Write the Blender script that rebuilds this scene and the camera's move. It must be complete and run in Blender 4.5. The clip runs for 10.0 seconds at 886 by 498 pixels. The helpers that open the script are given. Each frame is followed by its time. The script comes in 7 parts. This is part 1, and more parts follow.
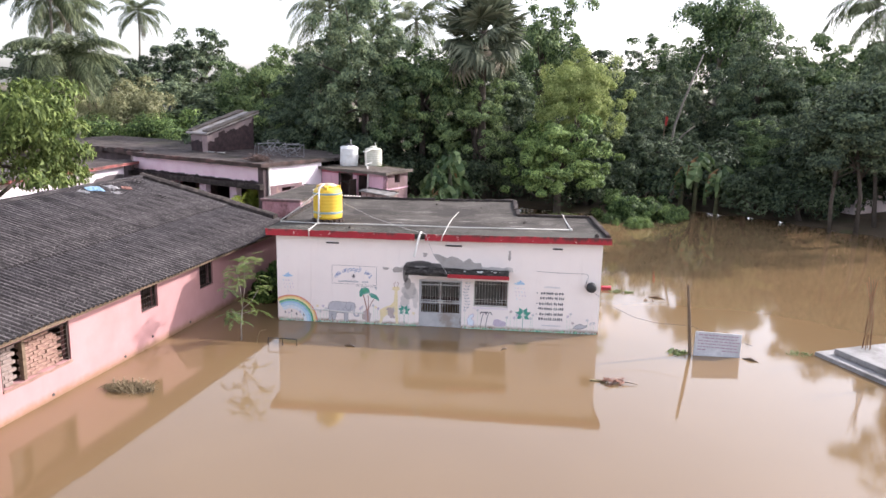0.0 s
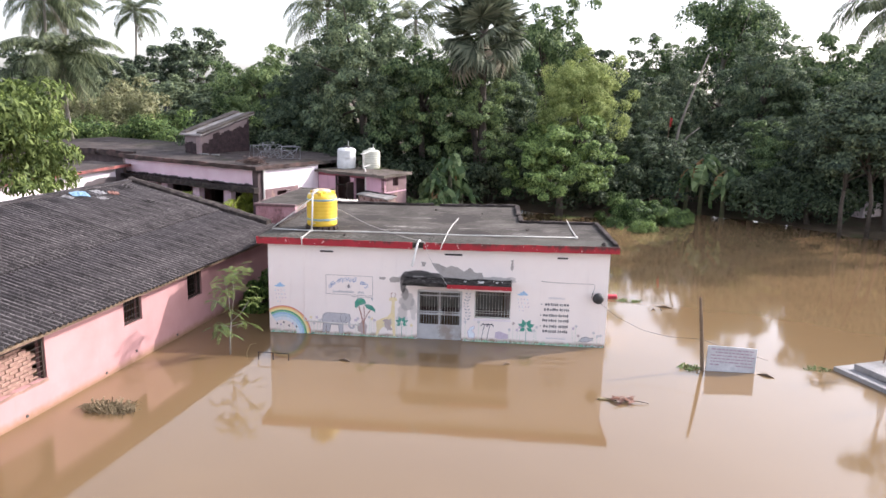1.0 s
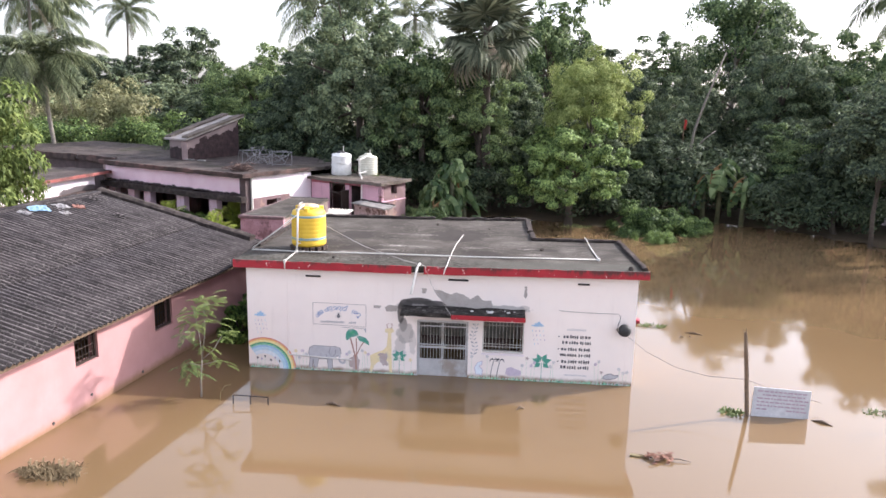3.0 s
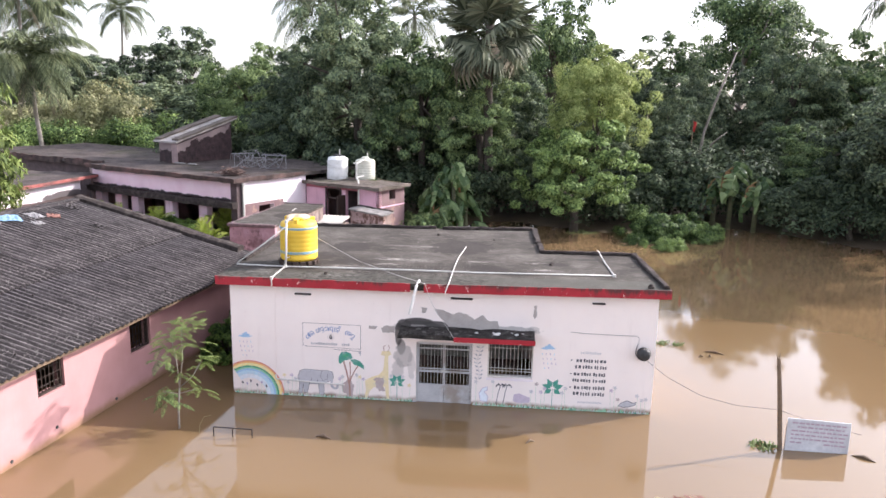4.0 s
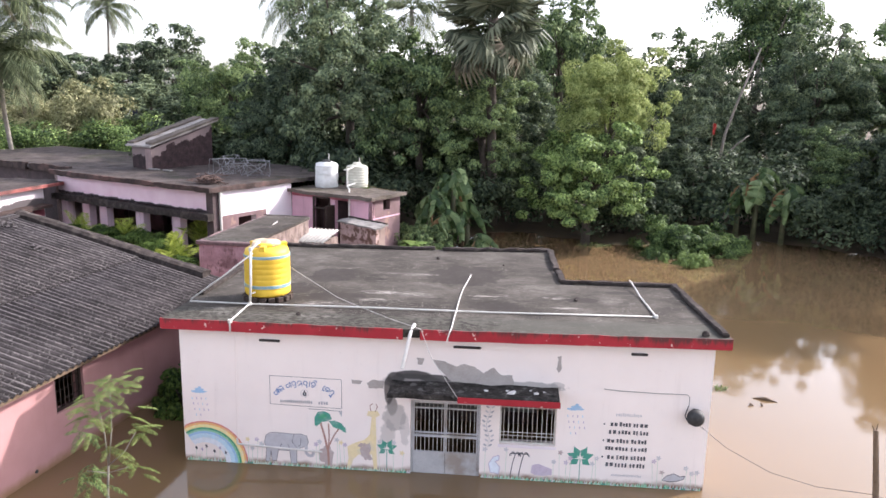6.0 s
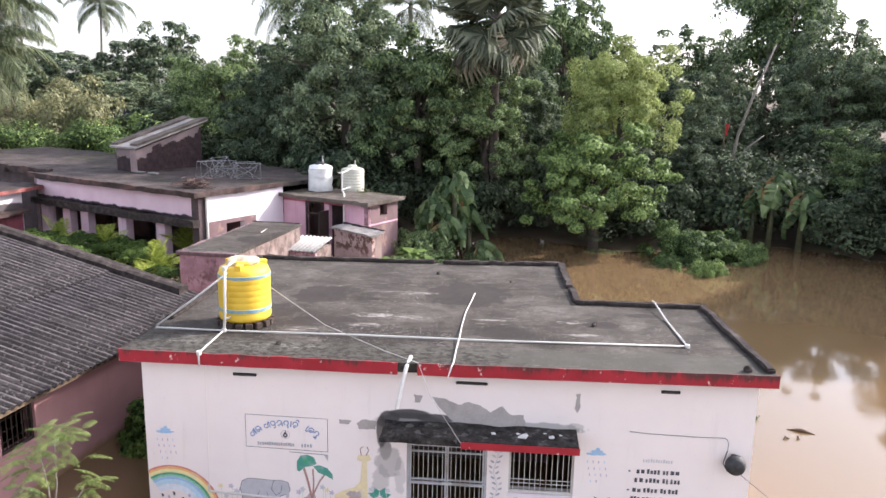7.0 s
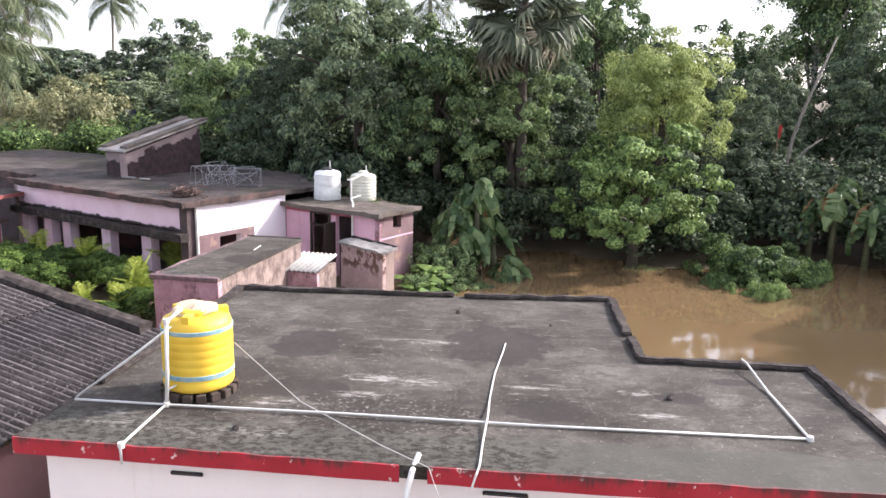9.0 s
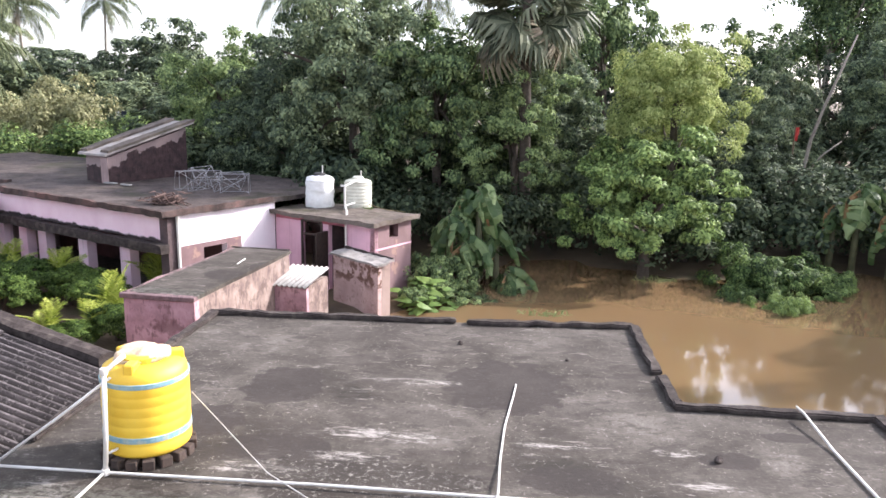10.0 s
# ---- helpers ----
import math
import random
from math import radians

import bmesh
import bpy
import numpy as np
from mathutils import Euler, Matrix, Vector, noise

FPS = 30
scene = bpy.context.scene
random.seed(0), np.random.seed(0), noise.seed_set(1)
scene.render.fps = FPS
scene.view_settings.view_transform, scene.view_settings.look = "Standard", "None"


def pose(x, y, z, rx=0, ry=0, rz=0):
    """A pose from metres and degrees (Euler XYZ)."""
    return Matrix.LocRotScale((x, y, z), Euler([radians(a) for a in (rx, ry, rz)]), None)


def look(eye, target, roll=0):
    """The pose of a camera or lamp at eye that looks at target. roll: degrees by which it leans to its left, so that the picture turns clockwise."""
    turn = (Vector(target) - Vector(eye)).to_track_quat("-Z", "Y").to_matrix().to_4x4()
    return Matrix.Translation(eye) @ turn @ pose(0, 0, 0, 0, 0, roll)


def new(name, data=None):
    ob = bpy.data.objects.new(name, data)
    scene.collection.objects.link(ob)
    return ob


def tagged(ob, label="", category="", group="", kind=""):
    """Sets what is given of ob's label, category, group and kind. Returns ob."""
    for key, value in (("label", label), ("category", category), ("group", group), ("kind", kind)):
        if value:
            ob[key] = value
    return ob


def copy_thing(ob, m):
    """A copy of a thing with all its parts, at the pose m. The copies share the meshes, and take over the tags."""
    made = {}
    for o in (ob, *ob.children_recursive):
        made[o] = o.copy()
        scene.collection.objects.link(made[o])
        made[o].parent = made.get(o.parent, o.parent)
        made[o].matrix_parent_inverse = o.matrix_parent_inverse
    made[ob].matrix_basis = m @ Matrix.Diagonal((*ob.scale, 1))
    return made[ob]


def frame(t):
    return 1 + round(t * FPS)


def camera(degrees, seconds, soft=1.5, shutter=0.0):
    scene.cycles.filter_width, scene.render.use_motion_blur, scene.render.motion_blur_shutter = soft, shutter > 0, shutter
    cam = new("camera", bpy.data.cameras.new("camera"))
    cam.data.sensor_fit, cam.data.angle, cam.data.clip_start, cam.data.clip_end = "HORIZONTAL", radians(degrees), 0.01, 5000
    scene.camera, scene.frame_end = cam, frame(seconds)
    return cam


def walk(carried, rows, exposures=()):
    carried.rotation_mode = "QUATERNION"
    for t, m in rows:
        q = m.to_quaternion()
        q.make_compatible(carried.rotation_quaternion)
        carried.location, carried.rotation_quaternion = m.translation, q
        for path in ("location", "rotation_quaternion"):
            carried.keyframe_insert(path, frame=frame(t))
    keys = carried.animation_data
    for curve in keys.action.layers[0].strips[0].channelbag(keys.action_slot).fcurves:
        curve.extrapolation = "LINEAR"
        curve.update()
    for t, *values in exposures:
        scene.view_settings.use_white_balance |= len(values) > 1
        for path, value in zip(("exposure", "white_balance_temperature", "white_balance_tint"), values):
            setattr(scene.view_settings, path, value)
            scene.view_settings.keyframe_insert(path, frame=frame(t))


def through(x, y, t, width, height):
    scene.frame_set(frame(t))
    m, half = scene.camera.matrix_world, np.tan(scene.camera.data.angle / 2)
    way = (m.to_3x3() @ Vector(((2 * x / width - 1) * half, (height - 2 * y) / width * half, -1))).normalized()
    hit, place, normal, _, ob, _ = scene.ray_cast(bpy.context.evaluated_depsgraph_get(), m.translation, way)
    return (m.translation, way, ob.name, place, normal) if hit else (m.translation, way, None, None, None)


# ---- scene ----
cam = camera(60.9, 10.0, soft=1.55)
PATH = [
    (0, (6.251, -19.711, 6.356), (6.085, -17.761, 5.944), 1.2),
    (0.5, (6.221, -19.268, 6.375), (6.055, -17.318, 5.962), 1.2),
    (1, (6.181, -18.746, 6.388), (6.015, -16.796, 5.976), 1.2),
    (1.5, (6.129, -18.214, 6.404), (5.963, -16.263, 5.992), 1.2),
    (2, (6.059, -17.563, 6.413), (5.893, -15.613, 6.002), 1.1),
    (2.5, (5.978, -16.938, 6.405), (5.811, -14.987, 5.994), 1.1),
    (4, (5.718, -14.805, 6.412), (5.552, -12.854, 6.003), 1.1),
    (4.5, (5.638, -14.066, 6.407), (5.473, -12.115, 5.999), 1.1),
    (5, (5.557, -13.272, 6.389), (5.393, -11.321, 5.982), 1.1),
    (5.5, (5.479, -12.506, 6.369), (5.316, -10.554, 5.962), 1.1),
    (7, (5.249, -10.074, 6.325), (5.087, -8.122, 5.916), 1.1),
    (7.5, (5.165, -9.293, 6.303), (4.973, -7.345, 5.894), 1.1),
    (8, (5.087, -8.456, 6.257), (4.871, -6.51, 5.849), 1.0),
    (8.5, (5.022, -7.681, 6.208), (4.806, -5.735, 5.802), 1.1),
    (9, (4.953, -6.866, 6.176), (4.737, -4.92, 5.77), 1.1),
    (9.5, (4.867, -6.103, 6.16), (4.652, -4.156, 5.755), 1.1),
    (10, (4.765, -5.289, 6.153), (4.55, -3.342, 5.75), 1.1),
]
walk(cam, [(t, look(eye, target, roll)) for t, eye, target, roll in PATH], [(0.0, 1.38, 6290, 17), (2.5, 1.46, 6290, 17), (5.0, 1.54, 6290, 17), (7.5, 1.465, 6290, 17), (8.8, 1.53, 6290, 17), (10.0, 1.74, 6290, 17)])

# ---- world and light ----
SUN = Vector((1.0, 0.5, 0.73)).normalized()
world = bpy.data.worlds.new("world")
scene.world = world
world.use_nodes = True
wn = world.node_tree.nodes
sky = wn.new("ShaderNodeTexSky")
sky.sky_type = "NISHITA"
sky.sun_disc = False
sky.sun_elevation = math.asin(SUN.z)
sky.sun_rotation = math.atan2(SUN.x, SUN.y)
sky.air_density, sky.dust_density, sky.ozone_density = 1.0, 2.2, 1.6
wn["Background"].inputs["Strength"].default_value = 0.172
haze = wn.new("ShaderNodeHueSaturation")
haze.inputs["Saturation"].default_value = 0.42
world.node_tree.links.new(sky.outputs[0], haze.inputs["Color"])
world.node_tree.links.new(haze.outputs[0], wn["Background"].inputs["Color"])
sun = new("sun", bpy.data.lights.new("sun", "SUN"))
sun.data.energy, sun.data.angle, sun.data.color = 2.6, radians(1.0), (1.0, 0.95, 0.88)
sun.matrix_world = look((30, 5, 25), Vector((30, 5, 25)) - SUN)


# ---- materials ----
class Nodes:
    """A small builder for node materials in object space."""

    def __init__(self, name, rough=0.8, metal=0.0, spec=0.5):
        self.m = bpy.data.materials.new(name)
        self.m.use_nodes = True
        self.t = self.m.node_tree
        self.b = self.t.nodes["Principled BSDF"]
        self.b.inputs["Roughness"].default_value = rough
        self.b.inputs["Metallic"].default_value = metal
        self.b.inputs["Specular IOR Level"].default_value = spec
        self.co = self.t.nodes.new("ShaderNodeTexCoord").outputs["Object"]

    def link(self, a, b):
        self.t.links.new(a, b)

    def noise(self, scale, detail=4.0, stretch=None, rough=0.55):
        n = self.t.nodes.new("ShaderNodeTexNoise")
        n.inputs["Scale"].default_value, n.inputs["Detail"].default_value = scale, detail
        n.inputs["Roughness"].default_value = rough
        src = self.co
        if stretch:
            mp = self.t.nodes.new("ShaderNodeMapping")
            mp.inputs["Scale"].default_value = stretch
            self.link(src, mp.inputs["Vector"])
            src = mp.outputs[0]
        self.link(src, n.inputs["Vector"])
        return n.outputs["Fac"]

    def ramp(self, fac, stops):
        r = self.t.nodes.new("ShaderNodeValToRGB")
        el = r.color_ramp.elements
        while len(el) < len(stops):
            el.new(0.5)
        for e, (p, c) in zip(el, stops):
            e.position = p
            e.color = (*c, 1) if len(c) == 3 else c
        self.link(fac, r.inputs["Fac"])
        return r.outputs["Color"]

    def step(self, fac, lo, hi):
        r = self.t.nodes.new("ShaderNodeMapRange")
        r.interpolation_type = "SMOOTHSTEP"
        r.inputs["From Min"].default_value, r.inputs["From Max"].default_value = lo, hi
        self.link(fac, r.inputs["Value"])
        return r.outputs["Result"]

    def math(self, op, a, b):
        n = self.t.nodes.new("ShaderNodeMath")
        n.operation = op
        for i, v in enumerate((a, b)):
            if isinstance(v, (int, float)):
                n.inputs[i].default_value = v
            else:
                self.link(v, n.inputs[i])
        return n.outputs[0]

    def axis(self, i):
        s = self.t.nodes.new("ShaderNodeSeparateXYZ")
        self.link(self.co, s.inputs[0])
        return s.outputs[i]

    def mix(self, fac, a, b):
        n = self.t.nodes.new("ShaderNodeMix")
        n.data_type = "RGBA"
        for sock, v in ((n.inputs[0], fac), (n.inputs[6], a), (n.inputs[7], b)):
            if isinstance(v, tuple):
                sock.default_value = (*v, 1)
            elif isinstance(v, (int, float)):
                sock.default_value = v
            else:
                self.link(v, sock)
        return n.outputs[2]

    def blob(self, cx, cz, rx, rz, ragged=0.5, scale=3.0, edge=0.06, axes=(0, 2)):
        """A ragged patch in the plane of two object axes: 1 inside, 0 outside."""
        a = self.math("DIVIDE", self.math("SUBTRACT", self.axis(axes[0]), cx), rx)
        c = self.math("DIVIDE", self.math("SUBTRACT", self.axis(axes[1]), cz), rz)
        d = self.math("ADD", self.math("MULTIPLY", a, a), self.math("MULTIPLY", c, c))
        d = self.math("ADD", d, self.math("MULTIPLY", self.math("SUBTRACT", self.noise(scale * 1.6, 6, None, 0.62), 0.5), ragged * 4))
        return self.step(d, 1.0 + edge * 4, 1.0 - edge * 4)

    def color(self, c):
        if isinstance(c, tuple):
            self.b.inputs["Base Color"].default_value = (*c, 1)
        else:
            self.link(c, self.b.inputs["Base Color"])
        return self

    def bump(self, fac, strength=0.3, dist=0.02):
        n = self.t.nodes.new("ShaderNodeBump")
        n.inputs["Strength"].default_value, n.inputs["Distance"].default_value = strength, dist
        self.link(fac, n.inputs["Height"])
        self.link(n.outputs[0], self.b.inputs["Normal"])
        return self

    def done(self):
        return self.m


def plain(name, c1, c2, scale=6.0, rough=0.7, metal=0.0, bump=0.15, dirt=None, spec=0.5):
    """Two tones by a coarse and a fine noise, with a stain colour where a third noise peaks."""
    n = Nodes(name, rough, metal, spec)
    f = n.math("ADD", n.math("MULTIPLY", n.noise(scale), 0.6), n.math("MULTIPLY", n.noise(scale * 7, 3), 0.4))
    c = n.ramp(f, [(0.35, c1), (0.65, c2)])
    if dirt:
        c = n.mix(n.math("MULTIPLY", n.step(n.noise(scale * 0.45, 5), 0.5, 0.68), 0.75), c, dirt)
    n.color(c)
    if bump:
        n.bump(n.noise(scale * 9, 3), bump, 0.01)
    return n.done()


def painted_wall(name, paint, shade, grime, low=0.35, streaks=0.35, patches=(), waterline=True, old=0.0, peel=None):
    """Lime-washed plaster: mottled paint, rain streaks, a muddy band near the water and ragged bare patches."""
    n = Nodes(name, 0.85)
    c = n.ramp(n.noise(1.3, 5), [(0.3, shade), (0.62, paint)])
    c = n.mix(n.math("MULTIPLY", n.step(n.noise(2.2, 5, (2.5, 2.5, 0.22), 0.65), 0.56 - 0.1 * old, 0.75 - 0.12 * old), streaks), c, grime)
    if peel:
        c = n.mix(n.step(n.noise(1.9, 6, None, 0.65), 0.57, 0.6), c, peel)
    c = n.mix(n.math("MULTIPLY", n.step(n.noise(14, 3), 0.64, 0.72), 0.12), c, grime)
    for (cx, cz, rx, rz, ragged, tone, amount, axes) in patches:
        c = n.mix(n.math("MULTIPLY", n.blob(cx, cz, rx, rz, ragged, edge=0.07 if tone is SOOT else 0.06, axes=axes), amount), c, tone)
    if waterline:
        lim = n.math("ADD", n.axis(2), n.math("MULTIPLY", n.math("SUBTRACT", n.noise(5, 4), 0.5), 0.16))
        c = n.mix(n.step(lim, low * 0.45, 0.0), c, (0.23, 0.13, 0.075))
    n.color(c)
    n.bump(n.noise(38, 4), 0.25, 0.006)
    return n.done()


def leaf_material(name, dark, mid, light, gloss=0.5, through=0.4, shine=0.25, spread=0.5):
    n = Nodes(name, gloss, 0, shine)
    g = n.t.nodes.new("ShaderNodeNewGeometry").outputs["Random Per Island"]
    o = n.t.nodes.new("ShaderNodeObjectInfo").outputs["Random"]
    f = n.math("ADD", n.math("ADD", n.math("MULTIPLY", g, spread), 0.25 - spread / 2), n.math("ADD", n.math("MULTIPLY", n.noise(0.85, 3), 0.62), n.math("MULTIPLY", n.math("SUBTRACT", o, 0.5), 0.22)))
    c = n.ramp(f, [(0.26, dark), (0.5, mid), (0.82, light)])
    n.color(c)
    tr = n.t.nodes.new("ShaderNodeBsdfTranslucent")
    n.link(c, tr.inputs["Color"])
    mx = n.t.nodes.new("ShaderNodeMixShader")
    mx.inputs[0].default_value = through
    n.link(n.b.outputs[0], mx.inputs[1])
    n.link(tr.outputs[0], mx.inputs[2])
    n.link(mx.outputs[0], n.t.nodes["Material Output"].inputs["Surface"])
    return n.done()


XZ, YZ, XY = (0, 2), (1, 2), (0, 1)
PLASTER = (0.34, 0.32, 0.3)
SOOT = (0.055, 0.05, 0.047)
M_WHITE = painted_wall(
    "white_painted_plaster", (0.87, 0.785, 0.735), (0.83, 0.745, 0.7), (0.5, 0.43, 0.4), 0.3, 0.14,
    [
        (4.0, 1.64, 0.5, 0.15, 0.25, SOOT, 0.75, XZ), (3.57, 1.48, 0.08, 0.26, 0.25, SOOT, 0.85, XZ), (3.68, 1.7, 0.15, 0.1, 0.25, SOOT, 0.92, XZ),
        (3.98, 1.77, 0.3, 0.075, 0.2, SOOT, 0.95, XZ), (4.36, 1.72, 0.28, 0.07, 0.2, SOOT, 0.92, XZ), (4.68, 1.64, 0.22, 0.05, 0.3, SOOT, 0.85, XZ), (3.63, 1.2, 0.09, 0.17, 0.3, SOOT, 0.7, XZ),
        (5.95, 1.66, 0.5, 0.09, 0.6, PLASTER, 0.75, XZ), (6.35, 1.7, 0.12, 0.06, 0.6, PLASTER, 0.5, XZ),
        (3.66, 1.0, 0.2, 0.24, 0.8, PLASTER, 0.65, XZ), (3.55, 0.72, 0.14, 0.2, 0.9, PLASTER, 0.5, XZ), (3.84, 0.8, 0.08, 0.3, 0.8, PLASTER, 0.4, XZ),
        (4.53, 1.3, 0.5, 0.14, 0.5, PLASTER, 0.4, XZ),
    ],
)
M_PINK = painted_wall("pink_painted_plaster", (0.42, 0.228, 0.225), (0.37, 0.195, 0.19), (0.34, 0.19, 0.17), 0.5, 0.25)
M_LILAC = painted_wall("lilac_painted_plaster", (0.76, 0.57, 0.64), (0.68, 0.48, 0.55), (0.2, 0.13, 0.15), 0.0, 0.45, waterline=False)
M_OLDPINK = painted_wall("weathered_pink_plaster", (0.4, 0.285, 0.275), (0.25, 0.175, 0.168), (0.1, 0.07, 0.06), 0.3, 0.65, waterline=False, old=0.5, peel=(0.2, 0.13, 0.105))
M_STREAKED = painted_wall("rain_streaked_plaster", (0.36, 0.27, 0.235), (0.28, 0.2, 0.17), (0.08, 0.055, 0.045), 0.0, 0.8, waterline=False, old=0.35)
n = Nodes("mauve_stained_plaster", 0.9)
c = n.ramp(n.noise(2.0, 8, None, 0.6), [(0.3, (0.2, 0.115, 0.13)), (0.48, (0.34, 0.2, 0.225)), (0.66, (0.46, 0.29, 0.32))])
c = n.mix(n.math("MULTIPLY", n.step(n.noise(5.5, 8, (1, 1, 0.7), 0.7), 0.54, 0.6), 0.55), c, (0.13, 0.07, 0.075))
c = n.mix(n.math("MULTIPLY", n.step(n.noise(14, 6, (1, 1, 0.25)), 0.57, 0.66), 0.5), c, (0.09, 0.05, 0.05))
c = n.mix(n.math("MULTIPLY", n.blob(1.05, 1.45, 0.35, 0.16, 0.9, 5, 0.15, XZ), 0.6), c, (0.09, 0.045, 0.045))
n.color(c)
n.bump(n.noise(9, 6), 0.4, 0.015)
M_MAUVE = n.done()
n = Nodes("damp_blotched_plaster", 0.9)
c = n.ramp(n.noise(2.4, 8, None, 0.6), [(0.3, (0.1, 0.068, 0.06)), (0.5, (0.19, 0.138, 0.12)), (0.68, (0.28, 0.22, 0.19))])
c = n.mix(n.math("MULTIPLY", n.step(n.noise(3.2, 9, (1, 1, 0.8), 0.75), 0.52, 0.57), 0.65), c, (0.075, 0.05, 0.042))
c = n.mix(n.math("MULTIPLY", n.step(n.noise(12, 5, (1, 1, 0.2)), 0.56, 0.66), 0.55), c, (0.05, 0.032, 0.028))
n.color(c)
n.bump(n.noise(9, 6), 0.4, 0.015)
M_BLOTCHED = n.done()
M_GRIMYEDGE = plain("grimy_plaster_edge", (0.07, 0.05, 0.05), (0.22, 0.145, 0.15), 5, 0.9, bump=0.4, dirt=(0.05, 0.04, 0.038), spec=0.2)
n = Nodes("peeling_pink_plaster", 0.9)
c = n.ramp(n.noise(2.2, 6), [(0.3, (0.36, 0.24, 0.22)), (0.65, (0.5, 0.36, 0.33))])
flake = n.math("MULTIPLY", n.step(n.noise(2.6, 9, None, 0.7), 0.5, 0.53), n.step(n.axis(2), 0.75, 1.0))
c = n.mix(flake, c, (0.13, 0.07, 0.05))
c = n.mix(n.math("MULTIPLY", n.step(n.noise(9, 8, None, 0.8), 0.54, 0.58), 0.6), c, (0.2, 0.13, 0.11))
n.color(c)
n.bump(n.math("SUBTRACT", n.noise(30, 4), flake), 0.35, 0.012)
M_PEELED = n.done()
M_PALESLAB = plain("pale_cement_slab", (0.2, 0.185, 0.17), (0.34, 0.315, 0.29), 3, 0.9, bump=0.4, dirt=(0.11, 0.1, 0.09), spec=0.2)
M_ROSE = painted_wall("rose_painted_plaster", (0.68, 0.42, 0.5), (0.6, 0.36, 0.43), (0.3, 0.17, 0.18), 0.0, 0.4, waterline=False)
# darkened rose: the dappled shade on the toilet block's side is in this colour
M_DARKROSE = painted_wall("dark_rose_plaster", (0.2, 0.125, 0.13), (0.145, 0.09, 0.09), (0.08, 0.048, 0.044), 0.0, 0.5, waterline=False, peel=(0.27, 0.17, 0.14))
M_WORNSLAB = plain("worn_pale_slab", (0.085, 0.07, 0.06), (0.17, 0.142, 0.122), 2.2, 0.9, bump=0.5, dirt=(0.06, 0.055, 0.035), spec=0.15)
n = Nodes("stair_head_wall", 0.9)
c = n.ramp(n.noise(4, 6, None, 0.65), [(0.35, (0.02, 0.012, 0.013)), (0.6, (0.05, 0.027, 0.028)), (0.75, (0.085, 0.052, 0.05))])
lev = n.math("SUBTRACT", n.axis(2), n.math("MULTIPLY", n.axis(1), 0.24))
lev = n.math("ADD", lev, n.math("MULTIPLY", n.math("SUBTRACT", n.noise(1.9, 6, None, 0.6), 0.5), 1.1))
c = n.mix(n.math("MULTIPLY", n.step(lev, 2.8, 2.86), 0.85), c, (0.27, 0.205, 0.2))
n.color(c)
n.bump(n.noise(30, 4), 0.4, 0.01)
M_STAIR = n.done()
M_FADEDRED = plain("faded_red_wash", (0.3, 0.075, 0.1), (0.42, 0.13, 0.16), 3, 0.85, dirt=(0.14, 0.05, 0.06))
n = Nodes("stained_lilac_beam", 0.85)
c = n.ramp(n.noise(1.3, 5), [(0.3, (0.7, 0.5, 0.57)), (0.62, (0.78, 0.6, 0.66))])
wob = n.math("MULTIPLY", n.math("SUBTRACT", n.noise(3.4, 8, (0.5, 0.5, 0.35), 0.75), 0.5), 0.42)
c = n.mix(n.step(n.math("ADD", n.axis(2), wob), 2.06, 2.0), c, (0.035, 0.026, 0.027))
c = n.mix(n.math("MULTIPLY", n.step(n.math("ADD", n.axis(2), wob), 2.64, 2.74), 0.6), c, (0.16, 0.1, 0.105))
n.color(c)
n.bump(n.noise(38, 4), 0.25, 0.006)
M_BEAM = n.done()
M_PALE = painted_wall("pale_painted_plaster", (0.8, 0.72, 0.74), (0.75, 0.66, 0.69), (0.4, 0.3, 0.3), 0.0, 0.2, waterline=False)
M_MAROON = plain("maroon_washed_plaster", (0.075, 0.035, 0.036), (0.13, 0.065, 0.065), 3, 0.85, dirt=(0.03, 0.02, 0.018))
M_INSIDE = plain("dim_plaster", (0.13, 0.128, 0.115), (0.21, 0.205, 0.185), 2, 0.9)
# dark plaster, mostly for inner walls: the gloom of the rooms is in the colour
M_DARKWALL = plain("dark_plaster", (0.05, 0.035, 0.035), (0.11, 0.075, 0.075), 2, 0.9)
M_RED = plain("red_fascia_paint", (0.42, 0.03, 0.045), (0.5, 0.05, 0.07), 5, 0.6, dirt=(0.09, 0.02, 0.02))
M_KERB = plain("blackened_cement", (0.02, 0.016, 0.015), (0.066, 0.054, 0.049), 9, 0.9, bump=0.6, dirt=(0.1, 0.083, 0.074), spec=0.15)
M_RUSTROOF = plain("old_slab_edge", (0.035, 0.027, 0.025), (0.1, 0.07, 0.062), 3, 0.9, bump=0.5, dirt=(0.15, 0.09, 0.08), spec=0.15)
M_OLDROOF = plain("old_roof_cement", (0.032, 0.026, 0.025), (0.11, 0.09, 0.082), 1.1, 0.9, bump=0.6, dirt=(0.035, 0.036, 0.02), spec=0.15)
M_PVC = plain("white_pvc", (0.54, 0.515, 0.475), (0.66, 0.635, 0.595), 5, 0.35, bump=0.0, dirt=(0.5, 0.47, 0.42))
M_STEEL = plain("grey_painted_steel", (0.42, 0.42, 0.43), (0.55, 0.55, 0.55), 4, 0.45, 0.2, 0.05, dirt=(0.28, 0.22, 0.17))
M_GRILLE = plain("cream_painted_iron", (0.5, 0.48, 0.43), (0.62, 0.6, 0.55), 9, 0.5, 0.1, 0.05, dirt=(0.25, 0.15, 0.1))
M_DARKIRON = plain("dark_rusty_iron", (0.025, 0.02, 0.018), (0.07, 0.045, 0.035), 12, 0.6, 0.4, 0.1)
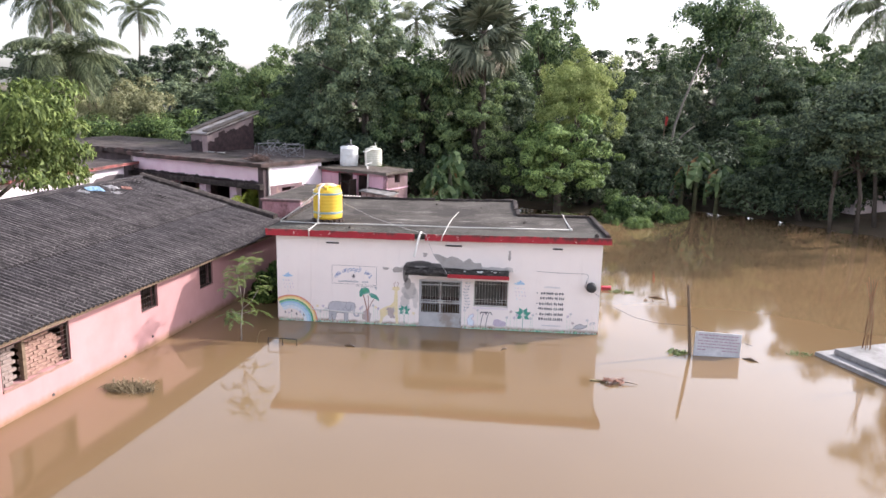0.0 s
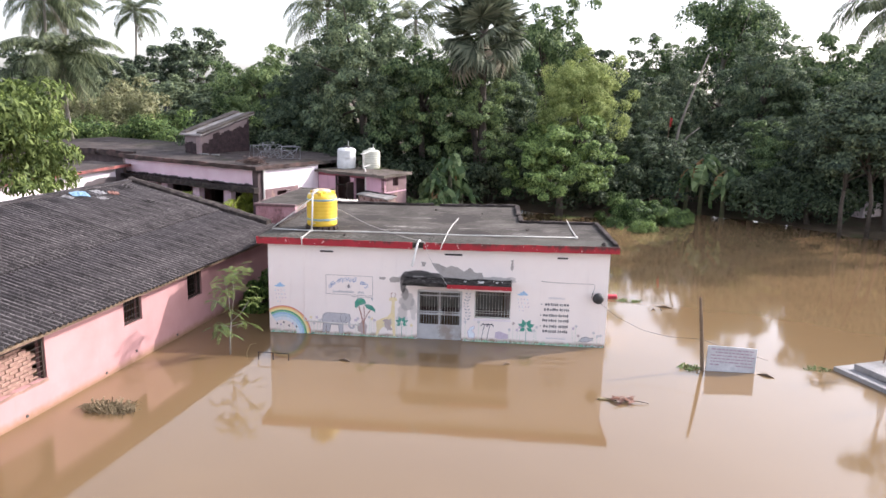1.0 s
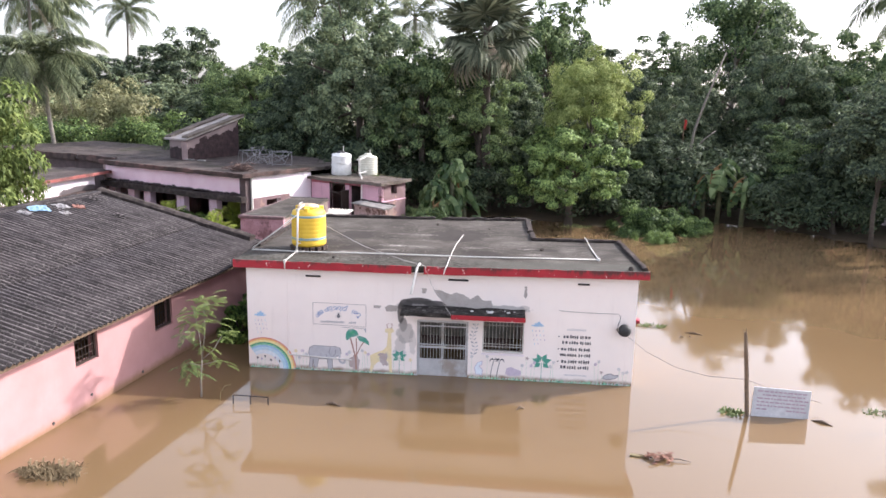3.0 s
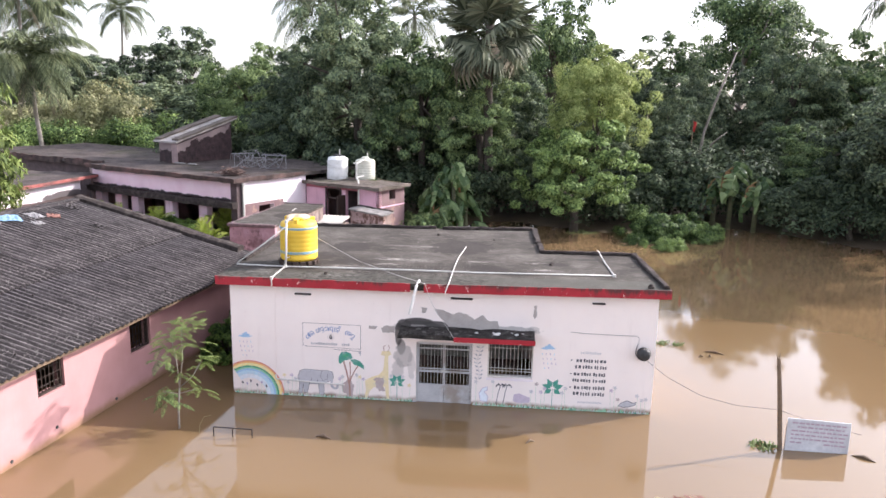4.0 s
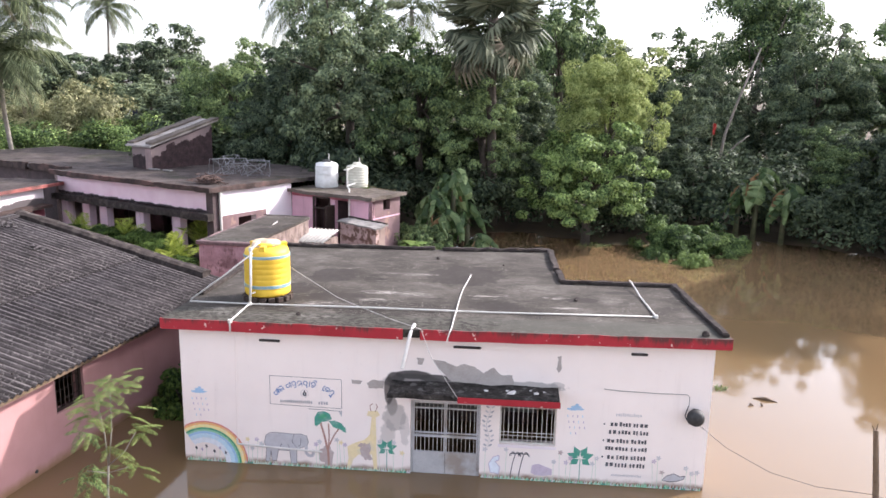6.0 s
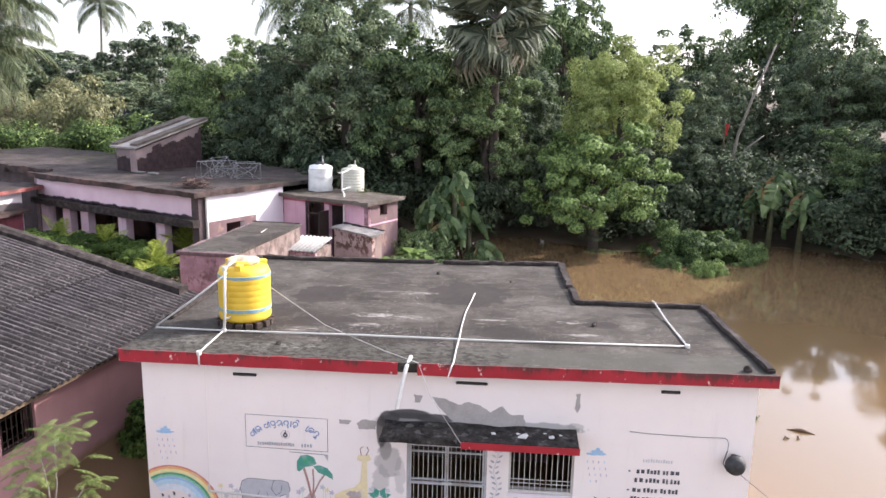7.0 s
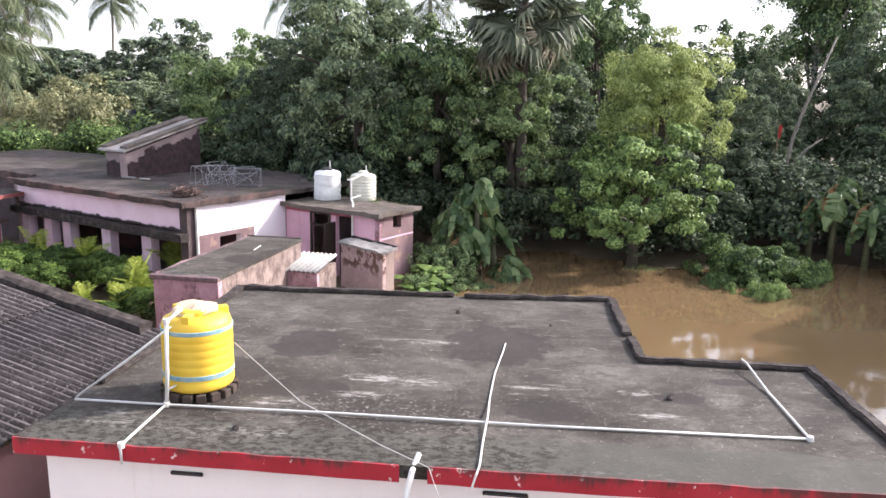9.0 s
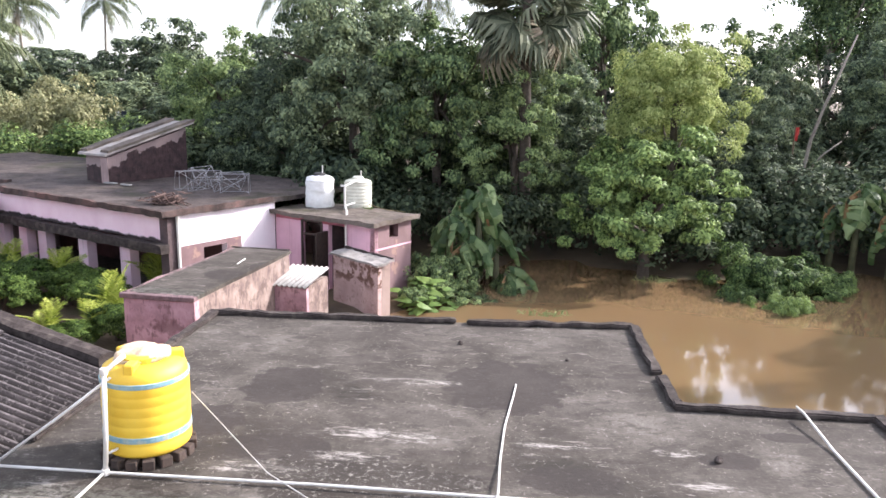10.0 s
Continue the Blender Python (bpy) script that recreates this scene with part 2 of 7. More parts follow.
M_BRICK = plain("clay_brick", (0.2, 0.115, 0.09), (0.3, 0.18, 0.14), 6, 0.9, bump=0.5, dirt=(0.3, 0.2, 0.15))
M_WOOD = plain("weathered_wood", (0.1, 0.065, 0.04), (0.2, 0.14, 0.09), 14, 0.85, bump=0.4)
M_BARK = plain("tree_bark", (0.045, 0.035, 0.027), (0.11, 0.088, 0.07), 8, 0.95, bump=0.8)
M_PALEBARK = plain("pale_bark", (0.16, 0.14, 0.12), (0.27, 0.24, 0.2), 6, 0.9, bump=0.6)
M_BLACK = plain("black_plastic", (0.018, 0.018, 0.019), (0.05, 0.05, 0.05), 14, 0.65, bump=0.0)

n = Nodes("grey_roof_cement", 0.85, 0.0, 0.16)
c = n.ramp(n.noise(0.9, 9, None, 0.7), [(0.34, (0.032, 0.028, 0.023)), (0.45, (0.058, 0.05, 0.042)), (0.55, (0.085, 0.075, 0.064)), (0.66, (0.125, 0.112, 0.097))])
c = n.mix(n.math("MULTIPLY", n.step(n.noise(3.2, 8, (0.7, 1.3, 1), 0.72), 0.54, 0.62), 0.6), c, (0.038, 0.032, 0.028))
c = n.mix(n.math("MULTIPLY", n.step(n.noise(34, 4), 0.57, 0.66), 0.5), c, (0.035, 0.03, 0.026))
c = n.mix(n.math("MULTIPLY", n.step(n.noise(3.4, 10, (0.45, 1.6, 1), 0.82), 0.585, 0.625), 0.62), c, (0.25, 0.225, 0.205))
c = n.mix(n.math("MULTIPLY", n.step(n.noise(19, 9, None, 0.8), 0.585, 0.62), 0.7), c, (0.27, 0.245, 0.22))
c = n.mix(n.math("MULTIPLY", n.step(n.noise(15, 9, None, 0.85), 0.56, 0.6), 0.45), c, (0.028, 0.024, 0.02))
for cx, cy, rx, ry in ((4.6, 3.6, 0.75, 0.85), (1.9, 3.2, 0.5, 0.6), (1.3, 2.1, 0.5, 0.4), (2.35, 1.6, 0.55, 0.3), (5.3, 1.3, 0.5, 0.25), (6.9, 1.9, 0.3, 0.18), (7.6, 2.5, 0.25, 0.12)):
    c = n.mix(n.math("MULTIPLY", n.blob(cx, cy, rx, ry, 0.6, 2.6, 0.025, XY), 0.75), c, (0.036, 0.03, 0.027))
for cx, cy, rx, ry in ((3.3, 2.02, 0.6, 0.13), (3.1, 1.5, 0.4, 0.09), (3.4, 3.6, 0.5, 0.1), (6.6, 1.35, 0.35, 0.07), (6.4, 2.0, 0.22, 0.08), (1.4, 0.28, 0.7, 0.16), (0.5, 0.4, 0.4, 0.2), (2.4, 1.15, 0.5, 0.12), (2.2, 0.35, 0.4, 0.12), (5.2, 2.0, 0.4, 0.06)):
    c = n.mix(n.math("MULTIPLY", n.math("MULTIPLY", n.blob(cx, cy, rx, ry, 1.2, 5, 0.2, XY), n.step(n.noise(9, 10, (0.4, 2.0, 1), 0.85), 0.485, 0.55)), 0.85), c, (0.33, 0.305, 0.28))
c = n.mix(n.math("MULTIPLY", n.step(n.noise(1.5, 7, (0.8, 1.2, 1), 0.62), 0.53, 0.57), 0.45), c, (0.045, 0.038, 0.033))
# dark mossy patch with pale grit
patch = n.blob(3.3, 1.0, 1.15, 0.5, 0.7, 2.4, 0.03, XY)
c = n.mix(n.math("MULTIPLY", patch, 0.72), c, (0.03, 0.025, 0.021))
c = n.mix(n.math("MULTIPLY", n.math("MULTIPLY", patch, n.step(n.noise(17, 10, None, 0.85), 0.545, 0.585)), 0.75), c, (0.26, 0.24, 0.215))
# greenish cement strip along the front edge, mossy over its first half
strip = n.step(n.math("ADD", n.axis(1), n.math("MULTIPLY", n.math("SUBTRACT", n.noise(2, 5), 0.5), 0.25)), 0.62, 0.5)
c = n.mix(n.math("MULTIPLY", strip, 0.6), c, (0.08, 0.079, 0.066))
moss = n.math("MULTIPLY", n.step(n.noise(10, 10, (0.7, 1.0, 1), 0.85), 0.48, 0.54), n.step(n.math("ADD", n.axis(1), n.math("MULTIPLY", n.math("SUBTRACT", n.noise(1.6, 4), 0.5), 1.6)), 0.95, 0.35))
moss = n.math("MULTIPLY", moss, n.step(n.math("ADD", n.axis(0), n.math("MULTIPLY", n.math("SUBTRACT", n.noise(2.2, 5), 0.5), 3.0)), 5.9, 4.9))
c = n.mix(n.math("MULTIPLY", moss, 0.88), c, (0.022, 0.018, 0.014))
n.color(c)
n.bump(n.noise(26, 5), 0.35, 0.012)
M_ROOF = n.done()

n = Nodes("muddy_flood_water", 0.05, 0.0, 0.5)
n.b.inputs["IOR"].default_value = 1.5
n.color(n.ramp(n.noise(0.12, 3), [(0.3, (0.15, 0.097, 0.049)), (0.7, (0.18, 0.118, 0.061))]))
n.bump(n.math("ADD", n.noise(0.5, 2, (1, 1.5, 1)), n.math("ADD", n.math("MULTIPLY", n.noise(2.6, 3, (0.7, 2.0, 1)), 0.26), n.math("MULTIPLY", n.noise(11, 2, (0.6, 1.6, 1)), 0.05))), 0.07, 0.03)
M_WATER = n.done()

n = Nodes("wet_soil", 0.95)
c = n.ramp(n.noise(0.6, 6), [(0.3, (0.05, 0.035, 0.02)), (0.55, (0.1, 0.07, 0.04)), (0.75, (0.06, 0.075, 0.025))])
n.color(c)
n.bump(n.noise(9, 5), 0.7, 0.04)
M_SOIL = n.done()

n = Nodes("grey_cement_sheet", 0.9, 0.0, 0.15)
r = n.t.nodes.new("ShaderNodeObjectInfo").outputs["Random"]
c = n.ramp(n.math("ADD", n.math("MULTIPLY", n.noise(1.2, 6), 0.9), n.math("MULTIPLY", r, 0.1)), [(0.3, (0.018, 0.016, 0.016)), (0.48, (0.033, 0.029, 0.03)), (0.62, (0.058, 0.051, 0.052)), (0.75, (0.095, 0.084, 0.085))])
c = n.mix(n.math("MULTIPLY", n.step(n.noise(7, 4, (1, 0.3, 1)), 0.6, 0.72), 0.6), c, (0.028, 0.025, 0.022))
c = n.mix(n.math("MULTIPLY", n.step(n.noise(18, 3), 0.66, 0.73), 0.4), c, (0.2, 0.18, 0.17))
# troughs get painted shade so the ribs stand out; crests are worn pale
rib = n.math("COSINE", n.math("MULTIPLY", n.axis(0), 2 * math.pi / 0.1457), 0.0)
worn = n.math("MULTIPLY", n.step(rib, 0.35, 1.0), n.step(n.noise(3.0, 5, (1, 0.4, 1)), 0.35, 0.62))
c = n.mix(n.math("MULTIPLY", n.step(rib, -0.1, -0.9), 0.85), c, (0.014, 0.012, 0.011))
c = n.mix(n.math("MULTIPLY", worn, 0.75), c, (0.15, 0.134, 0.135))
c = n.mix(n.math("MULTIPLY", n.step(n.noise(0.45, 6, None, 0.7), 0.53, 0.66), 0.4), c, (0.17, 0.15, 0.14))
c = n.mix(n.math("MULTIPLY", n.step(n.noise(13, 8, None, 0.8), 0.53, 0.58), 0.6), c, (0.018, 0.016, 0.016))
c = n.mix(n.math("MULTIPLY", n.step(n.noise(17, 8, None, 0.8), 0.56, 0.6), 0.5), c, (0.21, 0.19, 0.185))
n.color(c)
n.bump(n.noise(40, 4), 0.3, 0.008)
M_SHEET = n.done()

M_LEAF_DARK = leaf_material("dark_green_foliage", (0.034, 0.055, 0.039), (0.106, 0.146, 0.086), (0.28, 0.34, 0.18), 0.6, 0.22, 0.18)
M_LEAF_GREY = leaf_material("grey_green_foliage", (0.031, 0.047, 0.034), (0.084, 0.113, 0.07), (0.235, 0.285, 0.155), 0.6, 0.22, 0.15)
M_LEAF_MID = leaf_material("green_foliage", (0.028, 0.052, 0.03), (0.095, 0.145, 0.064), (0.27, 0.35, 0.14), 0.6, 0.24, 0.15)
M_LEAF_YEL = leaf_material("yellow_green_foliage", (0.07, 0.1, 0.036), (0.2, 0.255, 0.08), (0.41, 0.46, 0.18), 0.6, 0.38, 0.1)
M_LEAF_BRIGHT = leaf_material("bright_green_foliage", (0.025, 0.05, 0.022), (0.095, 0.155, 0.05), (0.32, 0.43, 0.14), 0.55, 0.25, 0.18)
M_LEAF_MANGO = leaf_material("mango_foliage", (0.026, 0.046, 0.014), (0.08, 0.115, 0.031), (0.19, 0.24, 0.07), 0.55, 0.32, 0.15)
# darker foliage for the undergrowth, the shade under the trees put into its colour
M_LEAF_SHADE = leaf_material("shade_toned_foliage", (0.02, 0.033, 0.022), (0.053, 0.074, 0.044), (0.135, 0.17, 0.09), 0.65, 0.2, 0.1)
M_LEAF_ARECA = leaf_material("areca_foliage", (0.1, 0.15, 0.02), (0.27, 0.34, 0.05), (0.45, 0.5, 0.12), 0.45, 0.35)
M_LEAF_SAP = leaf_material("sapling_foliage", (0.07, 0.11, 0.028), (0.165, 0.225, 0.06), (0.29, 0.35, 0.11))
M_LEAF_HEDGE = leaf_material("hedge_foliage", (0.016, 0.034, 0.01), (0.06, 0.105, 0.025), (0.18, 0.26, 0.06), 0.6, 0.25, 0.12)
M_LEAF_OLIVE = leaf_material("olive_foliage", (0.1, 0.105, 0.055), (0.22, 0.225, 0.11), (0.38, 0.37, 0.2), 0.5, 0.3)
M_PALM = leaf_material("palm_frond_green", (0.025, 0.036, 0.019), (0.075, 0.094, 0.046), (0.21, 0.235, 0.12), 0.6, 0.2, 0.15)
M_FAN = leaf_material("fan_leaf_green", (0.03, 0.042, 0.026), (0.085, 0.1, 0.062), (0.2, 0.215, 0.14), 0.55, 0.18, 0.2)
M_DRYPALM = leaf_material("dry_palm_frond", (0.11, 0.09, 0.065), (0.19, 0.165, 0.115), (0.3, 0.265, 0.185), 0.7, 0.2)
M_BANANA = leaf_material("banana_leaf_green", (0.02, 0.045, 0.022), (0.075, 0.13, 0.045), (0.34, 0.42, 0.19), 0.45, 0.35, 0.3, 0.2)


# ---- mesh helpers ----
def thing(name, label, category, m=None, group="", kind=""):
    ob = new(name)
    ob.empty_display_size = 0.2
    if m is not None:
        ob.matrix_world = m
    return tagged(ob, label, category, group, kind)


def part(name, bm, material, parent=None, label="", smooth=False):
    """Links a bmesh as one mesh object under a thing or a part. material: one, or a list for the faces' own slots."""
    me = bpy.data.meshes.new(name)
    bmesh.ops.recalc_face_normals(bm, faces=bm.faces[:])
    bm.to_mesh(me)
    bm.free()
    for mt in material if isinstance(material, list) else [material]:
        me.materials.append(mt)
    if smooth:
        me.shade_smooth()
    ob = new(name, me)
    ob.parent = parent
    if label:
        ob["label"] = label
    return ob


def raw(name, verts, faces, material, parent=None, label="", smooth=False):
    """The same from arrays of corners and faces."""
    me = bpy.data.meshes.new(name)
    me.from_pydata([tuple(v) for v in verts], [], [tuple(f) for f in faces])
    me.materials.append(material)
    if smooth:
        me.shade_smooth()
    ob = new(name, me)
    ob.parent = parent
    if label:
        ob["label"] = label
    return ob


def bx(bm, x0, x1, y0, y1, z0, z1, m=None, mi=0, bevel=0.0):
    co = [(x, y, z) for z in (z0, z1) for y in (y0, y1) for x in (x0, x1)]
    v = [bm.verts.new(m @ Vector(p) if m is not None else p) for p in co]
    fs = [bm.faces.new([v[i] for i in q]) for q in ((0, 2, 3, 1), (4, 5, 7, 6), (0, 1, 5, 4), (2, 6, 7, 3), (0, 4, 6, 2), (1, 3, 7, 5))]
    for f in fs:
        f.material_index = mi
    if bevel:
        es = list({e for f in fs for e in f.edges})
        bmesh.ops.bevel(bm, geom=es, offset=bevel, segments=1, affect="EDGES")
    return fs


def box(x0, x1, y0, y1, z0, z1, bevel=0.0, m=None):
    bm = bmesh.new()
    bx(bm, x0, x1, y0, y1, z0, z1, m, 0, bevel)
    return bm


def tube(bm, pts, radii, seg=8, cap=True):
    """A round tube through points, with a radius at each."""
    pts = [Vector(p) for p in pts]
    if isinstance(radii, (int, float)):
        radii = [radii] * len(pts)
    rings, side = [], None
    for i, p in enumerate(pts):
        d = (pts[min(i + 1, len(pts) - 1)] - pts[max(i - 1, 0)]).normalized()
        if side is None:
            side = d.orthogonal().normalized()
        side = (side - d * side.dot(d)).normalized()
        up = d.cross(side)
        rings.append([bm.verts.new(p + radii[i] * (math.cos(a) * side + math.sin(a) * up)) for a in (2 * math.pi * k / seg for k in range(seg))])
    for a, b in zip(rings, rings[1:]):
        for k in range(seg):
            bm.faces.new((a[k], a[(k + 1) % seg], b[(k + 1) % seg], b[k]))
    if cap:
        bm.faces.new(rings[0][::-1])
        bm.faces.new(rings[-1])
    return bm


def lathe(bm, profile, seg=32, at=(0, 0, 0)):
    """Turned body from (radius, height) pairs."""
    rings = [[bm.verts.new((at[0] + r * math.cos(a), at[1] + r * math.sin(a), at[2] + z)) for a in (2 * math.pi * k / seg for k in range(seg))] for r, z in profile]
    for a, b in zip(rings, rings[1:]):
        for k in range(seg):
            bm.faces.new((a[k], a[(k + 1) % seg], b[(k + 1) % seg], b[k]))
    bm.faces.new(rings[0][::-1])
    bm.faces.new(rings[-1])
    return bm


def pierced(u0, u1, z0, z1, y0, y1, holes, m=None):
    """A wall along x with openings (u0, u1, z0, z1) that go right through."""
    bm = bmesh.new()
    us = sorted({u0, u1, *[h[0] for h in holes], *[h[1] for h in holes]})
    zs = sorted({z0, z1, *[h[2] for h in holes], *[h[3] for h in holes]})
    solid = {}
    for i in range(len(us) - 1):
        for k in range(len(zs) - 1):
            cu, cz = (us[i] + us[i + 1]) / 2, (zs[k] + zs[k + 1]) / 2
            solid[i, k] = not any(h[0] < cu < h[1] and h[2] < cz < h[3] for h in holes)
    cache = {}

    def vert(i, k, y):
        if (i, k, y) not in cache:
            p = Vector((us[i], y, zs[k]))
            cache[i, k, y] = bm.verts.new(m @ p if m is not None else p)
        return cache[i, k, y]

    for (i, k), s in solid.items():
        if not s:
            continue
        bm.faces.new([vert(a, b, y0) for a, b in ((i, k), (i + 1, k), (i + 1, k + 1), (i, k + 1))])
        bm.faces.new([vert(a, b, y1) for a, b in ((i, k), (i, k + 1), (i + 1, k + 1), (i + 1, k))])
        for di, dk, (a, b) in ((-1, 0, ((i, k), (i, k + 1))), (1, 0, ((i + 1, k), (i + 1, k + 1))), (0, -1, ((i, k), (i + 1, k))), (0, 1, ((i, k + 1), (i + 1, k + 1)))):
            if not solid.get((i + di, k + dk), False):
                bm.faces.new((vert(*a, y0), vert(*b, y0), vert(*b, y1), vert(*a, y1)))
    return bm


def ragged(bm, amount, scale=1.5, cuts=0, seed=0.0):
    """Uneven, worn edges: cut long edges and push corners about a little."""
    if cuts:
        long = [e for e in bm.edges if e.calc_length() > 0.8]
        bmesh.ops.subdivide_edges(bm, edges=long, cuts=cuts, use_grid_fill=True)
    for v in bm.verts:
        v.co += noise.noise_vector(v.co * scale + Vector((seed, 7.1, 3.3))) * amount
    return bm


# ---- ground and water ----
def ground_height(x, y):
    shore = 21.5 + 1.6 * math.sin(x * 0.45) - max(0.0, x - 14) * 0.45
    shore = min(shore, 8.5 + max(0.0, (x + 1.0)) * 2.4)
    wet = 0.5 + 0.5 * math.tanh(max(-20.0, min(20.0, (y - shore) * 0.8)))
    if x < -2.5 and y < 8.0:
        wet *= 0.0
    return -0.75 + 0.9 * wet + 0.07 * noise.noise((x * 0.35, y * 0.35, 0)) + 0.9 * max(0.0, min(1.0, (y - 30) / 30))


def ground():
    xs = [-2500, -400, -120] + [-60 + i * 1.5 for i in range(81)] + [120, 400, 2500]
    ys = [-2500, -300, -80] + [-30 + i * 1.5 for i in range(81)] + [160, 400, 2500]
    verts = [(x, y, ground_height(x, y)) for y in ys for x in xs]
    nx = len(xs)
    faces = [(j * nx + i, j * nx + i + 1, (j + 1) * nx + i + 1, (j + 1) * nx + i) for j in range(len(ys) - 1) for i in range(nx - 1)]
    tagged(raw("ground", verts, faces, M_SOIL, smooth=True), "wet brown soil under the flood and the trees", "ground", kind="structure")
    w = raw("water", [(-70, -70, 0), (80, -70, 0), (80, 32, 0), (-70, 32, 0)], [(0, 1, 2, 3)], M_WATER)
    tagged(w, "still muddy brown flood water reflecting the sky", "water", kind="structure")


ground()


# ---- the white building with the murals ----
WL, WR, WT = 0.0, 8.8, 2.46
def rise(x):
    """The roof climbs a little towards its open end."""
    return 0.014 * max(0.0, x - 4.0)


centre = thing("nursery_building", "white single-storey building with painted murals standing in flood water", "building")
DOOR = (3.94, 5.11, -0.75, 1.33)
WIN = (5.43, 6.36, 0.62, 1.36)
front = part("front_wall", pierced(WL, WR, -0.8, WT, 0.0, 0.22, [DOOR, WIN]), M_WHITE, centre, "white plaster wall with soot and bare patches")
for v in front.data.vertices:
    if v.co.z > 2.4:
        v.co.z += 0.8 * rise(v.co.x)
part("side_wall", box(WL, WL + 0.22, 0.223, 5.9, -0.8, WT), M_OLDPINK, centre)
part("side_wall", box(WR - 0.22, WR - 0.03, 0.223, 2.95, -0.8, WT + 0.045), M_WHITE, centre)
part("back_wall", box(6.4, WR - 0.223, 2.73, 2.95, -0.8, WT), M_OLDPINK, centre)
part("side_wall", box(6.18, 6.397, 2.95, 5.9, -0.8, WT), M_OLDPINK, centre)
part("back_wall", box(0.223, 6.177, 5.68, 5.9, -0.8, WT), M_OLDPINK, centre)
part("inner_wall", box(0.25, 6.15, 2.2, 2.32, -0.8, WT - 0.003), M_INSIDE, centre)

SLAB = [(-0.22, -0.16), (4.0, -0.16), (6.62, -0.16), (8.98, -0.16), (8.8, 3.12), (6.62, 3.2), (6.55, 6.28), (4.0, 6.18), (-0.22, 6.02)]


def roof_slab():
    bm = bmesh.new()
    low = [bm.verts.new((x, y, WT + 0.003 + rise(x) * 0.8)) for x, y in SLAB]
    top = [bm.verts.new((x, y, 2.6 + rise(x))) for x, y in SLAB]
    for q in ((0, 1, 7, 8), (1, 2, 5, 6, 7), (2, 3, 4, 5)):
        bm.faces.new([top[i] for i in q])
        bm.faces.new([low[i] for i in q[::-1]])
    for i in range(len(SLAB)):
        j = (i + 1) % len(SLAB)
        bm.faces.new((low[i], low[j], top[j], top[i]))
    return bm


slab = part("roof_slab", roof_slab(), M_ROOF, centre, "flat grey cement roof, stained and damp")


def kerb(a, b, w=0.13, z0=2.602, z1=2.675, seed=0.0):
    a, b = Vector((*a, 0)), Vector((*b, 0))
    d = (b - a)
    m = Matrix.Translation(a) @ Matrix.Rotation(math.atan2(d.y, d.x), 4, "Z")
    bm = bmesh.new()
    bx(bm, 0, d.length, -w / 2, w / 2, z0, z1)
    bmesh.ops.bevel(bm, geom=[e for e in bm.edges], offset=0.018, segments=2, affect="EDGES")
    bmesh.ops.subdivide_edges(bm, edges=[e for e in bm.edges if e.calc_length() > 0.5], cuts=max(2, int(d.length / 0.12)))
    bmesh.ops.transform(bm, matrix=m, verts=bm.verts[:])
    ragged(bm, 0.03, 3.0, 0, seed)
    ragged(bm, 0.016, 9.0, 0, seed)
    for v in bm.verts:
        v.co.z += rise(v.co.x)
    return bm


for i, (a, b) in enumerate((((-0.15, 1.3), (-0.15, 5.95)), ((-0.2, 5.96), (3.75, 6.12)), ((3.92, 6.1), (6.5, 6.21)), ((6.49, 6.24), (6.53, 4.2)), ((6.56, 4.05), (6.6, 3.2)), ((6.55, 3.14), (8.76, 3.06)), ((8.75, 3.08), (8.92, -0.08)))):
    part("roof_kerb", kerb(a, b, 0.15 if i < 5 else 0.13, seed=i * 3.7), M_KERB, centre, "low blackened cement kerb", smooth=False)


def fascia(x0, x1):
    bm = bmesh.new()
    bx(bm, x0, x1, -0.185, -0.163, WT - 0.03, 2.608)
    bmesh.ops.subdivide_edges(bm, edges=[e for e in bm.edges if e.calc_length() > 1], cuts=26)
    for v in bm.verts:
        v.co.z += rise(v.co.x)
        if v.co.z > 2.55:
            v.co.z += 0.014 * noise.noise((v.co.x * 3, 1, 2))
        else:
            v.co.z += 0.008 * noise.noise((v.co.x * 2, 5, 2))
    return bm


n = Nodes("red_fascia", 0.55)
c = n.ramp(n.noise(2.5, 4), [(0.3, (0.29, 0.009, 0.018)), (0.7, (0.41, 0.02, 0.034))])
c = n.mix(n.step(n.noise(9, 4), 0.66, 0.69), c, (0.7, 0.5, 0.45))
drip = n.math("ADD", n.axis(2), n.math("MULTIPLY", n.math("SUBTRACT", n.noise(2.6, 5, (2.0, 1, 0.3), 0.7), 0.5), 0.5))
c = n.mix(n.math("MULTIPLY", n.step(drip, 2.55, 2.66), 0.85), c, (0.05, 0.025, 0.022))
n.color(c)
n.bump(n.noise(30, 3), 0.2, 0.006)
M_FASCIA = n.done()
part("red_band", fascia(-0.235, 3.82), M_FASCIA, centre, "red painted roof edge with peeling spots")
part("red_band", fascia(4.1, 8.998), M_FASCIA, centre, "red painted roof edge with peeling spots")
part("slab_edge", ragged(box(-0.245, -0.223, -0.16, 5.9, WT - 0.03, 2.606), 0.01, 4, 30), M_KERB, centre)
part("red_band", box(0.002, 0.018, 0, 3.27, WT + 0.03, 2.672, 0, pose(8.982, -0.16, 0, 0, 0, 3.15)), M_FASCIA, centre)


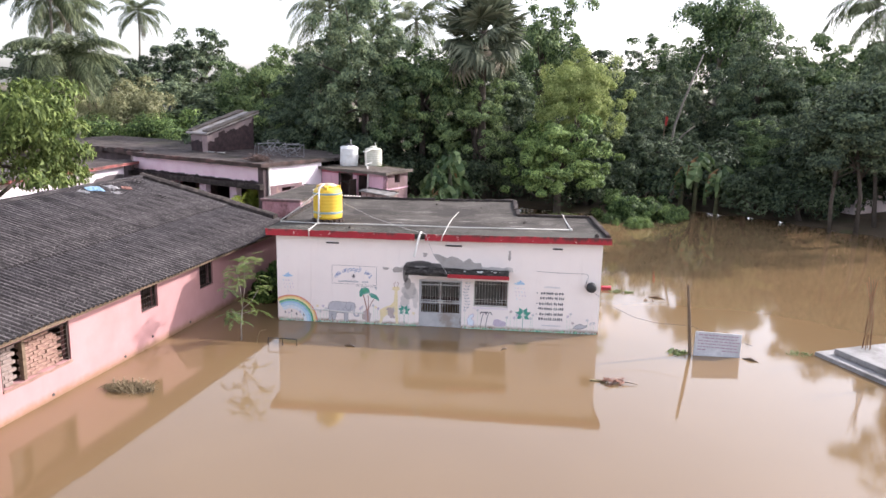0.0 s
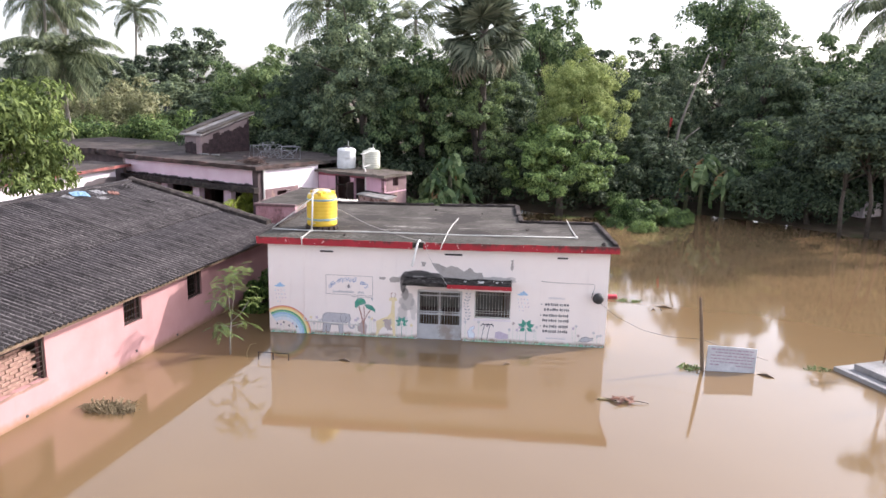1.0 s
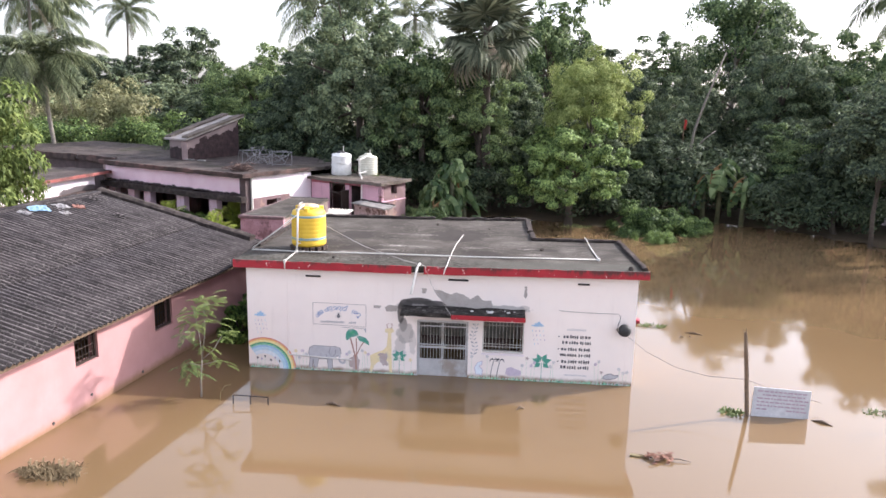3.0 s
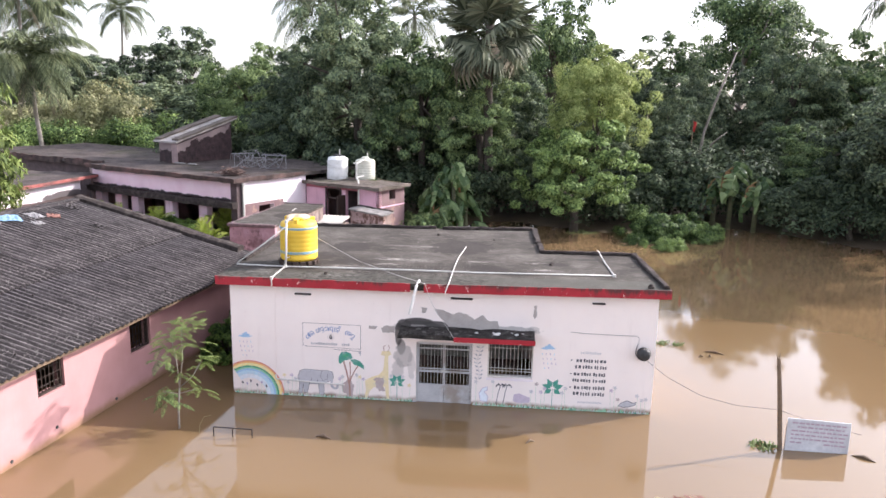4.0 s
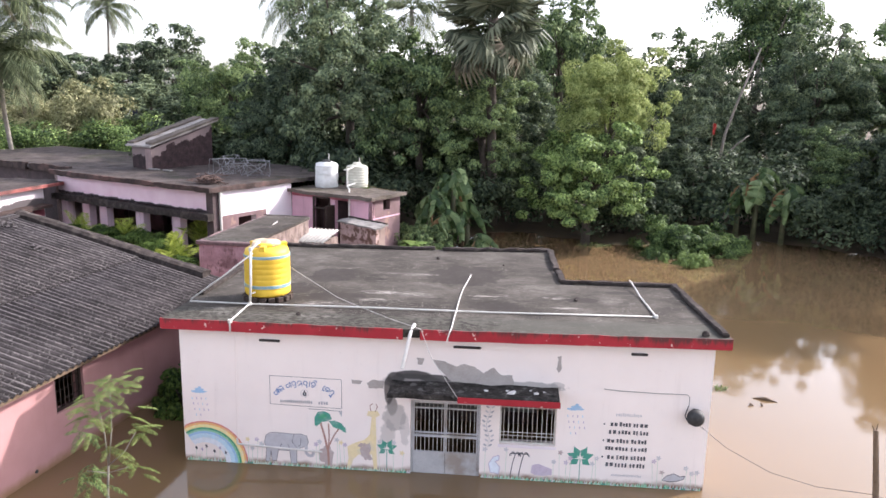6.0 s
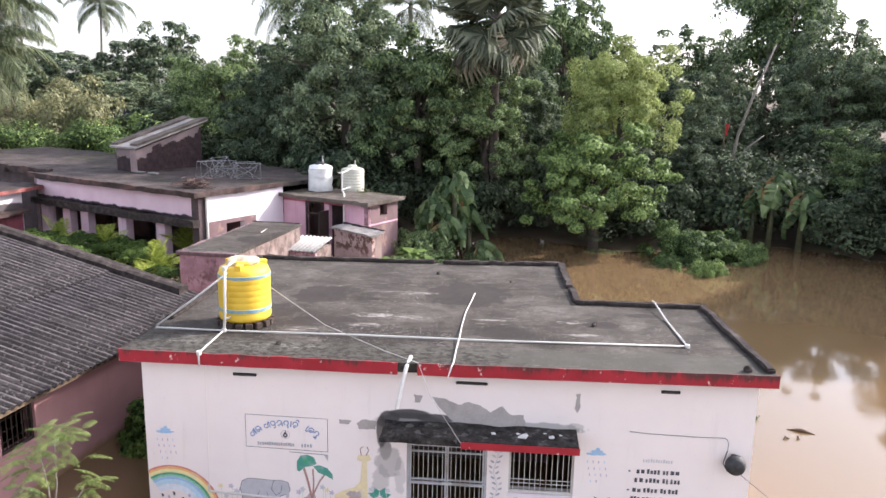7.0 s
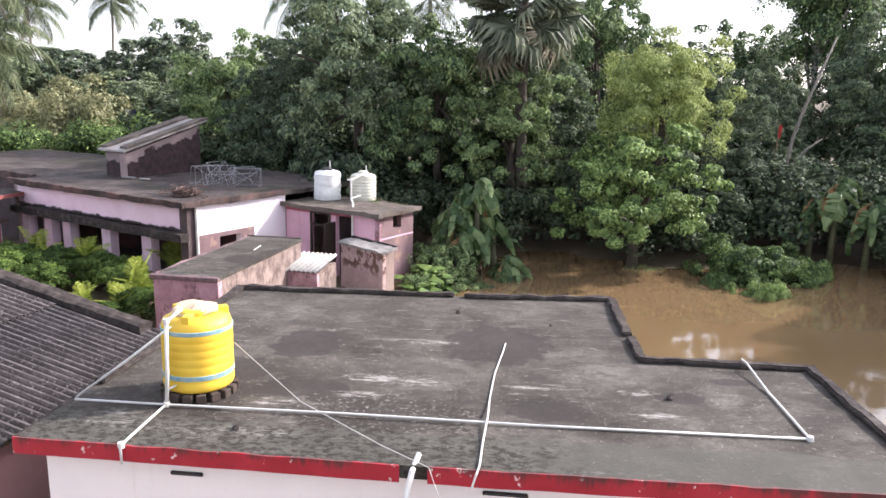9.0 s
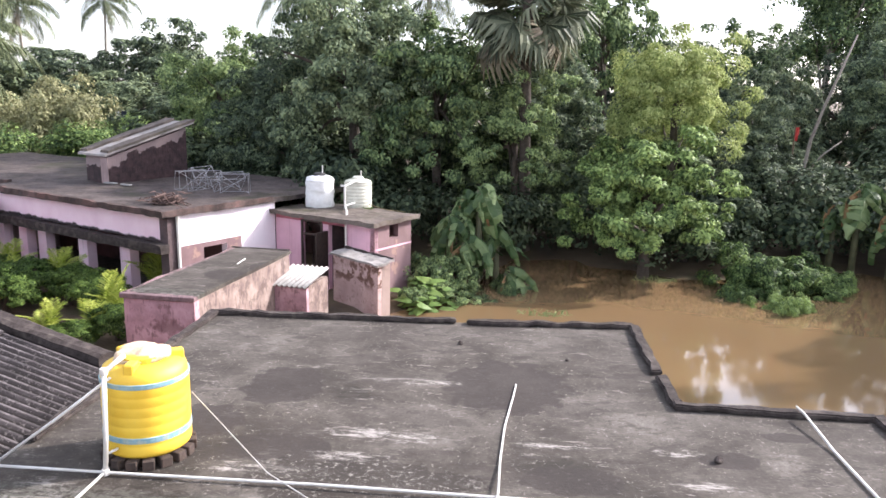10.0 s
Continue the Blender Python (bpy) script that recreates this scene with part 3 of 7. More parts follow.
# sunshade over door and window
def sunshade():
    bm = bmesh.new()
    bx(bm, 3.62, 6.36, -0.5, -0.003, 1.55, 1.635)
    bmesh.ops.subdivide_edges(bm, edges=[e for e in bm.edges if e.calc_length() > 0.4], cuts=9, use_grid_fill=True)
    for v in bm.verts:
        if v.co.z > 1.6:
            v.co.z += 0.03 * noise.noise(v.co * 4) + 0.06 * (v.co.y + 0.5)
        if v.co.x < 4.0:
            v.co += noise.noise_vector(v.co * 5) * 0.03
    return bm


n = Nodes("mossy_black_cement", 0.95, 0.0, 0.1)
c = n.ramp(n.noise(7, 6, None, 0.7), [(0.35, (0.014, 0.013, 0.012)), (0.55, (0.05, 0.045, 0.041)), (0.72, (0.13, 0.12, 0.11))])
c = n.mix(n.math("MULTIPLY", n.step(n.noise(5, 6), 0.57, 0.66), 0.6), c, (0.17, 0.16, 0.15))
n.color(c)
n.bump(n.noise(30, 4), 0.5, 0.01)
M_MOSS = n.done()
M_CHIP = plain("white_plaster_chips", (0.5, 0.48, 0.46), (0.72, 0.7, 0.68), 9, 0.9)
M_BAREPL = plain("bare_grey_plaster", (0.36, 0.325, 0.3), (0.45, 0.41, 0.38), 4, 0.9, bump=0.4, dirt=(0.28, 0.25, 0.23))
shade = part("sunshade", sunshade(), M_MOSS, centre, "mossy black cement sunshade over the door")
part("red_edge", box(4.75, 6.37, -0.516, -0.503, 1.525, 1.625), M_FASCIA, shade)
for i, (x, y, s) in enumerate(((5.6, -0.3, 0.06), (5.52, -0.24, 0.025), (5.2, -0.25, 0.035), (6.0, -0.3, 0.04), (6.12, -0.22, 0.028), (5.9, -0.18, 0.02))):
    bm = bmesh.new()
    bmesh.ops.create_icosphere(bm, subdivisions=1, radius=s)
    ragged(bm, s * 0.8, 9, 0, i)
    for v in bm.verts:
        v.co = Vector((v.co.x * 1.3 + x, v.co.y + y, v.co.z * 0.45 + 1.665))
    part("plaster_chip", bm, M_CHIP, shade)


def bare_patch(outline, y=-0.003):
    """A shallow patch where the paint has come off, with a broken edge."""
    bm = bmesh.new()
    f = bm.faces.new([bm.verts.new((x, y, z)) for x, z in outline])
    bmesh.ops.subdivide_edges(bm, edges=bm.edges[:], cuts=3)
    for v in bm.verts:
        v.co += Vector((noise.noise(v.co * 17), 0, noise.noise(v.co * 17 + Vector((5, 0, 0))))) * 0.022
    bmesh.ops.recalc_face_normals(bm, faces=bm.faces[:])
    r = bmesh.ops.extrude_face_region(bm, geom=bm.faces[:])
    for v in r["geom"]:
        if isinstance(v, bmesh.types.BMVert):
            v.co.y = -0.0005
    return bm


for outline in (
    [(4.3, 2.05), (4.5, 2.03), (4.68, 1.95), (4.83, 2.0), (5.0, 1.95), (5.14, 1.86), (5.29, 1.97), (5.42, 1.84), (5.6, 1.84), (5.66, 1.645), (4.95, 1.645), (4.6, 1.7), (4.42, 1.88)],
    [(6.34, 2.2), (6.39, 2.2), (6.4, 1.97), (6.36, 1.92), (6.32, 1.98)],
    [(4.03, 2.08), (4.16, 2.06), (4.12, 1.95), (4.06, 1.96)],
    [(2.94, 1.63), (3.12, 1.62), (3.1, 1.55), (2.95, 1.56)],
    [(3.2, 1.58), (3.3, 1.65), (3.5, 1.63), (3.48, 1.5), (3.25, 1.49)],
):
    part("bare_plaster", bare_patch(outline), M_BAREPL, front, "patch of bare grey plaster")


# double steel gate
def bars(x0, x1, z0, z1, y, n, r, parent, name):
    for i in range(n):
        x = x0 + (x1 - x0) * (i + 0.5) / n
        bm = bmesh.new()
        tube(bm, [(x, y, z0), (x, y, z1)], r, 6)
        part(name, bm, M_GRILLE, parent)


gate = part("entrance_gate", pierced(DOOR[0] + 0.004, DOOR[1] - 0.004, -0.74, 1.326, 0.03, 0.07, [(DOOR[0] + 0.035, DOOR[1] - 0.035, -0.74, 1.3)]), M_STEEL, centre, "grey steel double gate, closed")
for x0, x1 in ((3.979, 4.522), (4.528, 5.071)):
    leaf = part("gate_leaf", pierced(x0, x1, -0.7, 1.295, 0.035, 0.065, [(x0 + 0.025, x1 - 0.025, 0.4, 0.66), (x0 + 0.025, x1 - 0.025, 0.7, 0.73), (x0 + 0.025, x1 - 0.025, 0.75, 1.17), (x0 + 0.025, x1 - 0.025, 1.19, 1.27)]), M_STEEL, gate)
    bars(x0 + 0.025, x1 - 0.025, 0.39, 1.28, 0.05, 7, 0.0055, leaf, "gate_bar")
part("latch", box(4.46, 4.6, 0.005, 0.03, 0.68, 0.72, 0.004), M_GRILLE, gate)

win = part("window", pierced(WIN[0], WIN[1], WIN[2], WIN[3], 0.06, 0.1, [(WIN[0] + 0.03, WIN[1] - 0.03, WIN[2] + 0.03, WIN[3] - 0.03)]), M_GRILLE, centre, "barred window without panes")
bars(WIN[0] + 0.03, WIN[1] - 0.03, WIN[2] + 0.03, WIN[3] - 0.03, 0.08, 11, 0.006, win, "window_bar")
for z in (0.74, 0.8, 1.24):
    part("cross_bar", box(WIN[0] + 0.03, WIN[1] - 0.03, 0.086, 0.094, z, z + 0.012), M_GRILLE, win)
part("window_sill", box(WIN[0] - 0.02, WIN[1] + 0.02, -0.012, 0.055, WIN[2] - 0.05, WIN[2] - 0.003, 0.006), M_PALE, win)
# back wall of the room, pale above; the dark foot paints in the room's gloom
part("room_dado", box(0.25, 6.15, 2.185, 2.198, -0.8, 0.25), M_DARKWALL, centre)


# ---- the pink hall with the corrugated roof ----
HALL = Matrix.Translation((-2.03, 0, 0)) @ Matrix.Rotation(math.atan2(-0.136, 0.9907), 4, "Z")
# in this frame the wall's outer face is x = 0, the room lies at x < 0, the wall runs along y
S0, S1 = -15.0, 5.3
SLOPE = 0.234
EAVE = 0.36


def roof_z(across):
    return 1.75 + (across + EAVE) * SLOPE


hall = thing("hall_building", "long pink hall with a dark corrugated cement roof", "building", HALL)
TURN = Matrix.Rotation(radians(90), 4, "Z")
BIGW = (-7.3, -5.45, 0.66, 1.5)
HOLES = [BIGW, (-2.98, -2.3, 0.94, 1.56), (-0.33, 0.37, 0.86, 1.56)]
wallm = pierced(S0, S1, -0.8, 1.76, 0.0, 0.22, HOLES, TURN)
hw = part("courtyard_wall", wallm, M_PINK, hall, "pale pink plaster wall, muddy at the waterline")
bm = bmesh.new()
v = [bm.verts.new((x, y, z)) for y in (S1 - 0.22, S1) for x, z in ((-0.223, -0.8), (-0.223, roof_z(0.2) - 0.06), (-5.4, roof_z(5.4) - 0.06), (-8.6, 2.4), (-8.6, -0.8))]
bm.faces.new(v[:5]), bm.faces.new(v[:4:-1])
for i in range(5):
    j = (i + 1) % 5
    bm.faces.new((v[i], v[j], v[5 + j], v[5 + i]))
part("gable_wall", bm, M_OLDPINK, hall)
part("rear_wall", box(-8.85, -8.603, S0, S1, -0.8, 2.36), M_OLDPINK, hall)
part("gable_wall", box(-8.6, -0.223, S0, S0 + 0.22, -0.8, 1.8), M_OLDPINK, hall)
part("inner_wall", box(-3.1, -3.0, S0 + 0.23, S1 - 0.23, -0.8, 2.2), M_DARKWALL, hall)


def corrugated(width, length, waves, amp=0.03, thick=0.008, per=6):
    """One sheet: waves across x, its length along y, with a real edge."""
    n = waves * per
    top, bot = [], []
    verts, faces = [], []
    for side in (0, 1):
        for j in (0, 1):
            for i in range(n + 1):
                x = width * i / n
                verts.append((x, j * length, amp * math.cos(2 * math.pi * i / per) - side * thick))
    m = n + 1
    for i in range(n):
        faces.append((i, i + 1, m + i + 1, m + i))
        faces.append((2 * m + i, 3 * m + i, 3 * m + i + 1, 2 * m + i + 1))
        faces.append((i, 2 * m + i, 2 * m + i + 1, i + 1))
    return verts, faces


def sheet_mesh(name, width, length, waves):
    me = bpy.data.meshes.new(name)
    vs, fs = corrugated(width, length, waves)
    me.from_pydata(vs, [], fs)
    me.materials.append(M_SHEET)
    me.polygons.foreach_set("use_smooth", [True] * len(me.polygons))
    return me


roof = part("roof", box(-5.36, 0.3, S0 + 0.1, S1 - 0.05, 0.05, 0.1, 0, None), M_WOOD, hall, "roof of dark grey corrugated cement sheets")
# the batten plane under the sheets follows the slope
for vtx in roof.data.vertices:
    vtx.co.z = roof_z(-vtx.co.x) - (0.12 if vtx.co.z < 0.08 else 0.06)
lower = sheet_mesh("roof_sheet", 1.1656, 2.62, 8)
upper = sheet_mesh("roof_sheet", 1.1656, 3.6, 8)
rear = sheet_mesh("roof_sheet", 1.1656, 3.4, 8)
rng = random.Random(4)
tilt = math.atan(SLOPE)
y = S0 - 0.1
while y < S1 - 0.25:
    for me, across, lift in ((lower, -EAVE, 0.0), (upper, 2.0, 0.03)):
        ob = new("roof_sheet", me)
        ob.parent = roof
        # sheet's length runs up the slope, towards -x
        m = Matrix.Translation((-across, y, roof_z(across) + lift)) @ Matrix.Rotation(radians(90), 4, "Z") @ Matrix.Rotation(tilt, 4, "X")
        ob.matrix_basis = m @ pose(0, rng.uniform(-0.03, 0.02), rng.uniform(0, 0.006), 0, rng.uniform(-0.2, 0.2), rng.uniform(-0.12, 0.12))
    ob = new("roof_sheet", rear)
    ob.parent = roof
    ob.matrix_basis = Matrix.Translation((-5.4, y + 1.09, roof_z(5.4) + 0.01)) @ Matrix.Rotation(radians(90), 4, "Z") @ Matrix.Rotation(-0.22, 4, "X") @ pose(-1.09, 0, 0)
    y += 1.0199

# mortar rim along the gable, ridge capping
def rim(a, b, w, h, seed, steps=30):
    bm = bmesh.new()
    a, b = Vector(a), Vector(b)
    d = b - a
    side = Vector((0, 0, 1)).cross(d).normalized()
    up = Vector((0, 0, 1))
    prof = [(-w / 2, 0), (-w / 2, h * 0.7), (-w * 0.25, h), (w * 0.25, h), (w / 2, h * 0.7), (w / 2, 0)]
    rings = []
    for i in range(steps + 1):
        p = a + d * (i / steps)
        rings.append([bm.verts.new(p + side * s + up * z + noise.noise_vector(p * 2.5 + Vector((s * 9, z * 9, seed))) * 0.03) for s, z in prof])
    for r0, r1 in zip(rings, rings[1:]):
        for k in range(len(prof)):
            bm.faces.new((r0[k], r0[(k + 1) % len(prof)], r1[(k + 1) % len(prof)], r1[k]))
    bm.faces.new(rings[0][::-1]), bm.faces.new(rings[-1])
    return bm


part("gable_rim", rim((-0.35, S1 - 0.05, roof_z(0.35) + 0.01), (-5.45, S1 - 0.05, roof_z(5.45) + 0.01), 0.34, 0.17, 1.0), M_KERB, roof, "rough black mortar rim")
part("ridge_cap", rim((-5.42, S0, roof_z(5.42) + 0.02), (-5.42, S1 - 0.2, roof_z(5.42) + 0.02), 0.3, 0.07, 4.0, 60), M_SHEET, roof)
bm = bmesh.new()
yy = S0 + 0.3
while yy < S1 - 0.4:
    for across in (0.05, 1.55, 2.25, 3.6, 4.9):
        if rng.random() < 0.3:
            p = Vector((-across + rng.uniform(-0.04, 0.04), yy, roof_z(across) + 0.045 + (0.03 if across > 2 else 0)))
            lathe(bm, [(0.018, -0.02), (0.018, 0.0), (0.009, 0.01)], 6, p)
    yy += 0.438
tagged(part("bolt_caps", bm, M_KERB, roof), kind="stuff")


# windows of the hall
def hall_window(y0, y1, z0, z1, n, name="window"):
    w = part(name, pierced(y0, y1, z0, z1, 0.05, 0.1, [(y0 + 0.045, y1 - 0.045, z0 + 0.045, z1 - 0.045)], TURN), M_DARKIRON, hall, "dark window with iron bars")
    for i in range(n):
        yv = y0 + 0.045 + (y1 - y0 - 0.09) * (i + 0.5) / n
        b = bmesh.new()
        tube(b, [(-0.075, yv, z0 + 0.03), (-0.075, yv, z1 - 0.03)], 0.009, 6)
        part("iron_bar", b, M_DARKIRON, w)
    for k in range(3):
        zv = z0 + (z1 - z0) * (k + 1) / 4
        b = bmesh.new()
        tube(b, [(-0.075, y0 + 0.03, zv), (-0.075, y1 - 0.03, zv)], 0.008, 6)
        part("iron_bar", b, M_DARKIRON, w)
    return w


hall_window(*HOLES[1], 6)
hall_window(*HOLES[2], 6)
big = part("bricked_window", pierced(*BIGW, 0.03, 0.1, [(BIGW[0] + 0.05, BIGW[1] - 0.05, BIGW[2], BIGW[3] - 0.04)], TURN), M_DARKIRON, hall, "wide opening half filled with loose bricks")
part("mullion", box(-0.12, -0.03, -6.72, -6.64, BIGW[2], BIGW[3]), M_WOOD, big)
for k in range(8):
    zv = BIGW[2] + 0.06 + k * 0.1
    b = bmesh.new()
    tube(b, [(-0.05, -5.75, zv), (-0.05, -5.48, zv)], 0.008, 6)
    part("iron_bar", b, M_DARKIRON, big)
me = bpy.data.meshes.new("brick")
bm = box(-0.05, 0.05, -0.105, 0.105, -0.034, 0.034, 0.006)
bm.to_mesh(me), bm.free()
me.materials.append(M_BRICK)
me2 = me.copy()
me2.materials.clear()
me2.materials.append(plain("pale_brick", (0.19, 0.14, 0.12), (0.27, 0.21, 0.185), 6, 0.9, bump=0.5))
for k in range(11):
    z = BIGW[2] + 0.037 + k * 0.078
    off = 0.11 if k % 2 else 0.0
    yv = -7.24 + off
    while yv < -5.6:
        if not (-6.82 < yv < -6.58) and not (yv > -5.85 and k > 7) and z < BIGW[3] - 0.03:
            ob = new("brick", me2 if yv < -6.7 else me)
            ob.parent = big
            ob.matrix_basis = pose(-0.16 + rng.uniform(-0.012, 0.012), yv + rng.uniform(-0.006, 0.006), z, 0, 0, rng.uniform(-3, 3))
        yv += 0.222
part("broken_sill", ragged(box(-0.22, 0.02, -7.3, -5.45, BIGW[2] - 0.06, BIGW[2] - 0.004), 0.025, 4, 8), M_BRICK, big)


for yv, z in ((-6.05, 0.1), (-3.7, 0.1), (-2.6, 0.24), (-0.9, 0.1)):
    bm = bmesh.new()
    bmesh.ops.create_cone(bm, cap_ends=True, segments=10, radius1=0.035, radius2=0.03, depth=0.02, matrix=Matrix.Translation((0.004, yv, z)) @ Matrix.Rotation(radians(90), 4, "Y"))
    part("weep_hole", bm, M_BLACK, hall, "small dark drain hole")

# ---- the old school building behind ----
SCH = pose(-5.031, 14.189, 0, 0, 0, -26.76)
school = thing("school_building", "old lilac single-storey school with a pillared veranda", "building", SCH)
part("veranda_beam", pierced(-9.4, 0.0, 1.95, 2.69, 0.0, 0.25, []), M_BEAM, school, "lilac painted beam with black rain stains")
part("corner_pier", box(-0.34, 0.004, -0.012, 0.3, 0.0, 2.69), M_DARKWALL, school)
part("side_wall", pierced(0.3, 4.04, 0.0, 2.69, 0.0, 0.22, [(1.18, 2.04, 0.0, 1.66)], TURN), M_PALE, school, "pale plaster wall in the sun")
part("side_plinth", pierced(0.32, 2.6, 0.0, 1.8, -0.014, -0.002, [(1.18, 2.04, 0.0, 1.66)], TURN), M_DARKROSE, school)
part("rear_wall", box(-9.4, 0.0, 7.8, 8.0, 0.0, 2.69), M_OLDPINK, school)
part("end_wall", box(-9.6, -9.402, 0.0, 8.0, 0.0, 2.69), M_OLDPINK, school)
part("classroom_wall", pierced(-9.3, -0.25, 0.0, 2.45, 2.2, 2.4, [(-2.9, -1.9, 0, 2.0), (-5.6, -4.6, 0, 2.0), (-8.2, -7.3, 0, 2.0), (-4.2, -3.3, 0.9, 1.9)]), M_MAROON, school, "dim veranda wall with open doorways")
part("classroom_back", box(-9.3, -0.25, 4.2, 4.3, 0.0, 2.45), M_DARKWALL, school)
part("veranda_floor", box(-9.4, 0.0, -0.2, 2.2, 0.0, 0.35), M_OLDROOF, school)


def worn_slab(x0, x1, y0, y1, z0, z1, seed):
    bm = box(x0, x1, y0, y1, z0, z1)
    bmesh.ops.subdivide_edges(bm, edges=[e for e in bm.edges if e.calc_length() > 0.5], cuts=22, use_grid_fill=True)
    ragged(bm, 0.04, 1.6, 0, seed)
    return ragged(bm, 0.03, 6.0, 0, seed)


part("roof_slab", worn_slab(-9.6, 0.12, -0.25, 8.1, 2.7, 2.84, 2.0), M_OLDROOF, school, "uneven dark cement roof with moss")
part("roof_lip", ragged(box(-9.6, 0.16, -0.28, -0.16, 2.72, 2.89, 0), 0.05, 3.5, 40), M_RUSTROOF, school)
part("roof_lip", ragged(box(0.04, 0.17, -0.2, 3.8, 2.72, 2.89, 0), 0.05, 3.5, 20), M_RUSTROOF, school)
part("veranda_shade", worn_slab(-9.5, 0.05, -0.3, 0.0, 1.68, 1.93, 5.0), M_KERB, school, "blackened cement sunshade")
for cx in (-2.0, -4.12, -6.4, -7.55, -9.0):
    part("pillar", box(cx - 0.24, cx + 0.24, -0.03, 0.28, 0.0, 1.66, 0.012), M_LILAC, school)
bm = bmesh.new()
tube(bm, [(0.07, 0.28, 2.72), (0.07, 0.28, 0.6)], 0.05, 10)
part("downpipe", bm, M_PVC, school, "white plastic rain pipe")
# stair head on the roof
stair = part("stair_head", pierced(-7.75, -6.47, 2.6, 3.72, 2.4, 2.6, []), M_STAIR, school, "brick stair housing with a sloping slab")
for x0, x1 in ((-7.75, -7.55), (-6.67, -6.47)):
    bm = bmesh.new()
    v = [bm.verts.new((x, yv, z)) for x in (x0, x1) for yv, z in ((2.603, 2.6), (6.2, 2.6), (6.2, 4.64), (2.603, 3.74))]
    bm.faces.new(v[:4]), bm.faces.new(v[:3:-1])
    for i in range(4):
        j = (i + 1) % 4
        bm.faces.new((v[i], v[j], v[4 + j], v[4 + i]))
    part("brick_side", bm, M_STAIR, stair)
bm = bmesh.new()
for i in range(9):
    for k in range(16):
        z = 2.72 + i * 0.2
        yv = 2.8 + k * 0.23 + (0.115 if i % 2 else 0)
        if z + 0.1 < 3.65 + (yv - 2.6) * 0.25 and yv < 6.0:
            bx(bm, -6.468, -6.464 + 0.003 * ((i * 7 + k * 3) % 3), yv, yv + 0.2, z, z + 0.17)
tagged(part("brickwork", bm, M_STAIR, stair), kind="stuff")
bm = bmesh.new()
bx(bm, -7.95, -6.3, 2.2, 6.5, 0.03, 0.1)
for vtx in bm.verts:
    vtx.co.z += 3.72 + (vtx.co.y - 2.2) * 0.245
part("sloping_slab", bm, plain("pale_worn_cement", (0.24, 0.215, 0.2), (0.36, 0.33, 0.31), 2.5, 0.9, dirt=(0.12, 0.1, 0.09)), stair, "pale sloping cement slab")
for x0 in (-7.99, -6.76):
    bm = box(x0, x0 + 0.48, 2.35, 6.53, 0.103, 0.19)
    bmesh.ops.subdivide_edges(bm, edges=[e for e in bm.edges if e.calc_length() > 0.4], cuts=12, use_grid_fill=True)
    ragged(bm, 0.035, 2.5, 0, x0)
    for vtx in bm.verts:
        vtx.co.z += 3.72 + (vtx.co.y - 2.2) * 0.245
    part("slab_kerb", bm, M_WORNSLAB, stair)
part("plaster_corner", box(-6.86, -6.44, 2.385, 2.397, 2.66, 3.68), M_OLDPINK, stair)
stair.matrix_basis = Matrix.Translation((-0.345, 0.596, 0.05)) @ Matrix.Diagonal((1, 0.888, 1, 1))

# toilet block
part("wc_front", pierced(0.02, 4.04, 0.0, 2.33, 4.05, 4.22, [(1.13, 2.02, 0.0, 2.26), (2.25, 2.9, 0.0, 2.2)]), M_ROSE, school, "pink wall with two open doorways")
part("wc_side", pierced(4.05, 5.87, 0.0, 2.33, -4.04, -3.86, [(4.76, 5.2, 1.87, 2.27)], TURN), M_DARKROSE, school)
part("wc_back", box(0.02, 3.858, 5.7, 5.87, 0, 2.33), M_OLDPINK, school)
part("wc_partition", box(2.09, 2.19, 4.24, 5.68, 0, 2.3), M_DARKWALL, school)
part("wc_slab", worn_slab(-0.1, 4.22, 3.8, 6.1, 2.335, 2.47, 9.0), M_WORNSLAB, school, "thin weathered roof slab")
part("wc_red_band", box(0.05, 3.0, 4.035, 4.047, 2.2, 2.32), M_FADEDRED, school, "faded red painted band")
part("wc_frame", pierced(1.13, 2.02, 0.0, 2.26, 4.02, 4.07, [(1.2, 1.95, 0.0, 2.2)]), M_DARKIRON, school)
part("wc_lintel", box(1.2, 1.95, 4.03, 4.06, 1.78, 1.84), M_DARKIRON, school)
part("wc_door", box(2.2, 2.25, 3.5, 4.03, 0.3, 2.0), M_DARKIRON, school, "dark door leaf standing open")
part("wall_band", box(4.043, 4.06, 4.07, 5.86, 1.58, 1.63), M_ROSE, school)

# the wing on the far side of the garden
wing = thing("school_wing", "pink school wing with a red-edged flat roof", "building", pose(-13.45, 17.4, 0, 0, 0, -5.3))
M_WINGWALL = painted_wall("stained_pale_plaster", (0.8, 0.72, 0.74), (0.75, 0.66, 0.69), (0.4, 0.3, 0.3), 0.0, 0.2, [(-1.1, 1.62, 1.5, 0.26, 0.35, (0.05, 0.04, 0.04), 0.95, YZ)], waterline=False)
part("wall", pierced(-14.0, 0.0, 0.0, 2.26, 0.0, 0.22, [], TURN), M_WINGWALL, wing, "pale plaster wall in the sun with a black rain stain")
part("end_wall", box(-5.5, -0.223, -0.22, 0.0, 0.0, 2.26), M_OLDPINK, wing)
part("rear_wall", box(-5.72, -5.503, -14, 0.0, 0.0, 2.26), M_OLDPINK, wing)
part("roof_slab", worn_slab(-5.9, 0.28, -14.2, 1.25, 2.28, 2.4, 3.0), M_OLDROOF, wing, "dark cement roof")
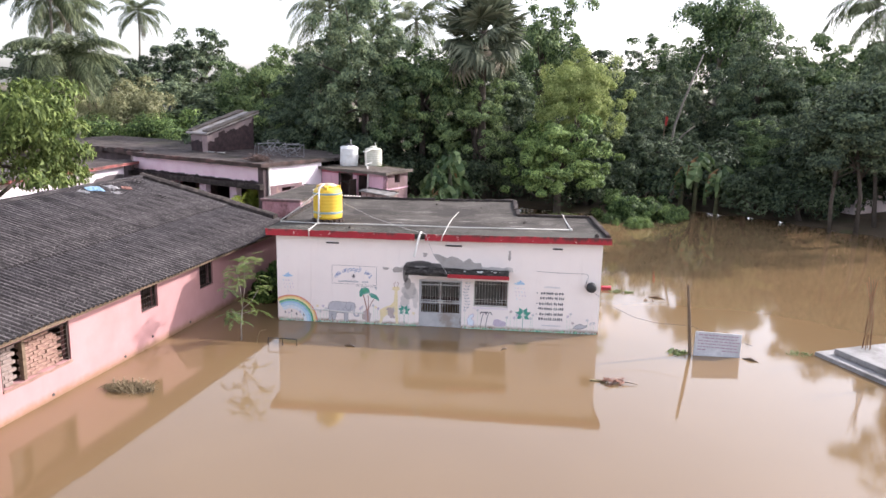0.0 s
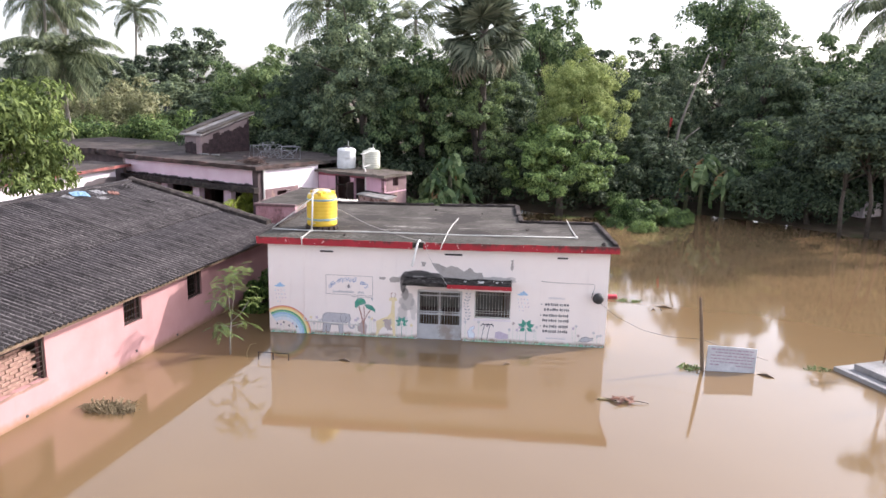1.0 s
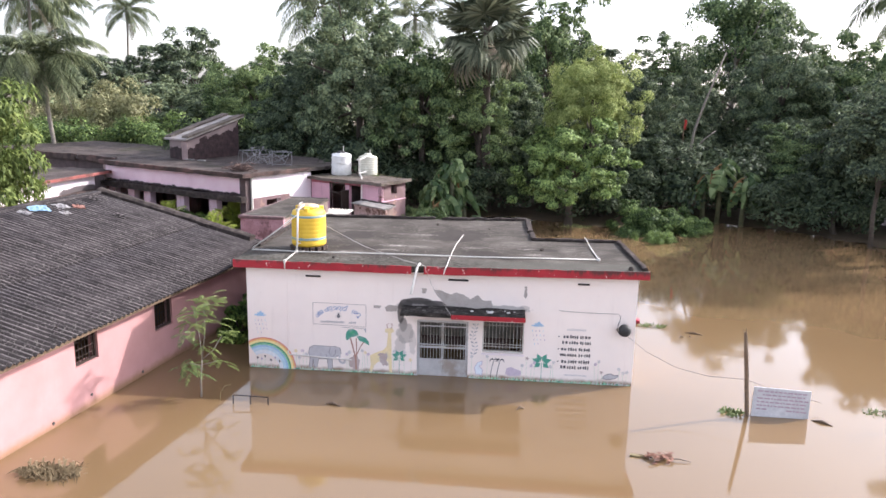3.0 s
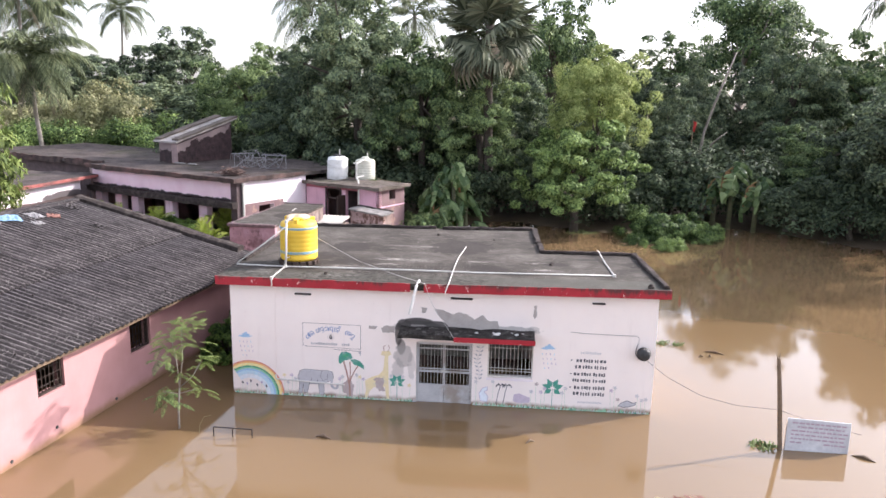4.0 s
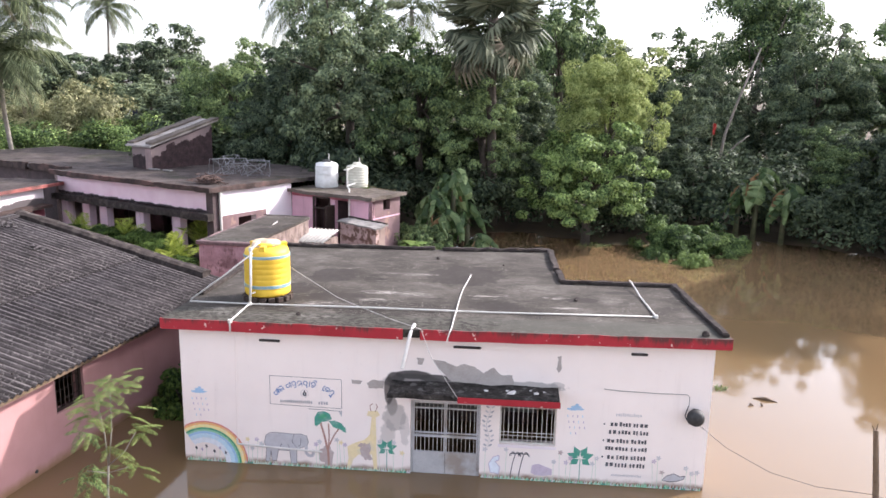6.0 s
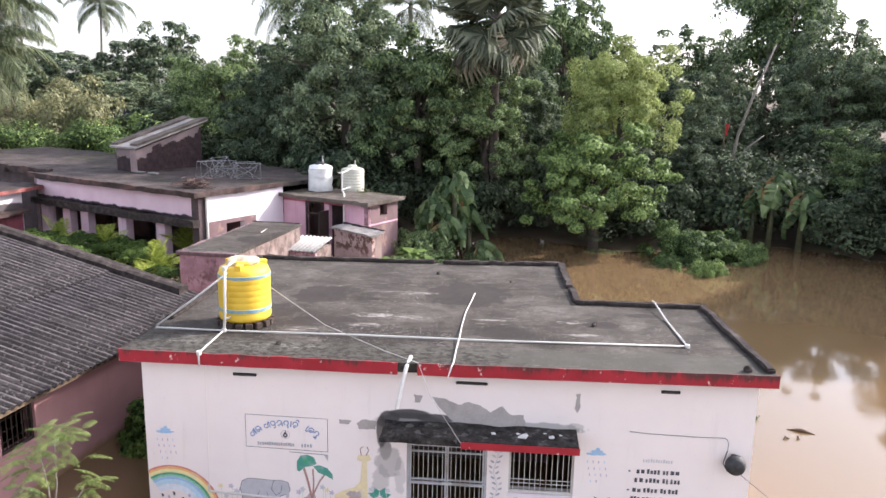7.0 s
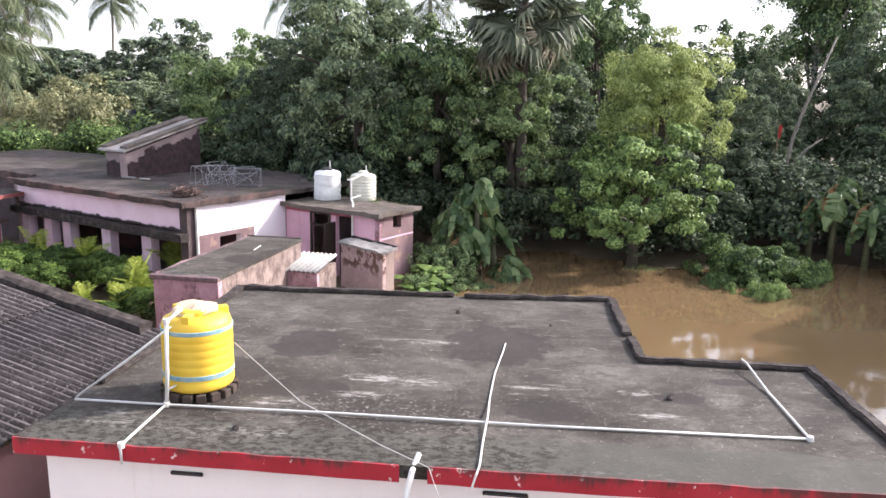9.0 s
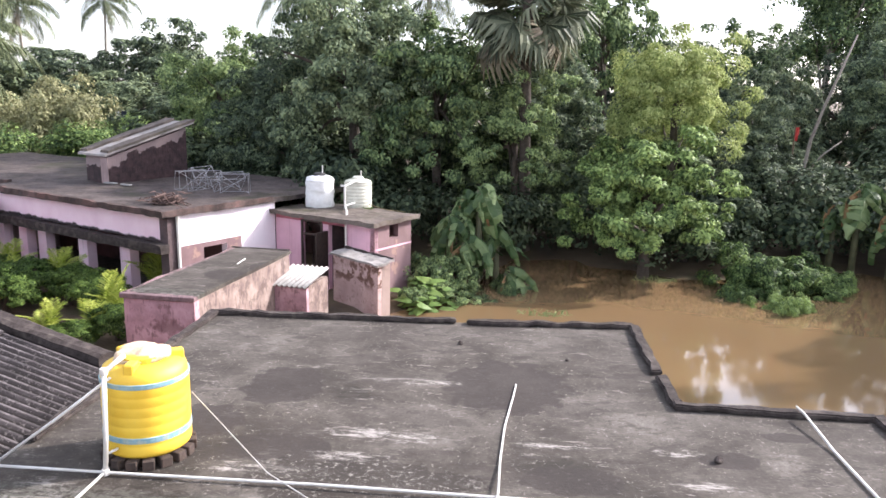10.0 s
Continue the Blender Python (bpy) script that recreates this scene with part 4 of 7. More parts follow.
part("red_edge", ragged(box(0.3, 0.34, -14.2, 1.25, 2.27, 2.41), 0.015, 2, 10), plain("red_oxide_edge", (0.2, 0.05, 0.045), (0.34, 0.12, 0.1), 3, 0.8, dirt=(0.06, 0.03, 0.027)), wing, "faded red painted roof edge")
part("sunshade", worn_slab(0.003, 0.5, -13.8, -0.15, 1.48, 1.6, 6.0), M_RUSTROOF, wing, "blackened cement sunshade")
part("lower_wall", box(0.004, 0.02, -13.9, -0.05, 0.0, 1.47), M_FADEDRED, wing)
# the school's roof goes on behind the wing
part("rear_roof", worn_slab(-22.0, -9.63, 0.9, 8.1, 2.66, 2.8, 4.0), M_OLDROOF, school, "uneven dark cement roof with broken edges")
part("rear_lip", ragged(box(-21.9, -13.2, 0.84, 0.97, 2.58, 2.86), 0.06, 2.5, 40), M_RUSTROOF, school)
part("rear_lip", ragged(box(-12.6, -9.7, 0.7, 0.86, 2.6, 2.9), 0.06, 2.5, 20), M_RUSTROOF, school)
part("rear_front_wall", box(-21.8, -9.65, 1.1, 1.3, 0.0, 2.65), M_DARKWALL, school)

# low outhouses between the garden and the white building
out = thing("outhouse", "low pink outhouse with a flat cement roof", "outhouse", pose(-3.36, 8.56, 0, 0, 0, -4.1))


def sloped(bm, z, fall):
    """Bring the top of a wall to the roof's slope."""
    for v in bm.verts:
        if v.co.z > 1:
            v.co.z = z - fall * v.co.y
    return bm


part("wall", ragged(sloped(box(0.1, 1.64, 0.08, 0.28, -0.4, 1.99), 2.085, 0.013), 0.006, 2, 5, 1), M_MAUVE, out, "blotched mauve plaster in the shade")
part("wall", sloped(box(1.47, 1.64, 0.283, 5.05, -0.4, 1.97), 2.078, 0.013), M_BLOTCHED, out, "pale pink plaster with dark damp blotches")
part("wall", sloped(box(0.1, 0.27, 0.283, 5.05, -0.4, 1.97), 2.078, 0.013), M_OLDPINK, out)
part("wall", sloped(box(0.273, 1.467, 4.88, 5.05, -0.4, 1.95), 2.07, 0.013), M_OLDPINK, out)
bm = ragged(box(0.12, 1.66, 0.16, 5.14, 1.99, 2.07), 0.014, 3, 9, 8)
for v in bm.verts:
    v.co.z += 0.035 - 0.013 * v.co.y
part("roof", bm, M_ROOF, out, "grey cement roof")
part("cornice", ragged(box(0.02, 1.66, 0.03, 0.21, 2.0, 2.1, 0.012), 0.012, 4, 6, 2), M_GRIMYEDGE, out)
part("roof_rim", rim((0.08, 0.15, 2.07), (0.08, 5.15, 2.0), 0.09, 0.05, 2.0), M_GRIMYEDGE, out)
part("roof_rim", rim((0.02, 5.12, 2.0), (1.6, 5.12, 2.0), 0.1, 0.07, 3.0), M_KERB, out)

shed = thing("small_shed", "small pink shed roofed with pale corrugated sheet", "shed", pose(-1.576, 12.42, 0, 0, 0, -8.8))
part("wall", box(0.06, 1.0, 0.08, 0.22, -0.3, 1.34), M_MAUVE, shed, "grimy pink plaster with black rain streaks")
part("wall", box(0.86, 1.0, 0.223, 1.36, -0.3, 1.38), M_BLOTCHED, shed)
part("wall", box(0.06, 0.2, 0.223, 1.36, -0.3, 1.38), M_OLDPINK, shed)
me = sheet_mesh("roof_sheet", 1.1, 1.5, 8)
me.materials[0] = plain("pale_cement_sheet", (0.34, 0.32, 0.29), (0.5, 0.47, 0.43), 4, 0.85, dirt=(0.22, 0.2, 0.17))
ob = new("roof_sheet", me)
ob.parent = shed
ob.matrix_basis = pose(-0.03, -0.02, 1.4, 7.5, 0, 0)

hut = thing("small_hut", "small weathered pink hut with a sloping cement slab", "hut", pose(-0.85, 15.6, 0, 0, 0, -40))
part("wall", box(0.08, 2.15, 0.07, 0.2, -0.3, 1.53), M_PEELED, hut, "pink plaster peeling to brown brick")
part("wall", box(2.02, 2.15, 0.203, 0.5, -0.3, 1.56), M_STREAKED, hut)
part("wall", box(0.08, 0.2, 0.203, 0.5, -0.3, 1.56), M_OLDPINK, hut)
part("wall", box(0.203, 2.017, 0.38, 0.5, -0.3, 1.57), M_OLDPINK, hut)
bm = worn_slab(0.0, 2.23, 0.0, 0.58, 1.54, 1.6, 4.0)
for v in bm.verts:
    v.co.z += v.co.y * 0.12
part("roof", bm, M_PALESLAB, hut, "pale grey cement slab")
part("roof_rim", rim((0.02, 0.56, 1.66), (2.2, 0.56, 1.66), 0.07, 0.06, 6.0), M_KERB, hut)
post2 = tagged(part("stub_post", ragged(box(-0.05, 0.05, -0.05, 0.05, -0.3, 1.1), 0.01, 5, 3), M_OLDPINK), "weathered short plaster post beside the hut", "post")
post2.location = (-0.62, 14.3, 0)


# ---- plants ----
def leaf_cards(centres, normals, axes, length, width, bend=0.18):
    """Folded four-cornered leaves as arrays of corners and faces."""
    side = np.cross(normals, axes)
    side /= np.linalg.norm(side, axis=1, keepdims=True) + 1e-9
    L, W = length[:, None], width[:, None]
    base = centres - axes * L * 0.5
    tip = centres + axes * L * 0.5 - normals * L * bend
    mid = centres + normals * L * 0.06
    verts = np.stack([base, mid + side * W * 0.5, tip, mid - side * W * 0.5], axis=1).reshape(-1, 3)
    faces = np.arange(len(verts)).reshape(-1, 4)
    return verts, faces


def quick_mesh(name, verts, faces, material):
    me = bpy.data.meshes.new(name)
    me.vertices.add(len(verts))
    me.vertices.foreach_set("co", np.asarray(verts, dtype=np.float32).ravel())
    k = faces.shape[1]
    me.loops.add(faces.size)
    me.loops.foreach_set("vertex_index", faces.ravel().astype(np.int32))
    me.polygons.add(len(faces))
    me.polygons.foreach_set("loop_start", np.arange(0, faces.size, k, dtype=np.int32))
    me.update(calc_edges=True)
    me.materials.append(material)
    return me


def unit(a):
    return a / (np.linalg.norm(a, axis=1, keepdims=True) + 1e-9)


def crown_mesh(name, seed, centre, radii, clumps, per, size, material, clump_r=(0.48, 0.92), droop=0.3, lumpy=0.45, hollow=0.45, slim=(0.38, 0.6)):
    """Leaves in uneven clumps over a lumpy crown; returns the mesh and the clumps' middles."""
    g = np.random.default_rng(seed)
    d = unit(g.normal(size=(clumps, 3)))
    d[:, 2] = np.where(d[:, 2] < -0.45, -d[:, 2], d[:, 2])
    lump = np.array([noise.noise(Vector(v) * 1.7 + Vector((seed * 3.1, 0, 0))) for v in d])
    fine = np.array([noise.noise(Vector(v) * 4.1 + Vector((0, seed * 1.7, 0))) for v in d])
    rad = (1 + lumpy * (lump * 1.5 + fine * 0.7)) * (hollow + (1 - hollow) * g.random(clumps) ** 0.5)
    mids = np.array(centre) + d * rad[:, None] * np.array(radii)
    cr = g.uniform(*clump_r, clumps)
    idx = np.repeat(np.arange(clumps), per)
    n = len(idx)
    out = unit(d[idx] * np.array([1, 1, 0.8]) + np.array([0, 0, 0.35]))
    q = unit(g.normal(size=(n, 3)) + out * 0.85)
    pos = mids[idx] + q * (cr[idx] * (0.55 + 0.45 * g.random(n)))[:, None] * np.array([1.15, 1.15, 0.75])
    nor = unit(q * 1.25 + out * 0.3 + np.array([0, 0, 0.35]) + g.normal(size=(n, 3)) * 0.35)
    ax = unit(np.cross(nor, g.normal(size=(n, 3))) + q * 0.6 - np.array([0, 0, droop]))
    ln = size * g.uniform(0.65, 1.35, n)
    v, f = leaf_cards(pos, nor, ax, ln, ln * g.uniform(*slim, n))
    return quick_mesh(name, v, f, material), mids


def limbs(bm, base, top, mids, r0, seed, count=9):
    g = random.Random(seed)
    base, top = Vector(base), Vector(top)
    bend = Vector((g.uniform(-0.3, 0.3), g.uniform(-0.3, 0.3), 0))
    path = [base, base.lerp(top, 0.4) + bend, base.lerp(top, 0.75) + bend * 0.6, top]
    tube(bm, path, [r0 * 1.25, r0, r0 * 0.8, r0 * 0.55], 9)
    pick = g.sample(range(len(mids)), min(count, len(mids)))
    for i in pick:
        p = Vector(mids[i])
        start = base.lerp(top, g.uniform(0.5, 0.98)) + bend * 0.6
        mid = start.lerp(p, 0.5) + Vector((g.uniform(-0.3, 0.3), g.uniform(-0.3, 0.3), 0.25))
        tube(bm, [start, mid, p], [r0 * 0.42, r0 * 0.26, r0 * 0.08], 6)


def broad_tree(name, label, seed, height, radius, material, clumps, per, size, bark=M_BARK, low=0.32, stout=1.0, **kw):
    """A template tree with its base at the origin."""
    t = thing(name, label, "tree")
    cz = height * (1 + low) / 2
    me, mids = crown_mesh("crown", seed, (0, 0, cz), (radius, radius, height * (1 - low) / 2), clumps, per, size, material, **kw)
    cr = new("crown", me)
    cr.parent = t
    bm = bmesh.new()
    limbs(bm, (0, 0, -0.4), (0, 0, height * 0.72), mids, (radius * 0.055 + 0.06) * stout, seed)
    part("trunk", bm, bark, t, smooth=True)
    return t


def place(t, x, y, z, turn, sx, sz=None, lean=0.0):
    return pose(x, y, z, lean, 0, turn) @ Matrix.Diagonal((sx, sx, sz or sx, 1))


# templates stand at their first place; the rest are copies
def stand(template, spots, label=None):
    """spots: x, y, radius scale, height scale, turn, lean"""
    for i, (x, y, s, h, turn) in enumerate(spots):
        m = place(template, x, y, ground_height(x, y), turn, s * 0.93, h * 0.88)
        if i == 0:
            template.matrix_basis = m
        else:
            # the copy's pose holds its scale, so the template's own scale is taken out again
            k = template.scale
            copy_thing(template, m @ Matrix.Diagonal((1 / k[0], 1 / k[1], 1 / k[2], 1)))


dark = broad_tree("broadleaf_tree", "tall dense dark green broadleaf tree", 11, 10.0, 3.6, M_LEAF_DARK, 270, 185, 0.19, low=0.02, clump_r=(0.34, 0.68))
stand(dark, [(-2.5, 26.0, 1.0, 1.2, 20), (-6.2, 27.5, 0.76, 0.86, 250), (22.6, 33.5, 0.9, 1.0, 70), (5.2, 28.5, 0.85, 0.9, 10), (26.5, 24, 0.85, 0.95, 200)])
dark2 = broad_tree("broadleaf_tree", "spreading dark green broadleaf tree at the water's edge", 23, 8.0, 3.2, M_LEAF_GREY, 190, 130, 0.2, low=0.05, lumpy=0.5, clump_r=(0.34, 0.66))
stand(dark2, [(14.2, 26, 0.72, 0.62, 0), (16.0, 32, 0.8, 0.9, 100), (18.2, 37, 0.8, 1.15, 50), (15.6, 40, 0.9, 1.12, 80), (23.4, 40, 1.0, 1.3, 20), (22.6, 22.6, 0.8, 0.84, 200), (31, 27, 1.2, 1.2, 30), (11.5, 29, 0.8, 0.78, 160)])
mid = broad_tree("broadleaf_tree", "mid-green broadleaf tree with open foliage", 37, 9.0, 3.0, M_LEAF_MID, 200, 135, 0.19, low=0.06, lumpy=0.5, clump_r=(0.32, 0.62))
stand(mid, [(4.2, 24.6, 0.75, 0.85, 0), (1.0, 25.2, 0.9, 1.14, 140), (-10.5, 32, 0.85, 1.08, 90), (8.2, 34, 1.0, 1.55, 40), (21.0, 24.8, 0.65, 0.6, 160), (20.3, 50, 1.1, 1.32, 210), (27.9, 40, 1.1, 1.28, 300), (-14.5, 42, 1.1, 0.95, 20), (1.0, 38, 1.2, 1.1, 75), (27.9, 35, 1.1, 1.15, 45)])
tall = broad_tree("broadleaf_tree", "tall light green tree with gaps in its crown", 41, 13.0, 3.4, M_LEAF_MID, 80, 190, 0.25, bark=M_PALEBARK, low=0.35, lumpy=0.6, hollow=0.3, clump_r=(0.7, 1.3))
stand(tall, [(22.9, 45, 1.0, 1.2, 0), (25.0, 47, 0.85, 1.12, 120), (27.4, 17.5, 0.85, 1.08, 60)])
yel = broad_tree("broadleaf_tree", "yellow-green feathery tree, brightly lit", 53, 8.4, 2.9, M_LEAF_YEL, 170, 290, 0.13, low=0.3, clump_r=(0.38, 0.7), lumpy=0.5)
stand(yel, [(10.1, 23.9, 0.9, 1.1, 0)])
bri = broad_tree("broadleaf_tree", "bright green broadleaf tree leaning over the water", 61, 5.6, 2.8, M_LEAF_BRIGHT, 210, 200, 0.18, low=0.04, lumpy=0.5, clump_r=(0.24, 0.5))
stand(bri, [(8.9, 20.9, 0.9, 0.97, 0)])
far = broad_tree("distant_tree", "distant green tree behind the village", 71, 10.0, 3.6, M_LEAF_GREY, 120, 85, 0.36, low=0.06, clump_r=(0.45, 0.9))
stand(far, [(-27.4, 62, 1.0, 1.2, 0), (-30.8, 60, 1.0, 0.98, 80), (-23.7, 60, 0.8, 0.74, 160), (-35, 45, 1.15, 0.98, 220), (-31, 50, 1.0, 0.86, 300), (-19.0, 58, 1.1, 0.66, 30), (-15, 52, 1.2, 0.8, 110), (-38, 58, 1.3, 0.9, 50), (-42, 40, 1.2, 0.95, 200), (-9, 46, 1.2, 0.95, 10), (9, 50, 1.4, 1.1, 40), (15, 56, 1.4, 1.0, 130), (36, 42, 1.4, 1.1, 75), (38, 25, 1.5, 1.1, 290), (-24, 49, 1.0, 0.62, 70), (-19, 47, 1.0, 0.6, 130), (-28, 52, 1.0, 0.7, 190)])
oli = broad_tree("bush", "olive green roadside bush", 83, 5.0, 2.8, M_LEAF_OLIVE, 70, 150, 0.22, low=0.0, clump_r=(0.65, 1.15))
stand(oli, [(-23, 38, 1.0, 1.3, 0), (-29, 40, 1.1, 1.1, 90)])
shr = broad_tree("bush", "bright green low bush", 89, 4.2, 2.9, M_LEAF_BRIGHT, 80, 130, 0.22, low=0.0, clump_r=(0.65, 1.15))
stand(shr, [(-24.4, 33, 1.0, 0.9, 0), (-20, 36, 1.05, 0.9, 100), (-27.5, 31, 1.0, 0.85, 200), (-16.5, 38, 1.0, 0.95, 50), (-13, 33, 0.8, 0.8, 260)])
und = broad_tree("undergrowth_bush", "bush beneath the trees, with their shade in its leaf colour", 97, 2.6, 2.2, M_LEAF_SHADE, 45, 100, 0.24, low=0.0, clump_r=(0.65, 1.15))
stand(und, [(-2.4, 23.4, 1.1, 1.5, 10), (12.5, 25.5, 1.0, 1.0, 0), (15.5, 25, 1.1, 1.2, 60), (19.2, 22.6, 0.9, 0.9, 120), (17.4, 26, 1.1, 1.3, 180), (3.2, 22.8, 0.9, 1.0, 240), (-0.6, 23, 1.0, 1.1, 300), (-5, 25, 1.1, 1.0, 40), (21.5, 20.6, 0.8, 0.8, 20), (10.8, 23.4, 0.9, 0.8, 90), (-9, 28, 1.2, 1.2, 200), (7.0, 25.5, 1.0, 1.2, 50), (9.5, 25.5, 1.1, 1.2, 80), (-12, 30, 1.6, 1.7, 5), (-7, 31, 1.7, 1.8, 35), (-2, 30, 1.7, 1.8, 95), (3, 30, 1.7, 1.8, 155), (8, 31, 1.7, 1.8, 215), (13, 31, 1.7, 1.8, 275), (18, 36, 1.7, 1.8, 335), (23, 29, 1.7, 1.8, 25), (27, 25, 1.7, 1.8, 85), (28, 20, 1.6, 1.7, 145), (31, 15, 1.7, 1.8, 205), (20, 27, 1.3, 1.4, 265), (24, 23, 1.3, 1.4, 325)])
bank = broad_tree("leaning_tree", "slender leaning tree on the flooded bank, bare trunk below", 149, 9.0, 2.3, M_LEAF_GREY, 70, 170, 0.22, bark=M_BARK, low=0.3, hollow=0.3, stout=0.55)
for x, y, s, h, turn, lean in ((21.8, 17.6, 0.85, 0.72, 0, 3), (22.9, 17.5, 0.9, 0.75, 100, -8), (24.3, 18.7, 0.9, 0.8, 200, 10)):
    m = place(bank, x, y, ground_height(x, y), turn, s, h, lean)
    if turn == 0:
        bank.matrix_basis = m
    else:
        k = bank.scale
        copy_thing(bank, m @ Matrix.Diagonal((1 / k[0], 1 / k[1], 1 / k[2], 1)))
isl = broad_tree("flooded_bush", "fresh green bush standing in the flood", 101, 1.5, 1.75, M_LEAF_BRIGHT, 130, 190, 0.14, low=0.0, clump_r=(0.16, 0.36), lumpy=0.75, slim=(0.22, 0.4))
stand(isl, [(12.9, 20.0, 1.05, 1.15, 0), (12.6, 17.6, 0.5, 0.8, 130), (14.6, 20.2, 0.75, 0.95, 60), (11.9, 18.9, 0.5, 0.75, 200)])

# mango tree beside the hall
man = broad_tree("mango_tree", "mango tree with hanging bright green leaves", 113, 7.0, 3.2, M_LEAF_MANGO, 130, 200, 0.26, low=0.3, droop=1.1, lumpy=0.45, slim=(0.24, 0.36))
stand(man, [(-12.5, 5.6, 1.04, 1.1, 0)])


def frond_mesh(name, length, a0, a1, pairs, leaflet, material, hang=0.6, seed=0, lw=0.03, rib=0.035):
    """A feathered frond along +x: the midrib bends from angle a0 to a1, leaflets stand off both sides and hang."""
    g = np.random.default_rng(seed)
    steps = 14
    pts, ang = [Vector((0, 0, 0))], []
    for i in range(steps):
        a = radians(a0 + (a1 - a0) * (i / (steps - 1)) ** 1.2)
        ang.append(a)
        pts.append(pts[-1] + Vector((math.cos(a), 0, math.sin(a))) * (length / steps))
    bm = bmesh.new()
    tube(bm, pts, [rib * (1 - 0.85 * i / steps) for i in range(steps + 1)], 5)
    for k in range(pairs):
        u = 0.12 + 0.87 * k / (pairs - 1)
        f = u * steps
        i = min(int(f), steps - 1)
        p = pts[i].lerp(pts[i + 1], f - i)
        d = (pts[i + 1] - pts[i]).normalized()
        ln = leaflet * (math.sin(math.pi * min(1, 0.16 + u * 0.8)) ** 0.6) * g.uniform(0.85, 1.1)
        for side in (-1, 1):
            out = (d * 0.55 + Vector((0, side * 0.85, -hang * g.uniform(0.6, 1.3)))).normalized()
            tip = p + out * ln + Vector((0, 0, -ln * 0.22))
            mid = p + out * ln * 0.5
            w = d * lw * g.uniform(0.8, 1.2)
            vs = [bm.verts.new(q) for q in (p - w * 0.4, mid - w, tip, mid + w, p + w * 0.4)]
            bm.faces.new(vs)
    me = bpy.data.meshes.new(name)
    bm.to_mesh(me), bm.free()
    me.materials.append(material)
    return me


FR = [frond_mesh("frond", 3.7, 62, -40, 46, 0.8, M_PALM, 0.5, 1), frond_mesh("frond", 3.9, 28, -75, 46, 0.9, M_PALM, 0.7, 2), frond_mesh("frond", 3.5, -10, -86, 44, 0.9, M_PALM, 0.8, 3)]
FD = frond_mesh("dry_frond", 2.9, -45, -88, 30, 0.6, M_DRYPALM, 0.9, 4)


def coconut(x, y, top, scale, seed, lean=(0.6, 0.2), count=36, dry=3):
    g = random.Random(seed)
    z0 = ground_height(x, y)
    t = thing("coconut_palm", "tall coconut palm with long drooping fronds", "palm tree", pose(x, y, z0))
    h = top - z0
    bm = bmesh.new()
    path = [(-lean[0] * (1 - u) ** 2 * 1.2, -lean[1] * (1 - u) ** 2, h * u - 0.4 * (1 - u)) for u in (0, 0.15, 0.35, 0.6, 0.85, 1)]
    tube(bm, path, [0.2 * scale + 0.04, 0.15, 0.13, 0.12, 0.115, 0.12], 9)
    part("trunk", bm, M_PALEBARK, t, smooth=True)
    for i in range(count):
        u = i / count
        me = FR[0] if u < 0.34 else FR[1] if u < 0.7 else FR[2]
        ob = new("frond", me)
        ob.parent = t
        ob.matrix_basis = pose(0, 0, h + 0.1 - 0.25 * u, g.uniform(-8, 8), g.uniform(-9, 9), i * 137.5 + g.uniform(-9, 9)) @ Matrix.Scale(scale * g.uniform(0.85, 1.1), 4)
    for i in range(dry):
        ob = new("dry_frond", FD)
        ob.parent = t
        ob.matrix_basis = pose(0, 0, h - 0.2, 0, g.uniform(-5, 5), g.uniform(0, 360)) @ Matrix.Scale(scale, 4)
    return t


coconut(-22.4, 28.2, 7.7, 1.12, 3, (-0.8, 0.2), 40, 4)
coconut(-32.2, 42.5, 13.3, 1.3, 8, (0.6, 0.1), 30)
coconut(-41.0, 60.0, 13.3, 1.25, 5, (-1.2, 0.4), 26)
coconut(-36.4, 66.3, 14.4, 1.1, 6, (0.9, 0.2), 22, 2)
coconut(-6.9, 35.5, 11.9, 1.2, 7, (0.4, 0.3), 24)
coconut(-13.5, 60, 9.6, 1.05, 14, (0.4, 0.3), 20)
coconut(-0.3, 32.5, 10.9, 0.9, 9, (0.2, 0.1), 20, 0)
coconut(33.2, 39.8, 12.9, 1.45, 11, (0.3, 0.3), 26)


def fan_mesh(name, material, seed, droop):
    """A fan leaf on a stalk along +x."""
    g = np.random.default_rng(seed)
    bm = bmesh.new()
    tube(bm, [(0, 0, 0), (0.5, 0, 0.02), (1.0, 0, -0.05)], [0.035, 0.025, 0.02], 5)
    c = Vector((1.0, 0, -0.05))
    n = 34
    for i in range(n):
        a = radians(-140 + 280 * i / (n - 1))
        d = Vector((math.cos(a), math.sin(a), 0.12 - 0.25 * abs(math.sin(a))))
        s = Vector((-math.sin(a), math.cos(a), 0)) * 0.05
        ln = g.uniform(0.8, 1.05)
        mid = c + d * ln * 0.62
        tip = c + d * ln + Vector((0, 0, -droop * ln * g.uniform(0.5, 1.2)))
        lift = Vector((0, 0, 0.018 if i % 2 else -0.018))
        vs = [bm.verts.new(q) for q in (c, mid - s + lift, tip, mid + s - lift)]
        bm.faces.new(vs)
    me = bpy.data.meshes.new(name)
    bm.to_mesh(me), bm.free()
    me.materials.append(material)
    return me


